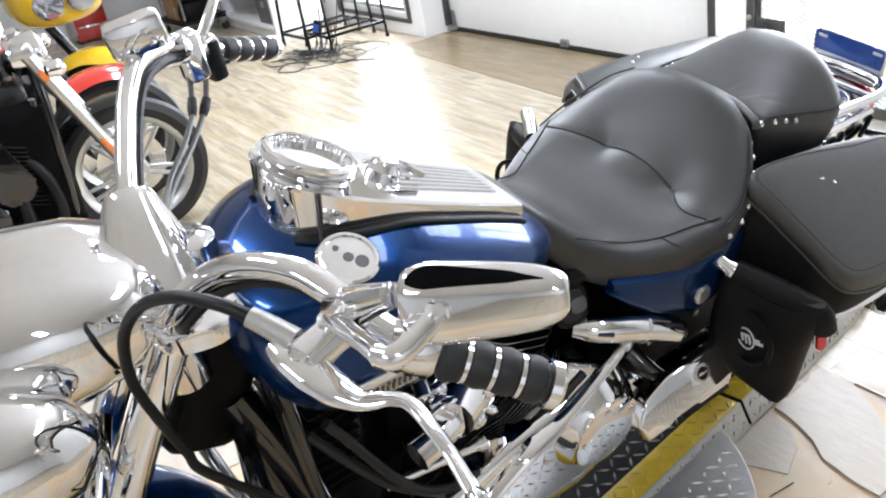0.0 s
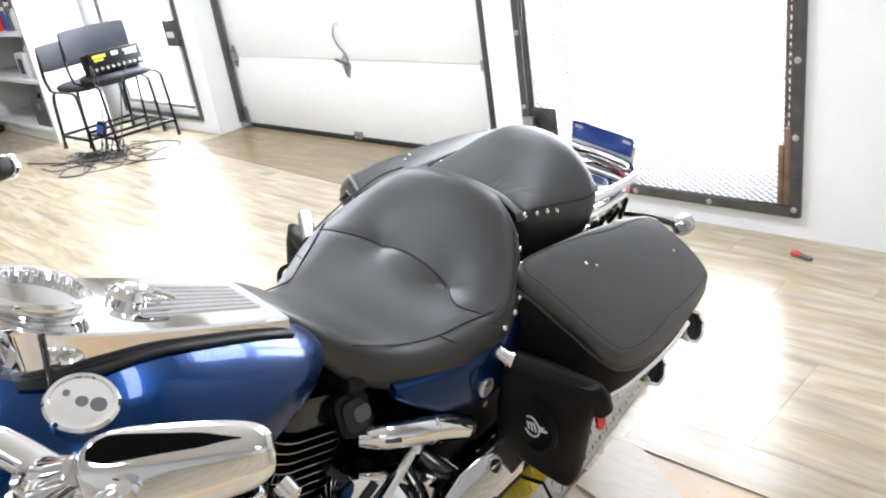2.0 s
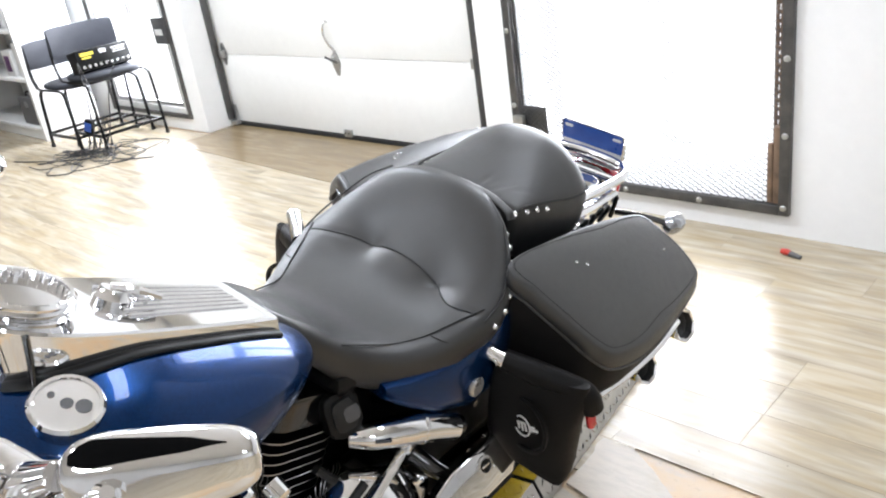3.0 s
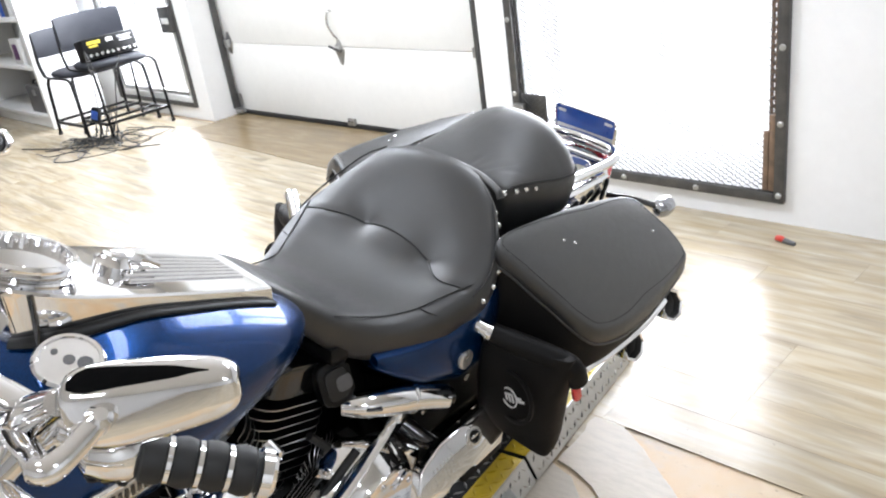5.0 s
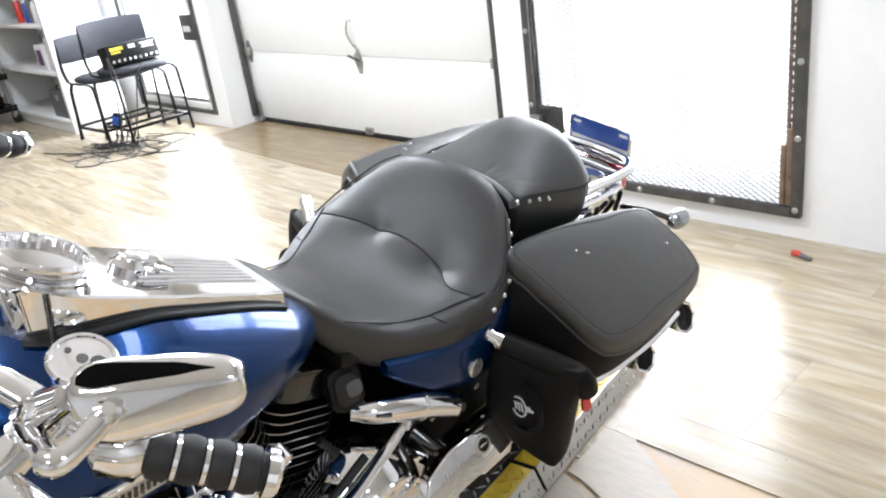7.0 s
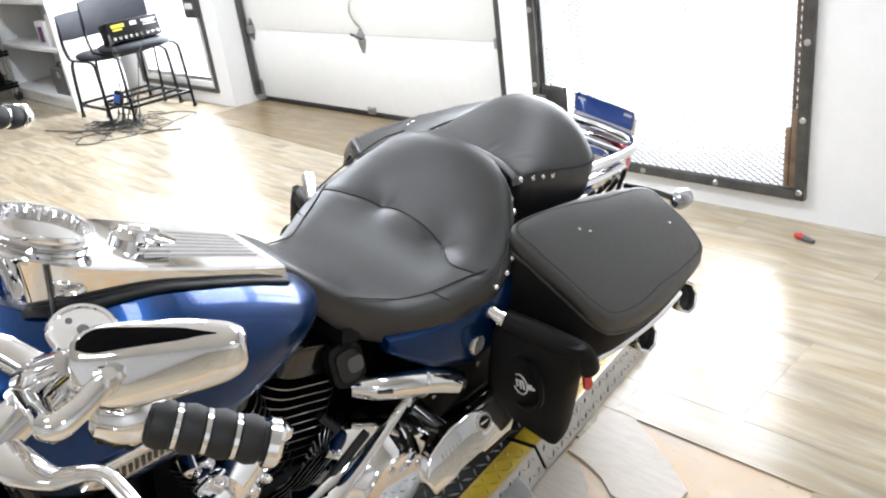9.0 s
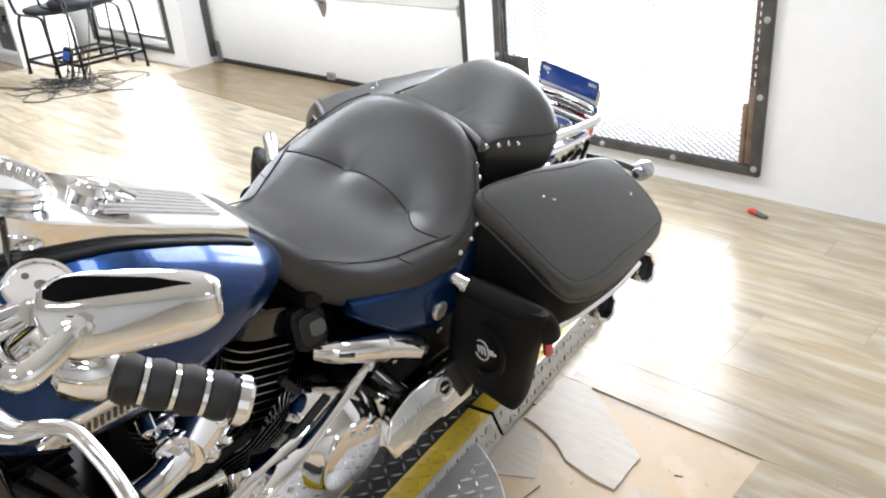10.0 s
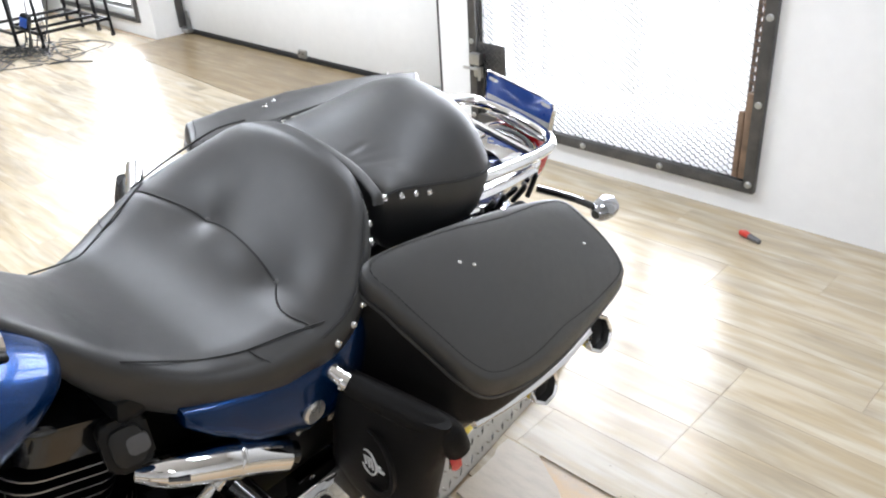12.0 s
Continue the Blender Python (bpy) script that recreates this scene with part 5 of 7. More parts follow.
part("hinge_block", bmbox(0.045, -0.048, 0.004, 0.12, 0.024, 0.024, pfm, 0.004, 2), "black_satin", pf, "black hinge block under the board")
for k in range(6):
    part("rib", bmtube([pfm @ Vector((-0.075 + k * 0.010, -0.018, 0.0255)), pfm @ Vector((-0.070 + k * 0.010, 0.016, 0.0255))], 0.0014, 6), "chrome", pf)
bp("footboard_bracket", bmtube([(0.17, -0.16, 0.48), (0.23, -0.14, 0.45), (0.27, -0.10, 0.42)], [0.02, 0.016, 0.014], 10), "black_gloss", "")

# rear guard bar with leather-wrapped ends and a pouch
for s in (-1, 1):
    bar = bp("rear_guard", bmtube([(s * 0.13, -0.02, 0.70), (s * 0.20, -0.03, 0.695), (s * 0.27, -0.02, 0.678), (s * 0.36, 0.02, 0.655), (s * 0.405, 0.05, 0.63), (s * 0.385, 0.085, 0.57), (s * 0.34, 0.12, 0.50), (s * 0.24, 0.14, 0.44)], 0.0145, 14), "chrome", "chrome saddlebag guard")
    part("guard_wrap", bmtube([(s * 0.265, -0.022, 0.680), (s * 0.32, 0.0, 0.668), (s * 0.37, 0.025, 0.652), (s * 0.405, 0.045, 0.634), (s * 0.418, 0.06, 0.60)], [0.0205, 0.0235, 0.024, 0.025, 0.022], 14), "leather_soft", bar, "black leather wrap")
    part("collar", bmlathe([(0.0175, -0.006), (0.0185, 0.0), (0.0175, 0.006)], along((s * 0.262, -0.024, 0.681), (s * 0.9, 0.3, -0.2)), 18), "chrome", bar)
    if s < 0:
        part("bar_end", bmtube([(-0.295, -0.012, 0.690), (-0.335, 0.016, 0.698), (-0.372, 0.040, 0.703)], 0.016, 14), "chrome_dull", bar, "dull bar end")
    # pouch hanging in the guard
    rows = []
    for z, x0, x1, bul in ((0.665, 0.245, 0.416, 0.010), (0.63, 0.240, 0.418, 0.022), (0.57, 0.240, 0.410, 0.034), (0.51, 0.244, 0.409, 0.036), (0.470, 0.256, 0.410, 0.028), (0.447, 0.290, 0.410, 0.020), (0.430, 0.345, 0.408, 0.012), (0.420, 0.380, 0.404, 0.006)):
        yo = 0.012 + 0.02 * (0.665 - z)
        rows.append(superring((s * (x0 + x1) / 2, yo, z), (1, 0.25 * s, 0), (0, 1, 0), (x1 - x0) / 2, 0.006 + bul, 3.2, 32, 0.006 + bul))
    pouch = bp("pouch", loft(bmesh.new(), rows), "leather_soft", "soft black leather pouch with a white emblem", smooth=60)
    fm = along((s * 0.328, -0.026, 0.560), (s * -0.22, -1, 0.02)) @ Matrix.Rotation(radians(42), 4, "Z") @ Matrix.Diagonal((1.15, 1.15, 1, 1))
    part("embossed_ring", bmlathe([(0.050, -0.006), (0.052, 0.0015), (0.048, 0.003), (0.044, 0.0015), (0.043, -0.004)], fm, 28, caps=False), "leather_soft", pouch)
    if s > 0:
        emb = bmesh.new()
        lathe(emb, [(0.019, 0.0), (0.019, 0.002), (0.0165, 0.002), (0.0165, 0.0)], fm @ Matrix.Translation((0, 0, 0.0045)), 24, caps=False)
        tw = fm @ Matrix.Rotation(radians(-14), 4, "Z")
        for w, h, x, y in ((0.018, 0.004, -0.027, 0.004), (0.012, 0.0035, -0.024, -0.001), (0.018, 0.004, 0.027, -0.004), (0.012, 0.0035, 0.024, 0.001), (0.003, 0.014, -0.008, 0.002), (0.003, 0.016, 0.0, 0.0), (0.003, 0.014, 0.008, -0.002), (0.016, 0.003, 0.0, 0.006)):
            box(emb, x, y, 0.0055, w, h, 0.002, tw)
        part("emblem", emb, "white_print", pouch, "white winged round emblem")
        rf = part("reflector", bmprism(rounded(0.018, 0.046, 0.005), 0.008, along((0.415, 0.062, 0.572), (0.9, -0.35, 0.1), radians(12)), 0.003), "red_lens", bike, "red side reflector")

# rear fender, rack, tail lamp, number plate
rings = []
for k in range(22):
    a = radians(205 - 178 * k / 21)
    cy, cz = 0.42 + 0.335 * -math.cos(a) * -1, 0.32 + 0.335 * math.sin(a)
    w = 0.098
    rad = Vector((0, math.cos(a), math.sin(a)))
    cen = Vector((0, 0.42, 0.32))
    o = [cen + rad * 0.375 + Vector((x, 0, 0)) - rad * (abs(x) / w) ** 3 * 0.05 for x in np.linspace(-w, w, 11)]
    i = [cen + rad * 0.367 + Vector((x * 0.95, 0, 0)) - rad * (abs(x) / w) ** 3 * 0.05 for x in np.linspace(w, -w, 11)]
    rings.append(o + i)
bp("rear_fender", loft(bmesh.new(), rings), "blue_dark", "dark glossy rear fender", smooth=60)
rt = bp("rear_wheel", bmlathe([(0.20, -0.055), (0.28, -0.068), (0.315, -0.05), (0.328, 0.0), (0.315, 0.05), (0.28, 0.068), (0.20, 0.055)], pose(0, 0.42, 0.327, 0, 90, 0), 48, caps=False), "rubber", "black rear tyre")
part("rim", bmlathe([(0.205, -0.05), (0.20, -0.035), (0.06, -0.02), (0.06, 0.02), (0.20, 0.035), (0.205, 0.05)], pose(0, 0.42, 0.327, 0, 90, 0), 40), "aluminium", rt)
for s in (-1, 1):
    bp("fender_strut", bmtube([(s * 0.125, 0.10, 0.735), (s * 0.130, 0.25, 0.74), (s * 0.122, 0.42, 0.715), (s * 0.11, 0.55, 0.65)], 0.018, 10, flat=0.45), "chrome", "chrome fender strut")
rk = bp("luggage_rack", bmtube([(0.135, 0.33, 0.80), (0.138, 0.45, 0.785), (0.130, 0.62, 0.762), (0.105, 0.70, 0.752), (0.04, 0.725, 0.750), (-0.04, 0.725, 0.750), (-0.105, 0.70, 0.752), (-0.130, 0.62, 0.762), (-0.138, 0.45, 0.785), (-0.135, 0.33, 0.80)], 0.0125, 12, 6, flat=1.0), "chrome", "looped chrome luggage rack")
part("rack_side", bmtube([(0.142, 0.34, 0.775), (0.140, 0.45, 0.758), (0.128, 0.60, 0.738)], 0.020, 10, flat=0.3), "chrome", rk)
part("rack_crossbar", bmtube([(-0.128, 0.60, 0.768), (0.128, 0.60, 0.768)], 0.008, 8), "chrome", rk)
tl = bp("tail_lamp", loft(bmesh.new(), [superring((0, y, z), (1, 0, 0), (0, 0.25, 1), w, h, 2.8, 28) for y, z, w, h in ((0.66, 0.665, 0.05, 0.035), (0.70, 0.665, 0.078, 0.052), (0.745, 0.66, 0.082, 0.056), (0.775, 0.655, 0.07, 0.048), (0.785, 0.652, 0.03, 0.02))]), "red_lens", "red tail lamp in a chrome base")
part("lamp_base", loft(bmesh.new(), [superring((0, y, z), (1, 0, 0), (0, 0.25, 1), w, h, 2.8, 28) for y, z, w, h in ((0.62, 0.66, 0.06, 0.045), (0.69, 0.66, 0.086, 0.060), (0.715, 0.66, 0.086, 0.060))]), "chrome", tl)
plm = Matrix.Translation((-0.013, 0.742, 0.765)) @ pose(0, 0, 0, 78, 0, 180)
plate = bp("number_plate", bmprism(rounded(0.180, 0.105, 0.010), 0.002, plm), "plate_blue", "blue and white plate on a chrome bracket")
ob = part("plate_frame", bmtube([plm @ Vector((x, y, 0.001)) for x, y in ((-0.09, -0.05), (-0.09, 0.0), (-0.088, 0.046), (-0.075, 0.053), (0.0, 0.053), (0.075, 0.053), (0.088, 0.046), (0.09, 0.0), (0.09, -0.05))], 0.0025, 6, 3), "chrome", plate)
for dx in (-0.07, 0.07):
    part("plate_slot", bmprism(rounded(0.024, 0.008, 0.0035), 0.0008, plm @ Matrix.Translation((dx, 0.038, 0.0023))), "white_print", plate)
    part("plate_slot", bmprism(rounded(0.024, 0.008, 0.0035), 0.0008, plm @ Matrix.Translation((dx, 0.038, -0.0011))), "white_print", plate)
for z in (0.0023, -0.0011):
    part("plate_band", bmprism(rounded(0.172, 0.030, 0.004), 0.0007, plm @ Matrix.Translation((0, -0.018, z))), "white_print", plate, "white band")
    part("plate_flash", bmprism(rounded(0.05, 0.016, 0.004), 0.0007, plm @ Matrix.Translation((-0.03, -0.042, z))), "pink_print", plate, "pink marking")
bp("plate_bracket", bmtube([(-0.08, 0.735, 0.725), (0.06, 0.735, 0.725), (0.078, 0.735, 0.735), (0.080, 0.735, 0.80)], 0.009, 8, flat=0.4), "chrome", "")
for s in (-1, 1):
    st = bp("turn_signal", loft(bmesh.new(), [superring((s * 0.225, y, 0.605), (1, 0, 0), (0, 0, 1), r, r, 2.0, 20) for y, r in ((0.755, 0.010), (0.765, 0.020), (0.785, 0.026), (0.805, 0.027), (0.815, 0.024), (0.82, 0.010))]), "clear_lens", "clear domed turn signal")
    part("signal_stalk", bmtube([(s * 0.10, 0.70, 0.63), (s * 0.17, 0.74, 0.625), (s * 0.22, 0.775, 0.61)], 0.008, 8), "black_gloss", st)
for k in range(9):
    bp("wiring", bmtube([(0.10 + 0.03 * random.random(), 0.30 + 0.04 * k, 0.66), (0.14, 0.33 + 0.035 * k, 0.70 + 0.02 * random.random()), (0.115, 0.37 + 0.035 * k, 0.685)], 0.006, 6), "black_satin", "")
bp("docking_post", bmlathe([(0.010, 0), (0.013, 0.015), (0.009, 0.03), (0.013, 0.04), (0.001, 0.045)], along((0.135, 0.40, 0.70), (1, 0, 0.3)), 12), "chrome", "chrome docking post")


# saddlebags
BAG_PLAN = [(0.212, 0.040), (0.262, 0.050), (0.320, 0.083), (0.372, 0.121), (0.400, 0.172), (0.408, 0.30), (0.390, 0.48), (0.358, 0.665), (0.338, 0.706), (0.298, 0.698), (0.250, 0.655), (0.214, 0.610), (0.206, 0.50), (0.206, 0.20)]


def bag_lid_z(x, y):
    """Height of the sloping lid over the plan."""
    return 0.757 - 0.899 * (x - 0.261) - 0.234 * (y - 0.217) + 0.010 * (1 - ((x - 0.307) / 0.10) ** 2) + 0.026 * (1 - ((y - 0.33) / 0.36) ** 2) - 0.016


def bag_rise(s, x, y):
    """The far bag sits higher on its rail, with a fuller inner shoulder."""
    return 0.0 if s > 0 else 0.045 + 0.13 * (y - 0.1) - 0.8 * max(0.29 - x, 0.0)


def bag(s):
    n = len(BAG_PLAN)
    pts = [Vector((*p, 0)) for p in BAG_PLAN]
    plan = []
    for i in range(n):
        a, b, c, d = pts[i - 1], pts[i], pts[(i + 1) % n], pts[(i + 2) % n]
        for k in range(5):
            t = k / 5
            plan.append(0.5 * (2 * b + (c - a) * t + (2 * a - 5 * b + 4 * c - d) * t * t + (3 * b - a - 3 * c + d) * t**3))
    mid = sum(plan, Vector()) / len(plan)

    def ring(f, dz, flat=None, inset=0.0):
        out = []
        for p in plan:
            q = mid + (p - mid) * f
            q = q - (p - mid).normalized() * inset
            z = bag_lid_z(q.x, q.y) + dz if flat is None else min(flat - 0.03 * q.y, bag_lid_z(q.x, q.y) - 0.05)
            out.append(Vector((s * q.x, q.y + (0.0 if s > 0 else 0.035), z + bag_rise(s, q.x, q.y))))
        return out

    # walls take the darker pouch leather: their shade is put into the colour
    body = bp("saddlebag", loft(bmesh.new(), [ring(0.9, 0, 0.548, 0.004), ring(1.0, 0, 0.556, 0.012), ring(1.0, 0, 0.572, 0.006), ring(1.0, -0.030, None, 0.005), ring(1.0, -0.024, None, 0.010)]), "leather_soft", "black leather covered saddlebag", smooth=50)
    lid = [ring(1.0, -0.034, None, 0.008), ring(1.0, -0.035, None, 0.001), ring(1.0, -0.030, None, -0.002), ring(1.0, -0.012, None, -0.001), ring(1.0, -0.002, None, 0.002), ring(1.0, 0.0, None, 0.006), ring(1.0, 0.0, None, 0.013), ring(1.0, 0.001, None, 0.02), ring(0.75, 0.002), ring(0.5, 0.002), ring(0.25, 0.002), ring(0.05, 0.002)]
    part("lid", loft(bmesh.new(), lid), "leather_bag", body, "smooth black leather lid", smooth=50)
    rim = ring(1.0, -0.036, None, -0.001)
    part("lid_piping", bmtube([*rim, rim[0]], 0.0028, 7, 2, smooth=False), "leather_bag", body)
    sew = ring(1.0, 0.0012, None, 0.016)
    stitch = bmesh.new()
    for a, b in zip(sew, sew[1:] + sew[:1]):
        k = max(int((b - a).length / 0.0075), 1)
        for j in range(k):
            tube(stitch, [a.lerp(b, j / k), a.lerp(b, (j + 0.6) / k)], 0.0009, 4, 1, False)
    tagged(part("lid_stitching", stitch, "thread", body), kind="stuff")
    for x, y in ((0.258, 0.217), (0.268, 0.245), (0.292, 0.585)):
        st = new("stud", stud)
        st.parent = body
        st.matrix_basis = along((s * x, y + (0.0 if s > 0 else 0.035), bag_lid_z(x, y) + 0.002 + bag_rise(s, x, y)), (s * 0.66, 0.17, 0.74)) @ Matrix.Diagonal((0.7, 0.7, 0.7, 1))
    part("bag_rail", bmtube([(s * 0.386, 0.15, 0.552), (s * 0.398, 0.25, 0.549), (s * 0.400, 0.38, 0.544), (s * 0.388, 0.50, 0.540)], 0.010, 10, flat=0.8), "chrome", body, "chrome lower rail")
    return body


for s in (1, -1):
    bag(s)
# mufflers under the bags, with turned-out black-bored tips
for s in (1, -1):
    for y, z in ((0.595, 0.470), (0.405, 0.462)):
        mf = bp("muffler", bmtube([(s * 0.20, y - 0.55, z - 0.13), (s * 0.27, y - 0.30, z - 0.06), (s * 0.335, y - 0.08, z + 0.004), (s * 0.366, y - 0.035, z + 0.014)], [0.022, 0.026, 0.026, 0.024], 20), "black_gloss", "dark muffler with a turned-out tip")
        em_ = along((s * 0.368, y - 0.030, z + 0.016), (s * 0.86, -0.28, 0.42)) @ Matrix.Diagonal((1.3, 1.65, 1.3, 1.0))
        part("tip_rim", bmlathe([(0.022, -0.014), (0.0245, 0.008), (0.026, 0.020), (0.0245, 0.023), (0.021, 0.021), (0.019, 0.006)], em_, 8, caps=False), "chrome", mf, "chrome tip")
        part("tip_bore", bmlathe([(0.021, 0.006), (0.018, 0.008), (0.001, 0.008)], em_, 8), "black_satin", mf)

# ---- steering head, front end (turned to the right) ----
STEER = Matrix.Translation((0, -0.84, 1.0)) @ Matrix.Rotation(radians(-15), 4, Vector((0, math.sin(radians(27)), math.cos(radians(27)))))
fork = bp("front_end", bmtube([(0, -0.055, -0.07), (0, -0.075, -0.12), (0, -0.10, -0.2)], 0.026, 14), "black_gloss", "steering stem with bars and fork", m=STEER)


def fp(name, bm, material, label="", smooth=40.0):
    return part(name, bm, material, fork, label, smooth)


for s in (-1, 1):
    if s > 0:
        bar_pts = [(0.0, -0.10, -0.075), (0.07, -0.105, -0.060), (0.141, -0.093, -0.016), (0.190, -0.066, 0.037), (0.235, -0.040, 0.079), (0.279, -0.014, 0.106), (0.315, 0.011, 0.118), (0.346, 0.033, 0.120), (0.373, 0.050, 0.112), (0.404, 0.068, 0.101), (0.429, 0.089, 0.085), (0.453, 0.115, 0.071)]
        gi, ge = Vector((0.453, 0.117, 0.073)), Vector((0.497, 0.210, 0.031))
    else:
        bar_pts = [(-0.015, -0.112, 0.005), (-0.072, -0.104, 0.050), (-0.140, -0.088, 0.092), (-0.207, -0.069, 0.129), (-0.258, -0.044, 0.155), (-0.318, -0.003, 0.154), (-0.371, 0.038, 0.129), (-0.420, 0.092, 0.102)]
        gi, ge = Vector((-0.421, 0.092, 0.102)), Vector((-0.507, 0.200, 0.057))
    fp("handlebar", bmtube(bar_pts, 0.0145, 14, 8), "chrome", "chrome pulled-back handlebar")
    lift_r = Vector((0, 0, 0.0 if s > 0 else 0.022))
    gd = (ge - gi).normalized()
    ln = (ge - gi).length
    gm = along(gi, gd)
    prof = [(0.017, 0.0)]
    for k in range(4):
        a, b = ln * (0.02 + 0.225 * k), ln * (0.225 + 0.225 * k - 0.02)
        prof += [(0.0175, a), (0.0205, a + 0.002), (0.0222, (a + b) / 2), (0.0205, b - 0.002), (0.0175, b)]
    gob = fp("handgrip", bmlathe([*prof, (0.0175, ln * 0.92)], gm, 24), "rubber", "black rubber grip with chrome rings")
    for k in range(1, 4):
        a = ln * (0.0125 + 0.225 * k - 0.012)
        part("grip_ring", bmlathe([(0.0185, a - 0.0032), (0.0205, a - 0.002), (0.0205, a + 0.002), (0.0185, a + 0.0032)], gm, 24), "chrome", gob)
    part("grip_end", bmlathe([(0.0195, ln * 0.905), (0.0225, ln * 0.92), (0.0225, ln * 1.0), (0.019, ln * 1.035), (0.001, ln * 1.045)], gm, 24), "chrome", gob)
    # switch housing, perch, lever
    hm = along(Vector(bar_pts[-2]) * 0.55 + gi * 0.45, gd)
    hs = fp("switch_housing", bmlathe([(0.018, -0.022), (0.025, -0.016), (0.027, 0.0), (0.025, 0.018), (0.019, 0.024)], hm, 24), "chrome", "chrome switch housing")
    for k in range(3):
        part("switch_button", bmbox(0, 0.022, -0.01 + 0.012 * k, 0.012, 0.012, 0.009, hm @ Matrix.Rotation(radians(150), 4, "Z"), 0.002, 1), "black_satin", hs)
    pc = Vector((0.404, 0.062, 0.104)) if s > 0 else Vector((-0.380, 0.055, 0.120))
    piv = Vector((0.432, 0.004, 0.093)) if s > 0 else Vector((-0.400, 0.005, 0.115))
    perch = fp("lever_perch", bmtube([pc, (pc + piv) / 2, piv], [0.021, 0.018, 0.020], 14), "chrome", "chrome lever perch")
    part("clamp_screw", bmlathe([(0.007, 0), (0.007, 0.006), (0.001, 0.007)], along((pc + piv) / 2 + Vector((0, 0, 0.017)), (0.3 * s, -0.3, 1)), 10), "chrome_dull", perch)
    if s > 0:
        lever = [Vector(p) for p in ((0.405, -0.010, 0.099), (0.424, -0.002, 0.095), (0.446, 0.010, 0.088), (0.465, 0.022, 0.081), (0.480, 0.039, 0.074), (0.487, 0.058, 0.074), (0.497, 0.072, 0.072), (0.516, 0.080, 0.064), (0.546, 0.088, 0.048), (0.582, 0.092, 0.033))]
    else:
        lever = [Vector((-x, y, z)) + lift_r for x, y, z in ((0.385, 0.006, 0.094), (0.415, 0.018, 0.092), (0.444, 0.031, 0.088), (0.475, 0.062, 0.076), (0.505, 0.074, 0.063), (0.545, 0.082, 0.054), (0.590, 0.094, 0.046))]
    widths = [0.012, 0.017, 0.019, 0.016, 0.010, 0.0075, 0.0072, 0.007, 0.0068, 0.0072] if s > 0 else [0.012, 0.014, 0.012, 0.0085, 0.0062, 0.0062, 0.0068]
    lv = fp("lever", bmtube(lever, widths, 14, flat=0.62), "chrome", "chrome hand lever")
    part("lever_ball", bmlathe([(0.002, -0.011), (0.007, -0.008), (0.010, 0.0), (0.007, 0.008), (0.002, 0.011)], along(lever[-1], lever[-1] - lever[-2]), 16), "chrome", lv)
    part("pivot_screw", bmlathe([(0.009, -0.016), (0.010, 0.012), (0.006, 0.016), (0.001, 0.016)], along(piv, (0, 0, 1)), 14), "chrome", lv)
    # mirror on its stem: the back has a ridge, an upper face with a dark reflection drawn as a black band, and a lower
    # face turned down
    if s > 0:
        mc, mx, mn = Vector((0.554, 0.118, 0.199)), Vector((0.066, 0.094, 0.015)).normalized(), Vector((0.074, -0.032, 0.059)).normalized()
    else:
        mc, mx, mn = Vector((-0.455, 0.135, 0.230)), Vector((-0.090, 0.085, 0.010)).normalized(), Vector((-0.5, -0.8, 0.25)).normalized()
    mz = mx.cross(mn).normalized()
    mz = mz if mz.z > 0 else -mz
    mn = (mn - mx * mn.dot(mx)).normalized()
    FACE = ((-0.97, -0.009), (-1.0, -0.004), (-0.85, 0.003), (-0.5, 0.0085), (-0.12, 0.0125), (0.0, 0.0138), (0.2, 0.0136), (0.55, 0.012), (0.85, 0.0085), (0.98, 0.003), (1.0, -0.004), (0.97, -0.009))

    def mirror_at(v, zf, n_):
        """A place on the mirror's back: v along it from -1 to 1, zf up it, n_ its depth."""
        e = max(1 - abs(v) ** 3.4, 0.0) ** (1 / 3.4)
        up, dn = 0.024 - 0.005 * v, 0.031 - 0.007 * v
        return mc + mx * (0.061 * v) + mz * ((up if zf > 0 else dn) * zf * (0.12 + 0.88 * e)) + mn * (n_ * (0.25 + 0.75 * e))

    rr = []
    for k in range(25):
        v = -math.cos(math.pi * k / 24)
        rr.append([mirror_at(v, zf, n_) for zf, n_ in FACE] + [mirror_at(v, zf, -0.0105) for zf in (0.6, 0.0, -0.6)])
    mir = fp("mirror", loft(bmesh.new(), rr), "chrome", "tapered chrome mirror housing", smooth=50)
    part("mirror_glass", loft(bmesh.new(), [[mirror_at(v * 0.94, zf * 0.9, n_) for zf, n_ in ((1, -0.0104), (0, -0.0106), (-1, -0.0104), (-1, -0.0125), (0, -0.0127), (1, -0.0125))] for v in np.linspace(-0.98, 0.98, 13)]), "chrome", mir)
    # matt black band, a dark reflection put on the chrome as a shape
    inset = []
    for v in np.linspace(-0.86, 0.74, 15):
        q = (v + 0.86) / 1.6
        lo, hi = 0.20 + 0.20 * q, 0.92 - 0.26 * q
        w_ = min(1.0, 6 * q + 0.35, 4 * (1 - q) + 0.05)
        cz = (lo + hi) / 2
        zs = [cz + (hi - lo) / 2 * w_ * f for f in (-1, -0.3, 0.3, 1)]
        ns = [float(np.interp(z_, [p[0] for p in FACE[5:11]], [p[1] for p in FACE[5:11]])) for z_ in zs]
        inset.append([mirror_at(v, z_, n_ + 0.0012) for z_, n_ in zip(zs, ns)] + [mirror_at(v, z_, n_ - 0.002) for z_, n_ in list(zip(zs, ns))[::-1]])
    part("mirror_dark_reflection", loft(bmesh.new(), inset), "black_cloth", mir, "black band drawn for a dark reflection on the mirror back")
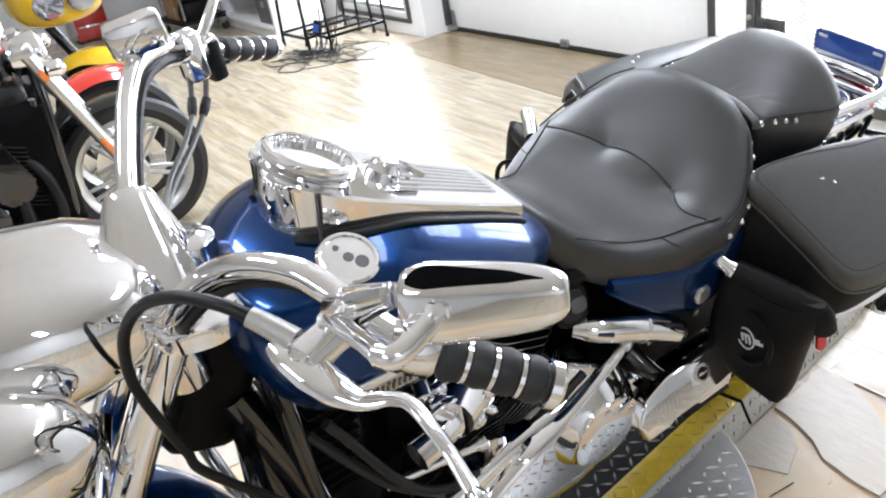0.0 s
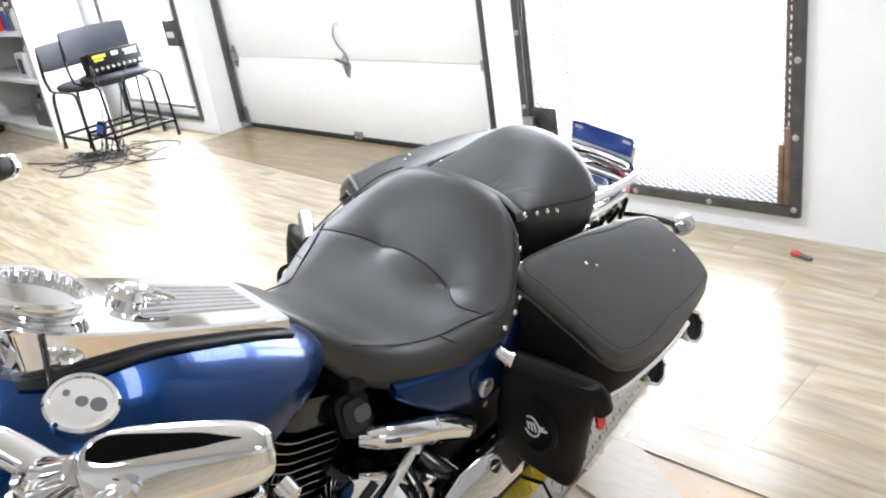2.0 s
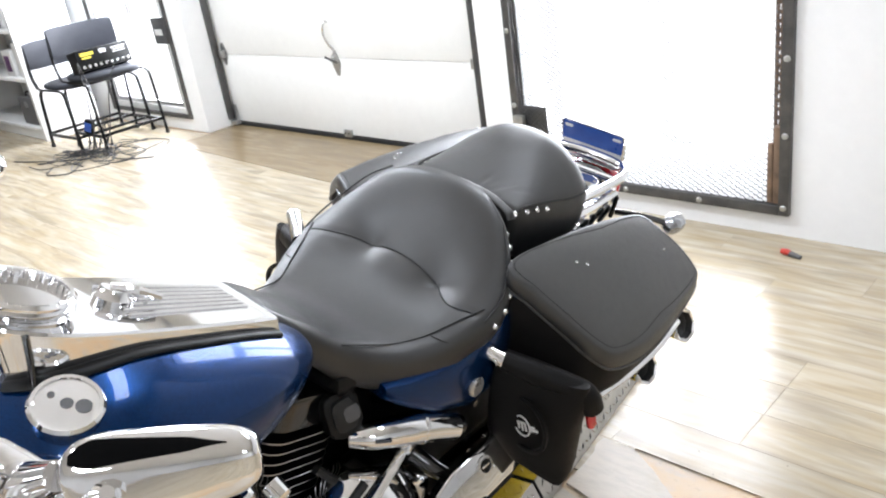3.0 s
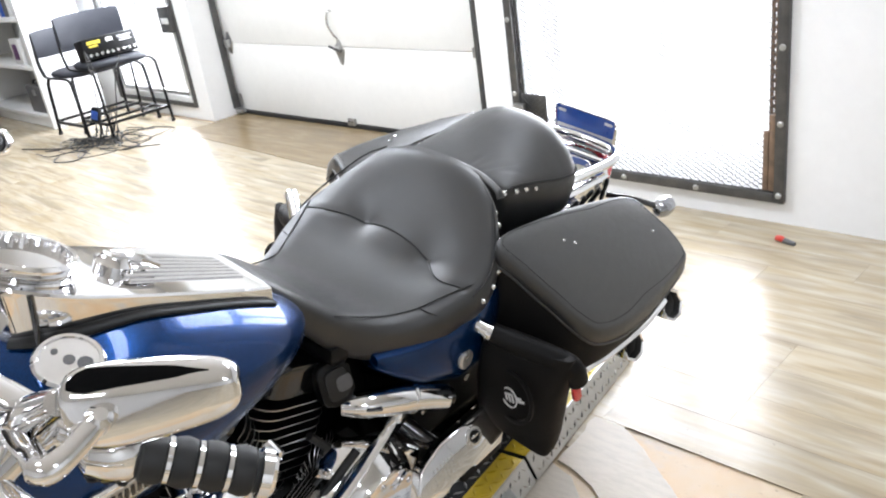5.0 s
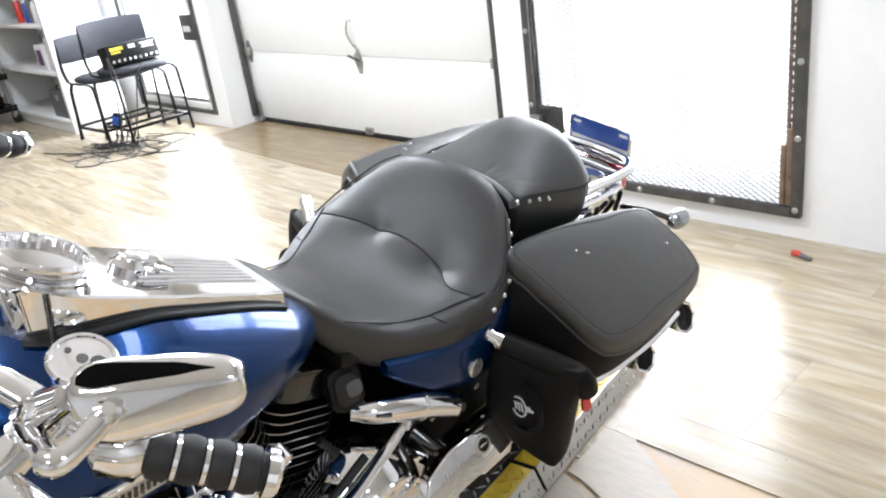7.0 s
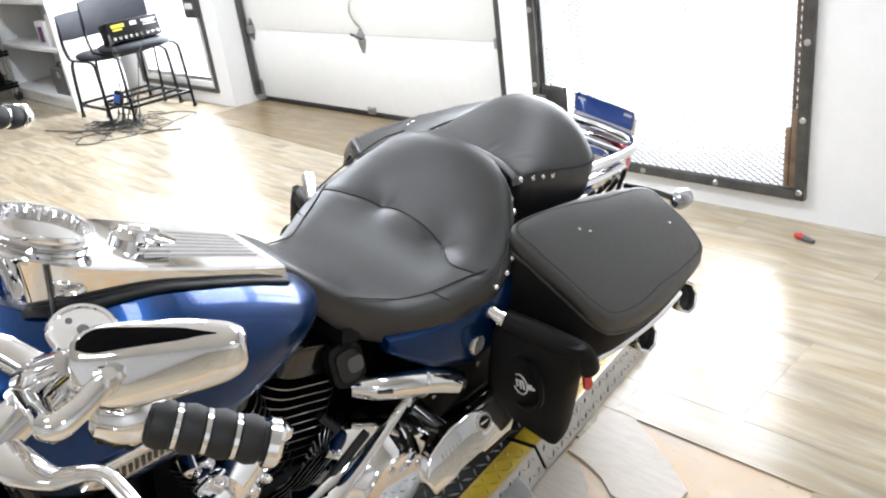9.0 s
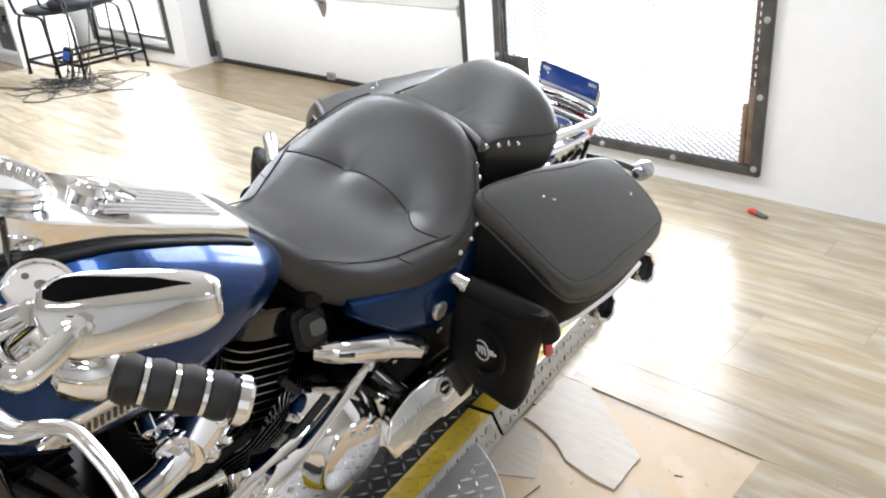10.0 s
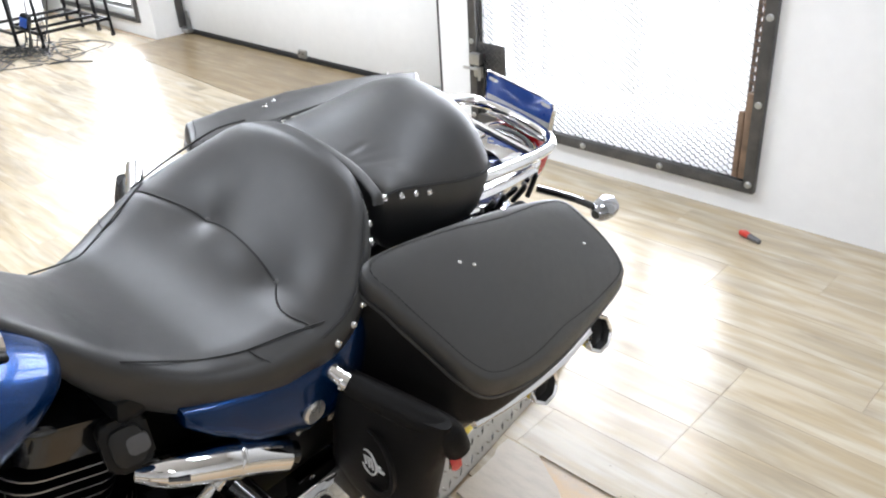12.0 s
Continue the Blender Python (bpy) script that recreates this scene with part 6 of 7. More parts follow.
    if s > 0:
        part("mirror_stem", bmtube([(0.420, 0.040, 0.118), (0.500, 0.042, 0.150), (0.555, 0.042, 0.176)], [0.011, 0.009, 0.0095], 12), "chrome", mir)
        part("mirror_arm", bmtube([(0.553, 0.040, 0.175), (0.563, 0.047, 0.179), (0.560, 0.064, 0.185), (0.552, 0.082, 0.192)], [0.0095, 0.0095, 0.0085, 0.0085], 12), "chrome", mir)
        part("arm_joint", bmlathe([(0.005, -0.010), (0.009, -0.006), (0.009, 0.006), (0.005, 0.010)], along((0.551, 0.083, 0.192), (0.4, 0.1, 0.6)), 16), "chrome", mir)
        part("mirror_root", bmtube([(0.412, 0.050, 0.118), (0.455, 0.055, 0.150), (0.505, 0.068, 0.186)], [0.020, 0.016, 0.010], 14), "chrome", mir)
    else:
        part("mirror_stem", bmtube([mc - mz * 0.026, Vector((-0.420, 0.100, 0.180)), pc], [0.007, 0.008, 0.011], 12), "chrome", mir)
    # control cables
    if s > 0:
        run_ = [(0.415, 0.004, 0.104), (0.400, -0.011, 0.114), (0.387, -0.025, 0.122), (0.359, -0.048, 0.126), (0.317, -0.079, 0.117), (0.274, -0.108, 0.092), (0.241, -0.131, 0.054), (0.222, -0.144, 0.013), (0.203, -0.149, -0.047), (0.205, -0.138, -0.099), (0.199, -0.120, -0.170), (0.185, -0.104, -0.230), (0.14, 0.0, -0.40)]
        fp("clutch_cable", bmtube(run_, 0.0065, 10), "black_satin", "black clutch cable")
        fp("cable_ferrule", bmtube(run_[:3], [0.012, 0.0105, 0.0095], 12), "aluminium", "bare metal cable ferrule")
    else:
        for run_ in ([(-0.357, 0.031, 0.095), (-0.336, 0.023, 0.054), (-0.320, 0.017, 0.037), (-0.258, -0.011, 0.015), (-0.177, -0.046, 0.002), (-0.102, -0.067, -0.01)], [(-0.362, 0.058, 0.09), (-0.343, 0.045, 0.047), (-0.327, 0.034, 0.031), (-0.266, 0.002, 0.009), (-0.175, -0.040, -0.003), (-0.099, -0.073, -0.02)]):
            fp("throttle_cable", bmtube(run_, 0.0046, 8), "steel_dark", "dark throttle cable")
            fp("cable_boot", bmtube([Vector(run_[1]).lerp(Vector(run_[2]), f) for f in (-0.2, 0.5, 1.0)], [0.0075, 0.0085, 0.0065], 10), "rubber", "black rubber cable boot")
        bm_ = fp("brake_master", bmbox(0, 0, 0, 0.036, 0.040, 0.085, along((-0.362, 0.040, 0.118), (0.05, -0.1, 1)), 0.010, 3), "chrome", "chrome brake master block")
        part("clamp_band", bmlathe([(0.024, -0.008), (0.0255, 0.0), (0.024, 0.008)], along((-0.345, 0.020, 0.138), (-0.6, 0.6, -0.2)), 20), "chrome", bm_)
        part("switch_block", bmbox(0, 0, 0, 0.030, 0.030, 0.070, along((-0.385, 0.075, 0.098), (0.05, -0.1, 1)), 0.008, 2), "black_satin", bm_)
        fp("master_cylinder", bmbox(0, 0, 0, 0.055, 0.085, 0.055, along(Vector((-0.275, -0.035, 0.192)), (0, -0.2, 1)), 0.012), "chrome", "chrome brake reservoir")
    # wiring along the bar
    fp("bar_wiring", bmtube([Vector(p) + Vector((0.0, 0.010, -0.020)) for p in bar_pts[1:]], 0.008, 8), "black_satin", "black wiring along the bar")
    # risers
    if s < 0:
        fp("riser_cover", bmlathe([(0.088, -0.150), (0.080, -0.120), (0.062, -0.070), (0.046, -0.030), (0.034, 0.0), (0.028, 0.010), (0.020, 0.014)], along((-0.048, -0.104, 0.050), (-0.45, 0.0, 0.9)), 28), "chrome", "flared chrome riser cover", 70)
    else:
        fp("riser", bmlathe([(0.040, -0.05), (0.034, 0.0), (0.027, 0.045), (0.027, 0.060), (0.018, 0.066)], pose(0.075, -0.100, -0.110, 0, 20, 0), 24), "chrome", "chrome riser")
    # fork leg
    fp("fork_tube", bmtube([(s * 0.105, -0.08, -0.03), (s * 0.105, -0.20, -0.265), (s * 0.105, -0.31, -0.48)], 0.026, 16, smooth=False), "chrome", "chrome fork cover")
    fp("fork_slider", bmtube([(s * 0.105, -0.30, -0.46), (s * 0.105, -0.42, -0.70)], 0.033, 16, smooth=False), "chrome", "chrome fork slider")
    # passing lamp
    lm = along((s * 0.195, -0.29, -0.105), (0, -1, 0.0)) @ Matrix.Diagonal((1.25, 1.25, 1.25, 1))
    pl_ = fp("passing_lamp", bmlathe([(0.015, -0.07), (0.045, -0.05), (0.060, -0.01), (0.064, 0.010), (0.060, 0.014)], lm, 28, caps=False), "chrome", "chrome passing lamp")
    part("lamp_lens", bmlathe([(0.060, 0.010), (0.045, 0.018), (0.001, 0.022)], lm, 24), "clear_lens", pl_)
    ts = fp("front_turn_signal", loft(bmesh.new(), [superring((s * 0.215, y - 0.10, -0.30), (1, 0, 0), (0, 0, 1), r, r, 2.0, 18) for y, r in ((-0.145, 0.012), (-0.16, 0.03), (-0.20, 0.033), (-0.215, 0.03))]), "chrome", "chrome bullet turn signal")
    part("signal_lens", loft(bmesh.new(), [superring((s * 0.215, y - 0.10, -0.30), (1, 0, 0), (0, 0, 1), r, r, 2.0, 18) for y, r in ((-0.214, 0.031), (-0.226, 0.026), (-0.232, 0.008))]), "orange", ts)
    fp("lamp_bar", bmtube([(s * 0.05, -0.22, -0.20), (s * 0.15, -0.24, -0.24), (s * 0.215, -0.27, -0.26)], [0.018, 0.015, 0.011], 12), "chrome", "chrome lamp bar")
# top yoke and nacelle
fp("top_yoke", bmprism(rounded(0.29, 0.11, 0.045), 0.028, pose(0, -0.07, -0.075), 0.008, 2), "chrome", "chrome top yoke")
fp("stem_nut", bmlathe([(0.034, -0.02), (0.034, 0.012), (0.030, 0.016), (0.010, 0.019), (0.009, 0.014), (0.001, 0.014)], pose(-0.006, -0.047, -0.018), 24), "chrome", "round chrome stem nut")
nac = []
for y, w, t, b in ((-0.09, 0.085, -0.005, -0.10), (-0.13, 0.118, 0.020, -0.12), (-0.19, 0.140, 0.040, -0.14), (-0.26, 0.146, 0.046, -0.16), (-0.31, 0.138, 0.038, -0.18), (-0.335, 0.130, 0.024, -0.19)):
    nac.append(superring((0, y, (t + b) / 2), (1, 0, 0), (0, 0, 1), w, (t - b) / 2, 2.6, 40))
fp("headlamp_nacelle", loft(bmesh.new(), nac), "chrome", "chrome headlamp nacelle", 60)
hl = fp("headlamp", bmlathe([(0.118, -0.01), (0.122, 0.006), (0.119, 0.018), (0.088, 0.022)], along((0, -0.335, -0.10), (0, -1, 0)), 36, caps=False), "chrome", "chrome headlamp ring")
part("lens", bmlathe([(0.089, 0.016), (0.07, 0.030), (0.03, 0.038), (0.001, 0.040)], along((0, -0.335, -0.10), (0, -1, 0)), 32), "clear_lens", hl)
# front wheel and fender
ft = fp("front_wheel", bmlathe([(0.20, -0.05), (0.28, -0.062), (0.312, -0.045), (0.325, 0.0), (0.312, 0.045), (0.28, 0.062), (0.20, 0.05)], pose(0, -0.41, -0.665, 0, 90, 0), 48, caps=False), "rubber", "black front tyre")
part("rim", bmlathe([(0.205, -0.045), (0.20, -0.03), (0.06, -0.03), (0.06, 0.03), (0.20, 0.03), (0.205, 0.045)], pose(0, -0.41, -0.665, 0, 90, 0), 40), "aluminium", ft)
rings = []
for k in range(20):
    a = radians(-10 + 175 * k / 19)
    rad = Vector((0, math.cos(a), math.sin(a)))
    cen = Vector((0, -0.41, -0.665))
    w = 0.085
    rings.append([cen + rad * 0.362 + Vector((x, 0, 0)) - rad * (abs(x) / w) ** 3 * 0.06 for x in np.linspace(-w, w, 11)] + [cen + rad * 0.354 + Vector((x * 0.95, 0, 0)) - rad * (abs(x) / w) ** 3 * 0.06 for x in np.linspace(w, -w, 11)])
fp("front_fender", loft(bmesh.new(), rings), "blue", "metallic blue front fender", 60)
# engine guard in front, side stand, lower frame
bp("engine_guard", bmtube([(0.06, -0.90, 0.70), (0.20, -0.93, 0.66), (0.36, -0.92, 0.52), (0.40, -0.90, 0.38), (0.30, -0.88, 0.26), (0.10, -0.86, 0.20)], 0.016, 12), "black_gloss", "black tubular engine guard")
bp("engine_guard", bmtube([(-0.06, -0.90, 0.70), (-0.20, -0.93, 0.66), (-0.36, -0.92, 0.52), (-0.40, -0.90, 0.38), (-0.30, -0.88, 0.26), (-0.10, -0.86, 0.20)], 0.016, 12), "black_gloss", "black tubular engine guard")
bp("steering_neck", bmbox(0, 0, 0, 0.13, 0.12, 0.24, pose(0, -0.915, 0.79, -24, 0, 0), 0.03, 3), "engine", "black steering neck")
for s in (-1, 1):
    bp("neck_tube", bmtube([(s * 0.05, -0.90, 0.76), (s * 0.09, -0.84, 0.58), (s * 0.12, -0.78, 0.36)], 0.024, 12), "black_gloss", "thick black down tube")
bp("down_tube", bmtube([(0.0, -0.92, 0.85), (0.05, -0.88, 0.60), (0.10, -0.80, 0.25)], 0.019, 10), "black_gloss", "")
ss = bp("side_stand", bmtube([(0.16, -0.70, 0.22), (0.24, -0.69, 0.10), (0.305, -0.68, -0.072)], [0.014, 0.012, 0.012], 10), "black_gloss", "black side stand")
part("stand_foot", bmprism(rounded(0.06, 0.09, 0.02), 0.006, pose(0.305, -0.68, -0.08, 0, -14, 0)), "black_gloss", ss)


# ---- loose things ----
# two bar stools, one behind the other, wired metal frames
def bar_stool(m, label):
    st = thing("bar_stool", label, "bar stool", m, "bar stools by the window")
    # local: seat faces -y, back at +y
    rows = []
    for z, f in ((0.585, 0.90), (0.592, 0.97), (0.615, 1.0), (0.635, 0.97), (0.648, 0.86), (0.653, 0.5)):
        rows.append(superring((0, 0.0, z), (1, 0, 0), (0, 1, 0), 0.21 * f, 0.215 * f, 3.6, 36))
    part("seat", loft(bmesh.new(), rows), "vinyl_seat", st, "padded black vinyl seat", 60)
    rows = []
    for x in np.linspace(-0.225, 0.225, 13):
        h = 0.012 * (abs(x) / 0.225) ** 6
        rows.append([Vector((x, 0.20 + 0.045 * (1 - (x / 0.21) ** 2) + dy, z)) for dy, z in ((-0.012, 0.775 + h), (-0.02, 0.79 + h), (-0.022, 0.92), (-0.014, 1.025 - h), (0.0, 1.04 - h), (0.012, 1.025 - h), (0.018, 0.92), (0.012, 0.78 + h))])
    part("backrest", loft(bmesh.new(), rows), "vinyl_seat", st, "curved black vinyl backrest", 60)
    for s in (-1, 1):
        part("side_frame", bmtube([(s * 0.212, 0.215, 1.02), (s * 0.216, 0.232, 0.75), (s * 0.212, 0.215, 0.63), (s * 0.212, 0.16, 0.588), (s * 0.212, -0.12, 0.586), (s * 0.214, -0.185, 0.565), (s * 0.216, -0.212, 0.50), (s * 0.218, -0.235, 0.012)], 0.0095, 10, 6), "black_satin", st, "black tube frame")
        part("rear_leg", bmtube([(s * 0.212, 0.14, 0.588), (s * 0.214, 0.19, 0.50), (s * 0.216, 0.215, 0.25), (s * 0.218, 0.235, 0.012)], 0.0095, 10, 6), "black_satin", st)
        part("stretcher", bmbox(s * 0.215, 0, 0.13, 0.016, 0.45, 0.026, bevel=0.003), "black_satin", st)
        for y in (-0.235, 0.235):
            part("foot_cap", bmlathe([(0.012, 0.0), (0.013, 0.004), (0.012, 0.03)], pose(s * 0.218, y, 0), 12), "rubber", st)
    part("footrest", bmbox(0, -0.228, 0.14, 0.43, 0.016, 0.026, bevel=0.003), "black_satin", st)
    part("cross_bar", bmbox(0, 0.222, 0.14, 0.43, 0.016, 0.026, bevel=0.003), "black_satin", st)
    return st


STOOL = pose(-5.47, 2.29, 0, 0, 0, 91) @ Matrix.Diagonal((1.2, 1.05, 0.9, 1))
stool = bar_stool(STOOL, "black vinyl bar stool on a black tube frame beside the window")
copy_thing(stool, pose(-5.74, 2.25, 0, 0, 0, 92) @ Matrix.Diagonal((1.2, 1.05, 0.9, 1)))
# charger box on the seat
boxm = pose(-5.42, 2.28, 0.588, 0, 0, 94) @ Matrix.Diagonal((1.1, 1.1, 1.1, 1))
ch = thing("charger_box", "black battery charger box with yellow and white print on a stool", "charger", boxm)
body = part("case", bmbox(0, 0, 0.075, 0.40, 0.13, 0.145, pose(0, 0, 0, -10, 0, 0), 0.008), "black_satin", ch)
fm = pose(0, 0, 0, -10, 0, 0)
for x, z, w, h, mt in ((-0.12, 0.115, 0.10, 0.022, "yellow_print"), (-0.13, 0.09, 0.07, 0.012, "yellow_print"), (0.0, 0.115, 0.05, 0.026, "white_print"), (0.12, 0.12, 0.11, 0.008, "white_print"), (0.12, 0.105, 0.09, 0.006, "white_print"), (0.12, 0.09, 0.10, 0.006, "white_print")):
    part("print_bar", bmbox(x, -0.0665, z, w, 0.002, h, fm, 0.0005, 1), mt, ch)
for k in range(9):
    part("socket", bmlathe([(0.011, 0), (0.012, 0.008), (0.007, 0.009), (0.006, 0.004), (0.001, 0.004)], fm @ pose(-0.17 + 0.042 * k, -0.065, 0.03, 90, 0, 0), 12), "chrome_dull", ch)
# cable tangle
tang = bmesh.new()
rng = random.Random(21)
for k in range(22):
    cx, cy = -5.22 + rng.gauss(0, 0.15), 1.93 + rng.gauss(0, 0.13)
    a0, r0 = rng.uniform(0, 6.28), rng.uniform(0.05, 0.22)
    pts = []
    for j in range(8):
        a = a0 + j * rng.uniform(0.5, 1.0)
        r = r0 * rng.uniform(0.7, 1.3)
        pts.append((cx + r * math.cos(a) * 1.2, cy + r * math.sin(a), 0.006 + abs(rng.gauss(0, 0.018))))
    tube(tang, pts, rng.uniform(0.0025, 0.0042), 5, 5)
for k in range(7):
    x, y = -5.3 + rng.uniform(-0.1, 0.1), 2.0 + rng.uniform(-0.05, 0.1)
    tube(tang, [(x, y, 0.01), (x + 0.03, y + 0.02, 0.12), (x - 0.02, y + 0.05, 0.25), (x + 0.02, y + 0.02, 0.05)], 0.004, 5, 6)
for pts in (((-5.45, 1.7, 0.006), (-5.7, 1.6, 0.006), (-5.85, 1.55, 0.006)), ((-5.1, 1.75, 0.006), (-4.95, 1.6, 0.006), (-5.1, 1.5, 0.006), (-5.25, 1.6, 0.006)), ((-5.0, 1.95, 0.006), (-4.8, 1.98, 0.006), (-4.62, 2.10, 0.006)), ((-5.2, 2.05, 0.4), (-5.16, 1.98, 0.7), (-5.18, 1.98, 0.45), (-5.22, 1.95, 0.02)), ((-5.05, 2.2, 0.66), (-5.03, 2.1, 0.5), (-5.1, 2.05, 0.2), (-5.2, 2.0, 0.02))):
    tube(tang, list(pts), 0.0045, 6, 8)
tagged(part("cable_tangle", tang, "cable"), "tangled heap of black charger cables on the floor", "cables", kind="stuff")
plug = thing("plug_block", "blue and black plug block hanging in the cables", "plug", pose(-5.33, 1.98, 0.16, 0, 20, 30))
part("case", bmbox(0, 0, 0.05, 0.07, 0.045, 0.11, bevel=0.01), "black_satin", plug)
part("face", bmbox(0, -0.024, 0.05, 0.055, 0.006, 0.07, bevel=0.002), "plate_blue", plug)
# small rag of red and grey on the floor by the wall
rg = thing("spark_plug_cap", "red and grey plastic cap lying on the floor", "cap", pose(-0.130, 2.365, 0, 0, 0, -12) @ Matrix.Diagonal((0.8, 0.8, 0.8, 1)))
part("cap", bmtube([(-0.045, 0, 0.016), (-0.02, 0, 0.018), (0.0, 0.0, 0.016)], [0.013, 0.016, 0.013], 12), "red", rg, "red cap")
part("body", bmtube([(0.0, 0, 0.014), (0.03, -0.004, 0.014), (0.06, -0.006, 0.012)], [0.014, 0.012, 0.010], 12), "grey_plastic", rg)

# white shelf unit
shelf = thing("shelf_unit", "white open shelf unit with boxes and tools", "shelf", pose(-6.25, 1.98, 0, 0, 0, 0))
for nm, a in (("side_panel", (-0.02, 0.25, 1.1, 0.04, 0.5, 2.2)), ("side_panel", (-1.58, 0.25, 1.1, 0.04, 0.5, 2.2)), ("back_panel", (-0.8, 0.49, 1.1, 1.52, 0.02, 2.2)), ("shelf_board", (-0.8, 0.24, 0.10, 1.52, 0.48, 0.03)), ("shelf_board", (-0.8, 0.24, 0.52, 1.52, 0.48, 0.03)), ("shelf_board", (-0.8, 0.24, 0.92, 1.52, 0.48, 0.03)), ("shelf_board", (-0.8, 0.24, 1.35, 1.52, 0.48, 0.03)), ("plinth", (-0.8, 0.03, 0.045, 1.52, 0.03, 0.08))):
    part(nm, bmbox(*a, bevel=0.002), "trim_white", shelf)


def crate(name, label, cat, x, z, w, d, h, mt, extra=None):
    t = thing(name, label, cat, pose(-6.25 + x, 2.02, z))
    part("body", bmbox(0, d / 2, h / 2, w, d, h, bevel=0.008), mt, t)
    if extra:
        extra(t, w, h)
    return t


def handle(t, w, h):
    part("handle", bmtube([(-w * 0.25, 0.05, h), (-w * 0.2, 0.05, h + 0.035), (w * 0.2, 0.05, h + 0.035), (w * 0.25, 0.05, h)], 0.008, 8), "black_satin", t)
    part("catch", bmbox(0, -0.004, h * 0.75, 0.05, 0.01, 0.05, bevel=0.002), "steel_galv", t)


def printed(t, w, h):
    part("label", bmbox(0, -0.002, h * 0.5, w * 0.5, 0.004, h * 0.6, bevel=0.001), "purple_print", t)


crate("tool_case", "dark grey tool case on the lowest white shelf", "case", -0.30, 0.115, 0.34, 0.2, 0.24, "grey_plastic", handle)
crate("carton", "white carton with a purple print on the shelf", "box", -0.40, 0.535, 0.20, 0.2, 0.22, "white_print", printed)
crate("carton", "plain white carton on the shelf", "box", -0.16, 0.535, 0.12, 0.16, 0.28, "white_print")
for k, (x, h, mt) in enumerate(((-0.55, 0.2, "plate_blue"), (-0.45, 0.24, "grey_plastic"), (-0.35, 0.18, "white_print"), (-0.22, 0.26, "black_satin"), (-0.12, 0.2, "white_print"), (-0.75, 0.22, "red"))):
    b_ = thing("spray_can", "slim capped can on the upper white shelf", "can", pose(-6.25 + x, 2.08, 0.935), "cans on the shelf")
    part("body", bmlathe([(0.028, 0), (0.03, 0.004), (0.03, h * 0.8), (0.02, h * 0.86)], None, 16), mt, b_)
    part("cap", bmlathe([(0.022, h * 0.855), (0.022, h), (0.001, h + 0.002)], None, 14), "white_print", b_)


# ---- neighbouring motorcycles ----
def spoke_wheel(parent, c, r, spokes, mt="aluminium", tyre_w=0.055, tilt=0.0):
    wm = Matrix.Translation(c) @ pose(0, 0, 0, 0, 90, 0) @ Matrix.Rotation(tilt, 4, "X")
    t = part("tyre", bmlathe([(r * 0.74, -tyre_w * 0.7), (r * 0.88, -tyre_w), (r * 0.97, -tyre_w * 0.7), (r, 0), (r * 0.97, tyre_w * 0.7), (r * 0.88, tyre_w), (r * 0.74, tyre_w * 0.7)], wm, 56, caps=False), "rubber", parent, "black tyre")
    part("rim", bmlathe([(r * 0.75, -tyre_w * 0.72), (r * 0.765, -tyre_w * 0.8), (r * 0.72, -tyre_w * 0.7), (r * 0.67, -0.02), (r * 0.67, 0.02), (r * 0.72, tyre_w * 0.7), (r * 0.765, tyre_w * 0.8), (r * 0.75, tyre_w * 0.72)], wm, 48, caps=False), mt, t, "bright cast rim")
    part("hub", bmlathe([(r * 0.16, -0.06), (r * 0.18, -0.04), (r * 0.18, 0.04), (r * 0.16, 0.06)], wm, 24), mt, t)
    for k in range(spokes):
        for o in (-0.11, 0.11):
            a = 2 * math.pi * k / spokes
            p0 = wm @ Vector((r * 0.15 * math.cos(a + o * 2), r * 0.15 * math.sin(a + o * 2), 0.02))
            p1 = wm @ Vector((r * 0.69 * math.cos(a + o), r * 0.69 * math.sin(a + o), 0.01))
            part("spoke", bmtube([p0, p1], [0.012, 0.009], 8), mt, t)
    part("brake_disc", bmlathe([(r * 0.24, -0.055), (r * 0.46, -0.055), (r * 0.46, -0.060), (r * 0.24, -0.060)], wm, 32, caps=False), "chrome_dull", t)
    return t


# black cruiser beside the lift: its front wheel points along +y
nb = thing("motorcycle", "black cruiser motorcycle with a bright multi-spoke front wheel", "motorcycle", pose(-2.87, -0.085, -0.01, 0, 6, -4), "neighbouring motorcycles")
spoke_wheel(nb, (0, 0, 0.335), 0.335, 5)
for s in (-1, 1):
    lg = part("fork_leg", bmtube([(s * 0.12, 0.0, 0.33), (s * 0.12, -0.12, 0.62), (s * 0.12, -0.275, 1.00)], [0.03, 0.03, 0.024], 16, smooth=False), "aluminium", nb, "bright fork leg")
    part("reflector", bmprism(rounded(0.022, 0.075, 0.008), 0.01, along((s * 0.152, -0.085, 0.53), (s, 0, 0), 0) @ Matrix.Rotation(radians(22), 4, "Z"), 0.003), "orange", lg, "orange reflector")
    part("upper_reflector", bmprism(rounded(0.022, 0.05, 0.008), 0.01, along((s * 0.15, -0.225, 0.88), (s, 0, 0)) @ Matrix.Rotation(radians(22), 4, "Z"), 0.003), "orange", lg)
    part("handlebar", bmtube([(s * 0.04, -0.31, 1.03), (s * 0.14, -0.32, 1.07), (s * 0.28, -0.39, 1.11), (s * 0.40, -0.51, 1.09)], 0.013, 12), "chrome", nb)
    part("grip", bmtube([(s * 0.33, -0.44, 1.105), (s * 0.42, -0.53, 1.088)], 0.019, 12), "rubber", nb)
    part("turn_signal", loft(bmesh.new(), [superring((s * 0.23, y + 0.12, 0.92), (1, 0, 0), (0, 0, 1), r, r, 2.0, 16) for y, r in ((-0.34, 0.01), (-0.33, 0.03), (-0.28, 0.034), (-0.26, 0.02))]), "chrome", nb)
rings = []
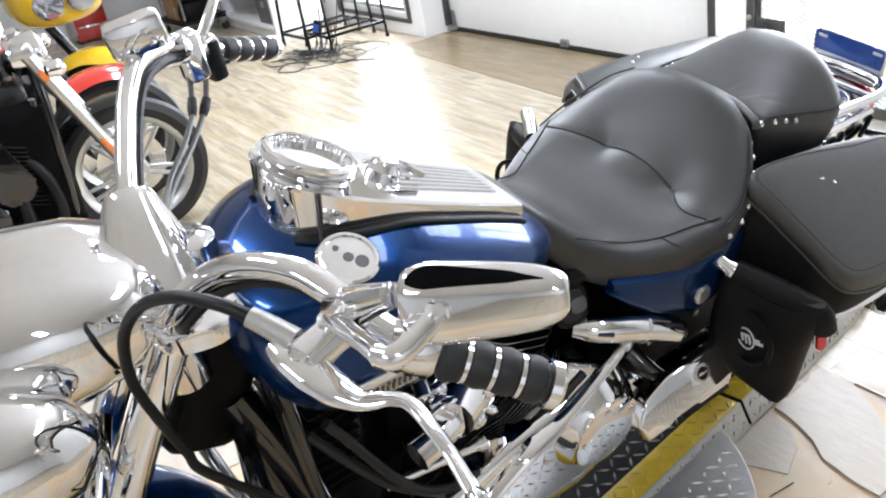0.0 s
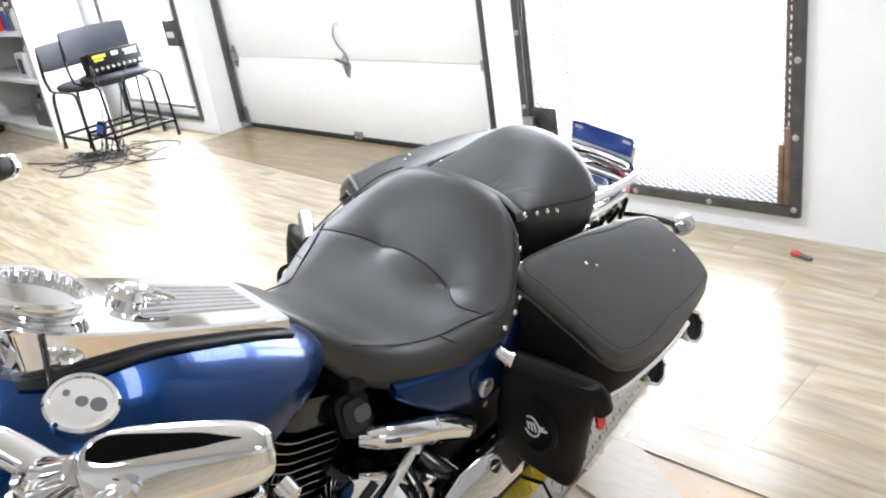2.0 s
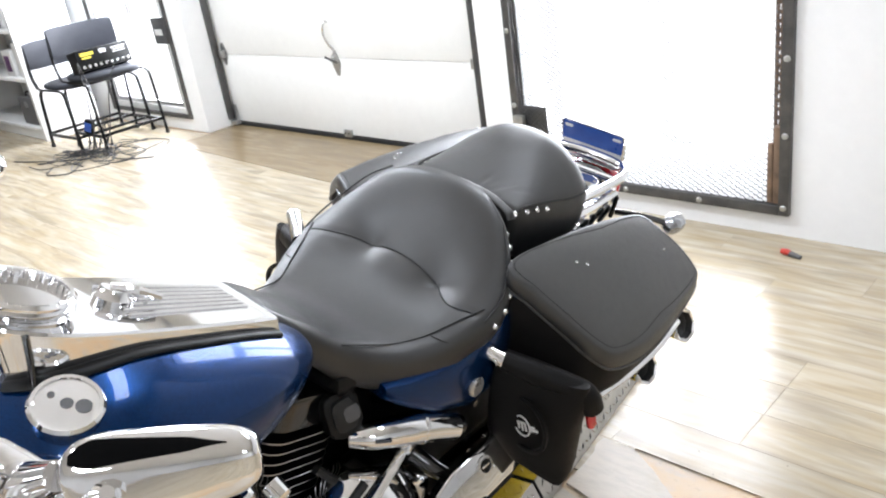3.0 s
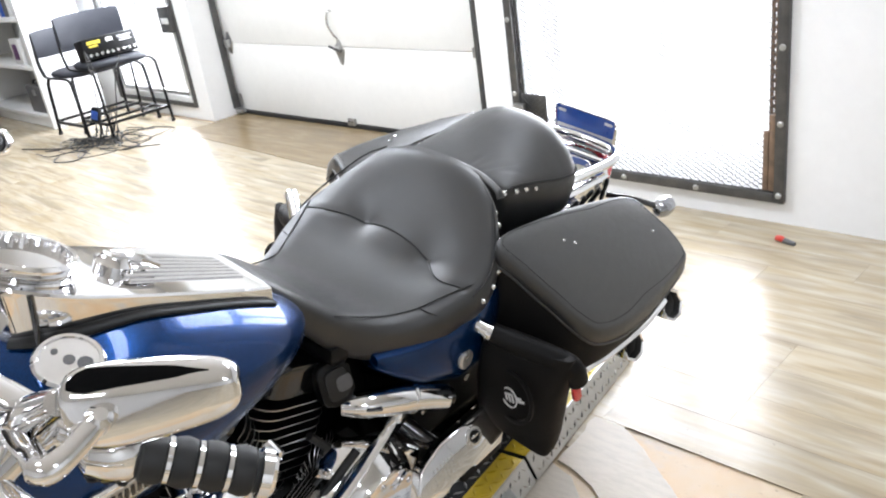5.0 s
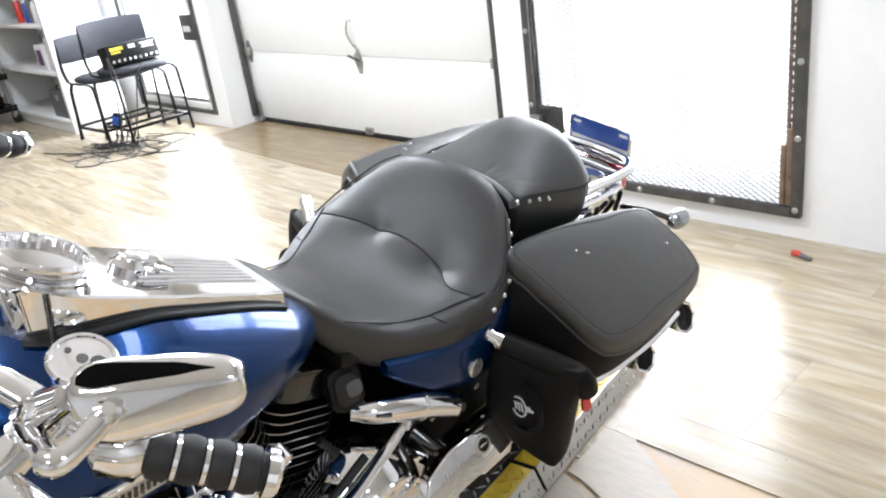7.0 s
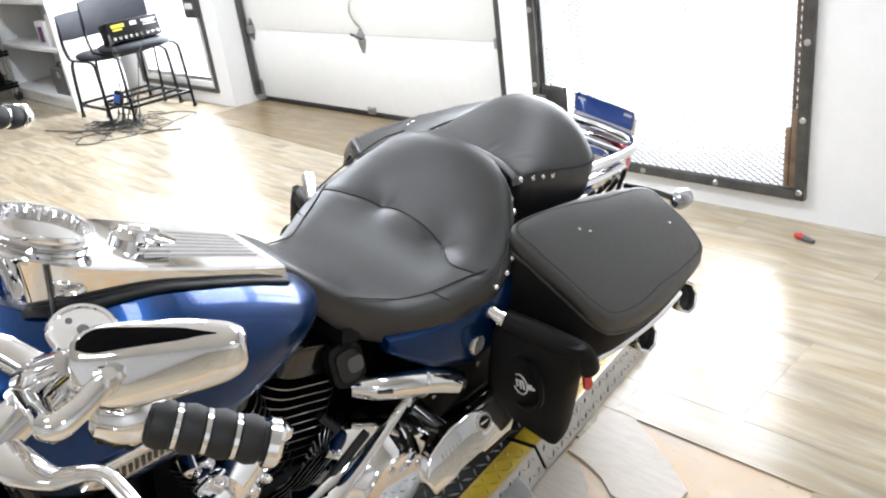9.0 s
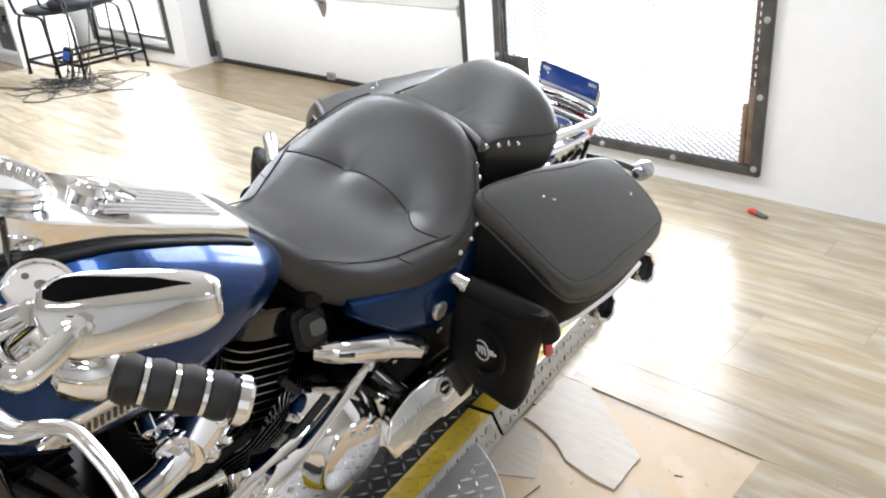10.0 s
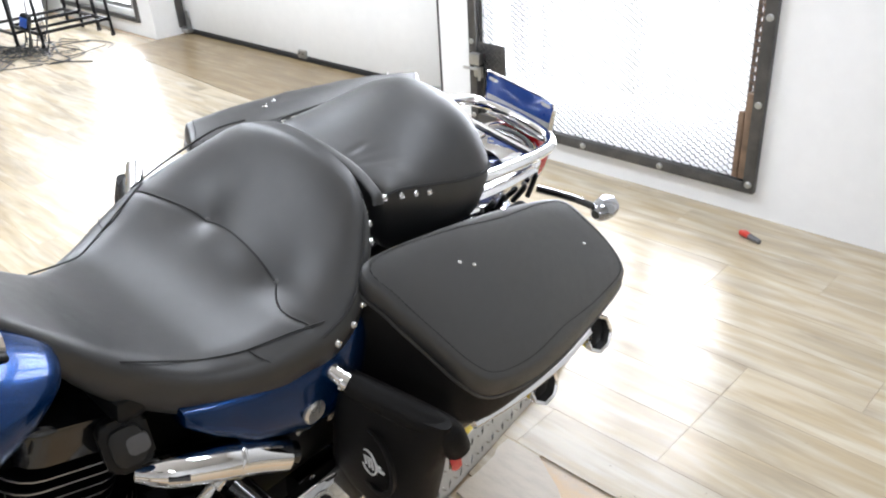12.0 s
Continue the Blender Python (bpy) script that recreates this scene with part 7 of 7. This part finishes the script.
for k in range(12):
    a = radians(70 + 70 * k / 11)
    rad = Vector((0, math.cos(a), math.sin(a)))
    rings.append([Vector((0, 0, 0.335)) + rad * (r + 0.352) + Vector((x, 0, 0)) - rad * (abs(x) / 0.07) ** 3 * 0.03 for r, xs in ((0.006, np.linspace(-0.07, 0.07, 9)), (0.0, np.linspace(0.066, -0.066, 9))) for x in xs])
part("front_fender", loft(bmesh.new(), rings), "black_gloss", nb, "short black front fender", 60)
part("headlamp", bmlathe([(0.02, -0.13), (0.07, -0.10), (0.088, 0.0), (0.088, 0.02), (0.07, 0.035), (0.001, 0.045)], along((0, -0.22, 0.94), (0, 1, 0.05)), 28), "chrome", nb, "chrome headlamp")
part("yoke", bmbox(0, -0.27, 0.98, 0.30, 0.08, 0.04, bevel=0.012), "aluminium", nb)
ENGINE_AT = Matrix.Translation((0, 0.15, 0))
part("engine", bmbox(0, -0.78, 0.42, 0.36, 0.46, 0.42, bevel=0.06, seg=3), "engine", nb, "black engine with finned cylinders", m=ENGINE_AT)
fins = bmesh.new()
for k in range(14):
    prism(fins, rounded(0.40, 0.24, 0.06), 0.005, pose(0, -0.62 - 0.0, 0.40 + 0.02 * k, -20, 0, 0), 0.001, 1)
tagged(part("cylinder_fins", fins, "black_satin", nb, m=ENGINE_AT), kind="stuff")
part("engine_mass", bmbox(0, -0.64, 0.46, 0.38, 0.46, 0.70, bevel=0.08, seg=3), "black_cloth", nb, "black engine and gearbox mass", m=ENGINE_AT)
part("radiator", bmbox(0, -0.45, 0.52, 0.32, 0.08, 0.52, bevel=0.02, seg=3), "engine", nb, "black radiator between the down tubes", m=ENGINE_AT)
for k in range(16):
    part("radiator_fin", bmbox(0, -0.405, 0.35 + 0.022 * k, 0.24, 0.006, 0.004), "black_satin", nb, m=ENGINE_AT)
for x_ in (-1, 1):
    part("down_tube", bmtube([(x_ * 0.10, -0.40, 0.92), (x_ * 0.15, -0.42, 0.60), (x_ * 0.16, -0.48, 0.22), (x_ * 0.16, -0.70, 0.16)], 0.02, 12), "black_gloss", nb, "black frame down tube", m=ENGINE_AT)
    part("cylinder_cover", bmprism(rounded(0.16, 0.30, 0.05), 0.05, along((x_ * 0.17, -0.66, 0.56), (x_, 0.1, 0.1), radians(20)), 0.015, 3), "black_gloss", nb, "glossy black engine cover", m=ENGINE_AT)
    part("case_cover", bmlathe([(0.13, 0.0), (0.125, 0.03), (0.10, 0.05), (0.06, 0.058), (0.001, 0.06)], along((x_ * 0.17, -0.80, 0.34), (x_, 0, 0)), 28), "black_gloss", nb, "round black case cover", m=ENGINE_AT)
part("header_pipe", bmtube([(0.14, -0.58, 0.62), (0.22, -0.50, 0.48), (0.23, -0.52, 0.28), (0.22, -0.75, 0.18)], 0.022, 14), "black_satin", nb, "black exhaust header", m=ENGINE_AT)
part("shroud", bmbox(0, -0.56, 0.80, 0.30, 0.20, 0.14, bevel=0.05, seg=3), "black_satin", nb, "black tank shroud", m=ENGINE_AT)
rt_ = [superring((0, y, z), (1, 0, 0), (0, 0, 1), w, h, 2.4, 28) for y, z, w, h in ((-0.48, 0.90, 0.05, 0.05), (-0.55, 0.90, 0.13, 0.10), (-0.75, 0.90, 0.16, 0.12), (-0.95, 0.84, 0.12, 0.08), (-1.05, 0.80, 0.05, 0.03))]
part("fuel_tank", loft(bmesh.new(), rt_), "black_gloss", nb, "black fuel tank", 60, m=ENGINE_AT)
part("seat", bmbox(0, -1.25, 0.72, 0.28, 0.55, 0.10, bevel=0.04, seg=3), "leather", nb, m=ENGINE_AT)
part("frame", bmtube([(0.14, -0.45, 0.80), (0.16, -0.50, 0.30), (0.16, -0.70, 0.18), (0.16, -1.10, 0.20), (0.14, -1.25, 0.60)], 0.02, 10), "black_gloss", nb, m=ENGINE_AT)
part("exhaust", bmtube([(0.20, -0.62, 0.45), (0.24, -0.66, 0.25), (0.24, -0.95, 0.20), (0.24, -1.6, 0.24)], [0.025, 0.03, 0.035, 0.045], 16), "black_satin", nb, m=ENGINE_AT)
part("rear_tyre", bmlathe([(0.2, -0.07), (0.30, -0.08), (0.335, 0), (0.30, 0.08), (0.2, 0.07)], pose(0, -1.68, 0.335, 0, 90, 0), 40, caps=True), "rubber", nb)
part("side_stand", bmtube([(0.15, -0.9, 0.2), (0.25, -0.92, 0.03), (0.29, -0.93, -0.045)], 0.012, 8), "black_gloss", nb)

# red-fendered cruiser behind it
rb = thing("motorcycle", "cruiser motorcycle with a glossy red front fender", "motorcycle", pose(-3.36, -0.03, 0, 0, 6, -2), "neighbouring motorcycles")
spoke_wheel(rb, (0, 0, 0.335), 0.335, 7, "aluminium")
rings = []
for k in range(18):
    a = radians(55 + 70 * k / 17)
    rad = Vector((0, math.cos(a), math.sin(a)))
    rings.append([Vector((0, 0, 0.335)) + rad * 0.385 + Vector((x, 0, 0)) - rad * (abs(x) / 0.10) ** 3 * 0.045 for x in np.linspace(-0.10, 0.10, 9)] + [Vector((0, 0, 0.335)) + rad * 0.377 + Vector((x, 0, 0)) - rad * (abs(x) / 0.10) ** 3 * 0.045 for x in np.linspace(0.095, -0.095, 9)])
part("front_fender", loft(bmesh.new(), rings), "red_paint", rb, "glossy red front fender", 60)
for s in (-1, 1):
    part("fork_leg", bmtube([(s * 0.13, 0.0, 0.33), (s * 0.13, -0.36, 0.95)], 0.03, 14, smooth=False), "chrome", rb)
part("headlamp", bmlathe([(0.02, -0.13), (0.07, -0.10), (0.09, 0.0), (0.09, 0.02), (0.07, 0.035), (0.001, 0.045)], along((0, -0.30, 0.90), (0, 1, 0.0)), 28), "chrome", rb)
part("engine", bmbox(0, -0.75, 0.42, 0.34, 0.5, 0.45, bevel=0.06, seg=3), "engine", rb)
part("fuel_tank", loft(bmesh.new(), [superring((0, y, z), (1, 0, 0), (0, 0, 1), w, h, 2.4, 24) for y, z, w, h in ((-0.42, 0.9, 0.05, 0.05), (-0.5, 0.9, 0.13, 0.10), (-0.72, 0.9, 0.16, 0.12), (-0.95, 0.83, 0.06, 0.04))]), "red_paint", rb, "", 60)
part("rear_tyre", bmlathe([(0.2, -0.07), (0.30, -0.08), (0.335, 0), (0.30, 0.08), (0.2, 0.07)], pose(0, -1.65, 0.335, 0, 90, 0), 40), "rubber", rb)
part("frame", bmtube([(0.12, -0.45, 0.8), (0.15, -0.5, 0.3), (0.15, -1.1, 0.22), (0.12, -1.5, 0.4)], 0.02, 10), "black_gloss", rb)
part("side_stand", bmtube([(0.15, -0.9, 0.2), (0.25, -0.92, 0.03), (0.29, -0.93, -0.045)], 0.012, 8), "black_gloss", rb)

# yellow touring machine further back
yb = thing("motorcycle", "yellow motorcycle with twin headlamps in its fairing", "motorcycle", pose(-3.95, 0.09, 0, 0, 5, -38), "neighbouring motorcycles")
spoke_wheel(yb, (0, 0, 0.33), 0.33, 5)
fair = part("fairing", loft(bmesh.new(), [superring((0, y, z), (1, 0, 0), (0, 0.2, 1), w, h, 2.8, 32) for y, z, w, h in ((0.03, 0.99, 0.14, 0.08), (0.0, 1.0, 0.21, 0.13), (-0.10, 1.02, 0.25, 0.17), (-0.28, 1.04, 0.25, 0.18))]), "yellow_paint", yb, "glossy yellow fairing", 60, Matrix.Translation((0.02, -0.02, 0.0)) @ Matrix.Rotation(radians(-48), 4, "Z"))
for s in (-1, 1):
    part("headlamp", bmlathe([(0.075, -0.02), (0.08, 0.0), (0.07, 0.012), (0.001, 0.022)], along((s * 0.085, 0.035, 0.995), (s * 0.15, 1, 0.05)), 24), "clear_lens", fair, "clear round headlamp")
    part("fork_leg", bmtube([(s * 0.12, 0, 0.33), (s * 0.12, -0.25, 0.85)], 0.03, 12, smooth=False), "black_gloss", yb)
rings = []
for k in range(16):
    a = radians(50 + 75 * k / 15)
    rad = Vector((0, math.cos(a), math.sin(a)))
    rings.append([Vector((0, 0, 0.33)) + rad * 0.39 + Vector((x, 0, 0)) - rad * (abs(x) / 0.1) ** 3 * 0.06 for x in np.linspace(-0.10, 0.10, 9)] + [Vector((0, 0, 0.33)) + rad * 0.38 + Vector((x, 0, 0)) - rad * (abs(x) / 0.1) ** 3 * 0.06 for x in np.linspace(0.095, -0.095, 9)])
part("front_fender", loft(bmesh.new(), rings), "yellow_paint", yb, "yellow front fender", 60)
part("engine", bmbox(0, -0.75, 0.42, 0.36, 0.5, 0.45, bevel=0.06, seg=3), "engine", yb)
part("rear_tyre", bmlathe([(0.2, -0.07), (0.30, -0.08), (0.33, 0), (0.30, 0.08), (0.2, 0.07)], pose(0, -1.6, 0.33, 0, 90, 0), 40), "rubber", yb)
part("seat", bmbox(0, -1.1, 0.78, 0.30, 0.6, 0.12, bevel=0.05, seg=3), "leather", yb)
part("frame", bmtube([(0.12, -0.35, 0.8), (0.15, -0.5, 0.3), (0.15, -1.1, 0.22), (0.12, -1.45, 0.4)], 0.02, 10), "black_gloss", yb)
part("side_stand", bmtube([(0.15, -0.9, 0.2), (0.24, -0.92, 0.03), (0.27, -0.93, -0.03)], 0.012, 8), "black_gloss", yb)


# ---- rolling cart and cabinet in the far corner ----
cart = thing("tool_cart", "black rolling cart with three trays and cardboard boxes", "cart", pose(-7.86, 1.72, 0, 0, 0, 4), "")
for z in (0.14, 0.44, 0.74):
    tray = part("tray", bmbox(0, 0, z, 0.70, 0.46, 0.03, bevel=0.012), "black_satin", cart)
    part("tray_lip", bmtube([(-0.34, -0.22, z + 0.03), (0.34, -0.22, z + 0.03), (0.34, 0.22, z + 0.03), (-0.34, 0.22, z + 0.03), (-0.34, -0.22, z + 0.03)], 0.012, 8, smooth=False), "black_satin", tray)
for sx in (-1, 1):
    for sy in (-1, 1):
        part("post", bmtube([(sx * 0.32, sy * 0.20, 0.10), (sx * 0.32, sy * 0.20, 0.76)], 0.013, 10), "steel_galv", cart)
        castor = part("castor", bmlathe([(0.02, -0.014), (0.042, -0.012), (0.045, 0), (0.042, 0.012), (0.02, 0.014)], pose(sx * 0.32, sy * 0.20, 0.045, 90, 0, 25), 18), "rubber", cart)
        part("fork", bmbox(sx * 0.32, sy * 0.20, 0.085, 0.03, 0.04, 0.05, bevel=0.004), "steel_galv", castor)


def carton(label, x, y, z, w, d, h, mt, turn_=0):
    t = thing("cardboard_box", label, "box", pose(x, y, z, 0, 0, turn_))
    part("body", bmbox(0, 0, h / 2, w, d, h, bevel=0.004), mt, t)
    part("tape", bmbox(0, 0, h + 0.0012, w * 0.98, 0.05, 0.0016), "trim_white", t)
    return t


carton("brown cardboard box on the lowest tray of the cart", -7.95, 1.70, 0.156, 0.26, 0.36, 0.22, "cardboard", 6)
carton("flat brown cardboard box on the middle tray", -7.80, 1.72, 0.456, 0.44, 0.34, 0.10, "cardboard", -4)
carton("brown cardboard box on top of the cart", -8.02, 1.76, 0.757, 0.28, 0.3, 0.24, "cardboard", 10)
tb = thing("tool_bag", "black soft tool bag on the lowest tray", "bag", pose(-7.68, 1.72, 0.156))
part("body", loft(bmesh.new(), [superring((0, 0, z), (1, 0, 0), (0, 1, 0), a, b, 3, 24) for z, a, b in ((0, 0.10, 0.17), (0.08, 0.115, 0.18), (0.16, 0.09, 0.16), (0.19, 0.04, 0.14))]), "leather_soft", tb)
part("handle", bmtube([(0, -0.08, 0.18), (0, -0.06, 0.24), (0, 0.06, 0.24), (0, 0.08, 0.18)], 0.008, 8), "cable", tb)
cab = thing("tool_cabinet", "dark red metal drawer cabinet", "cabinet", pose(-9.1, 0.90, 0, 0, 0, 90) @ Matrix.Diagonal((0.5, 0.8, 0.9, 1)))
part("body", bmbox(0, 0, 0.46, 0.7, 0.45, 0.86, bevel=0.01), "red_paint", cab)
for k in range(5):
    dr = part("drawer", bmbox(0, -0.232, 0.14 + 0.16 * k, 0.64, 0.02, 0.145, bevel=0.005), "red_paint", cab)
    part("drawer_pull", bmbox(0, -0.246, 0.19 + 0.16 * k, 0.6, 0.012, 0.016, bevel=0.003), "chrome_dull", dr)
for sx in (-1, 1):
    for sy in (-1, 1):
        part("foot", bmlathe([(0.03, 0), (0.03, 0.035)], pose(sx * 0.3, sy * 0.18, 0), 14), "rubber", cab)
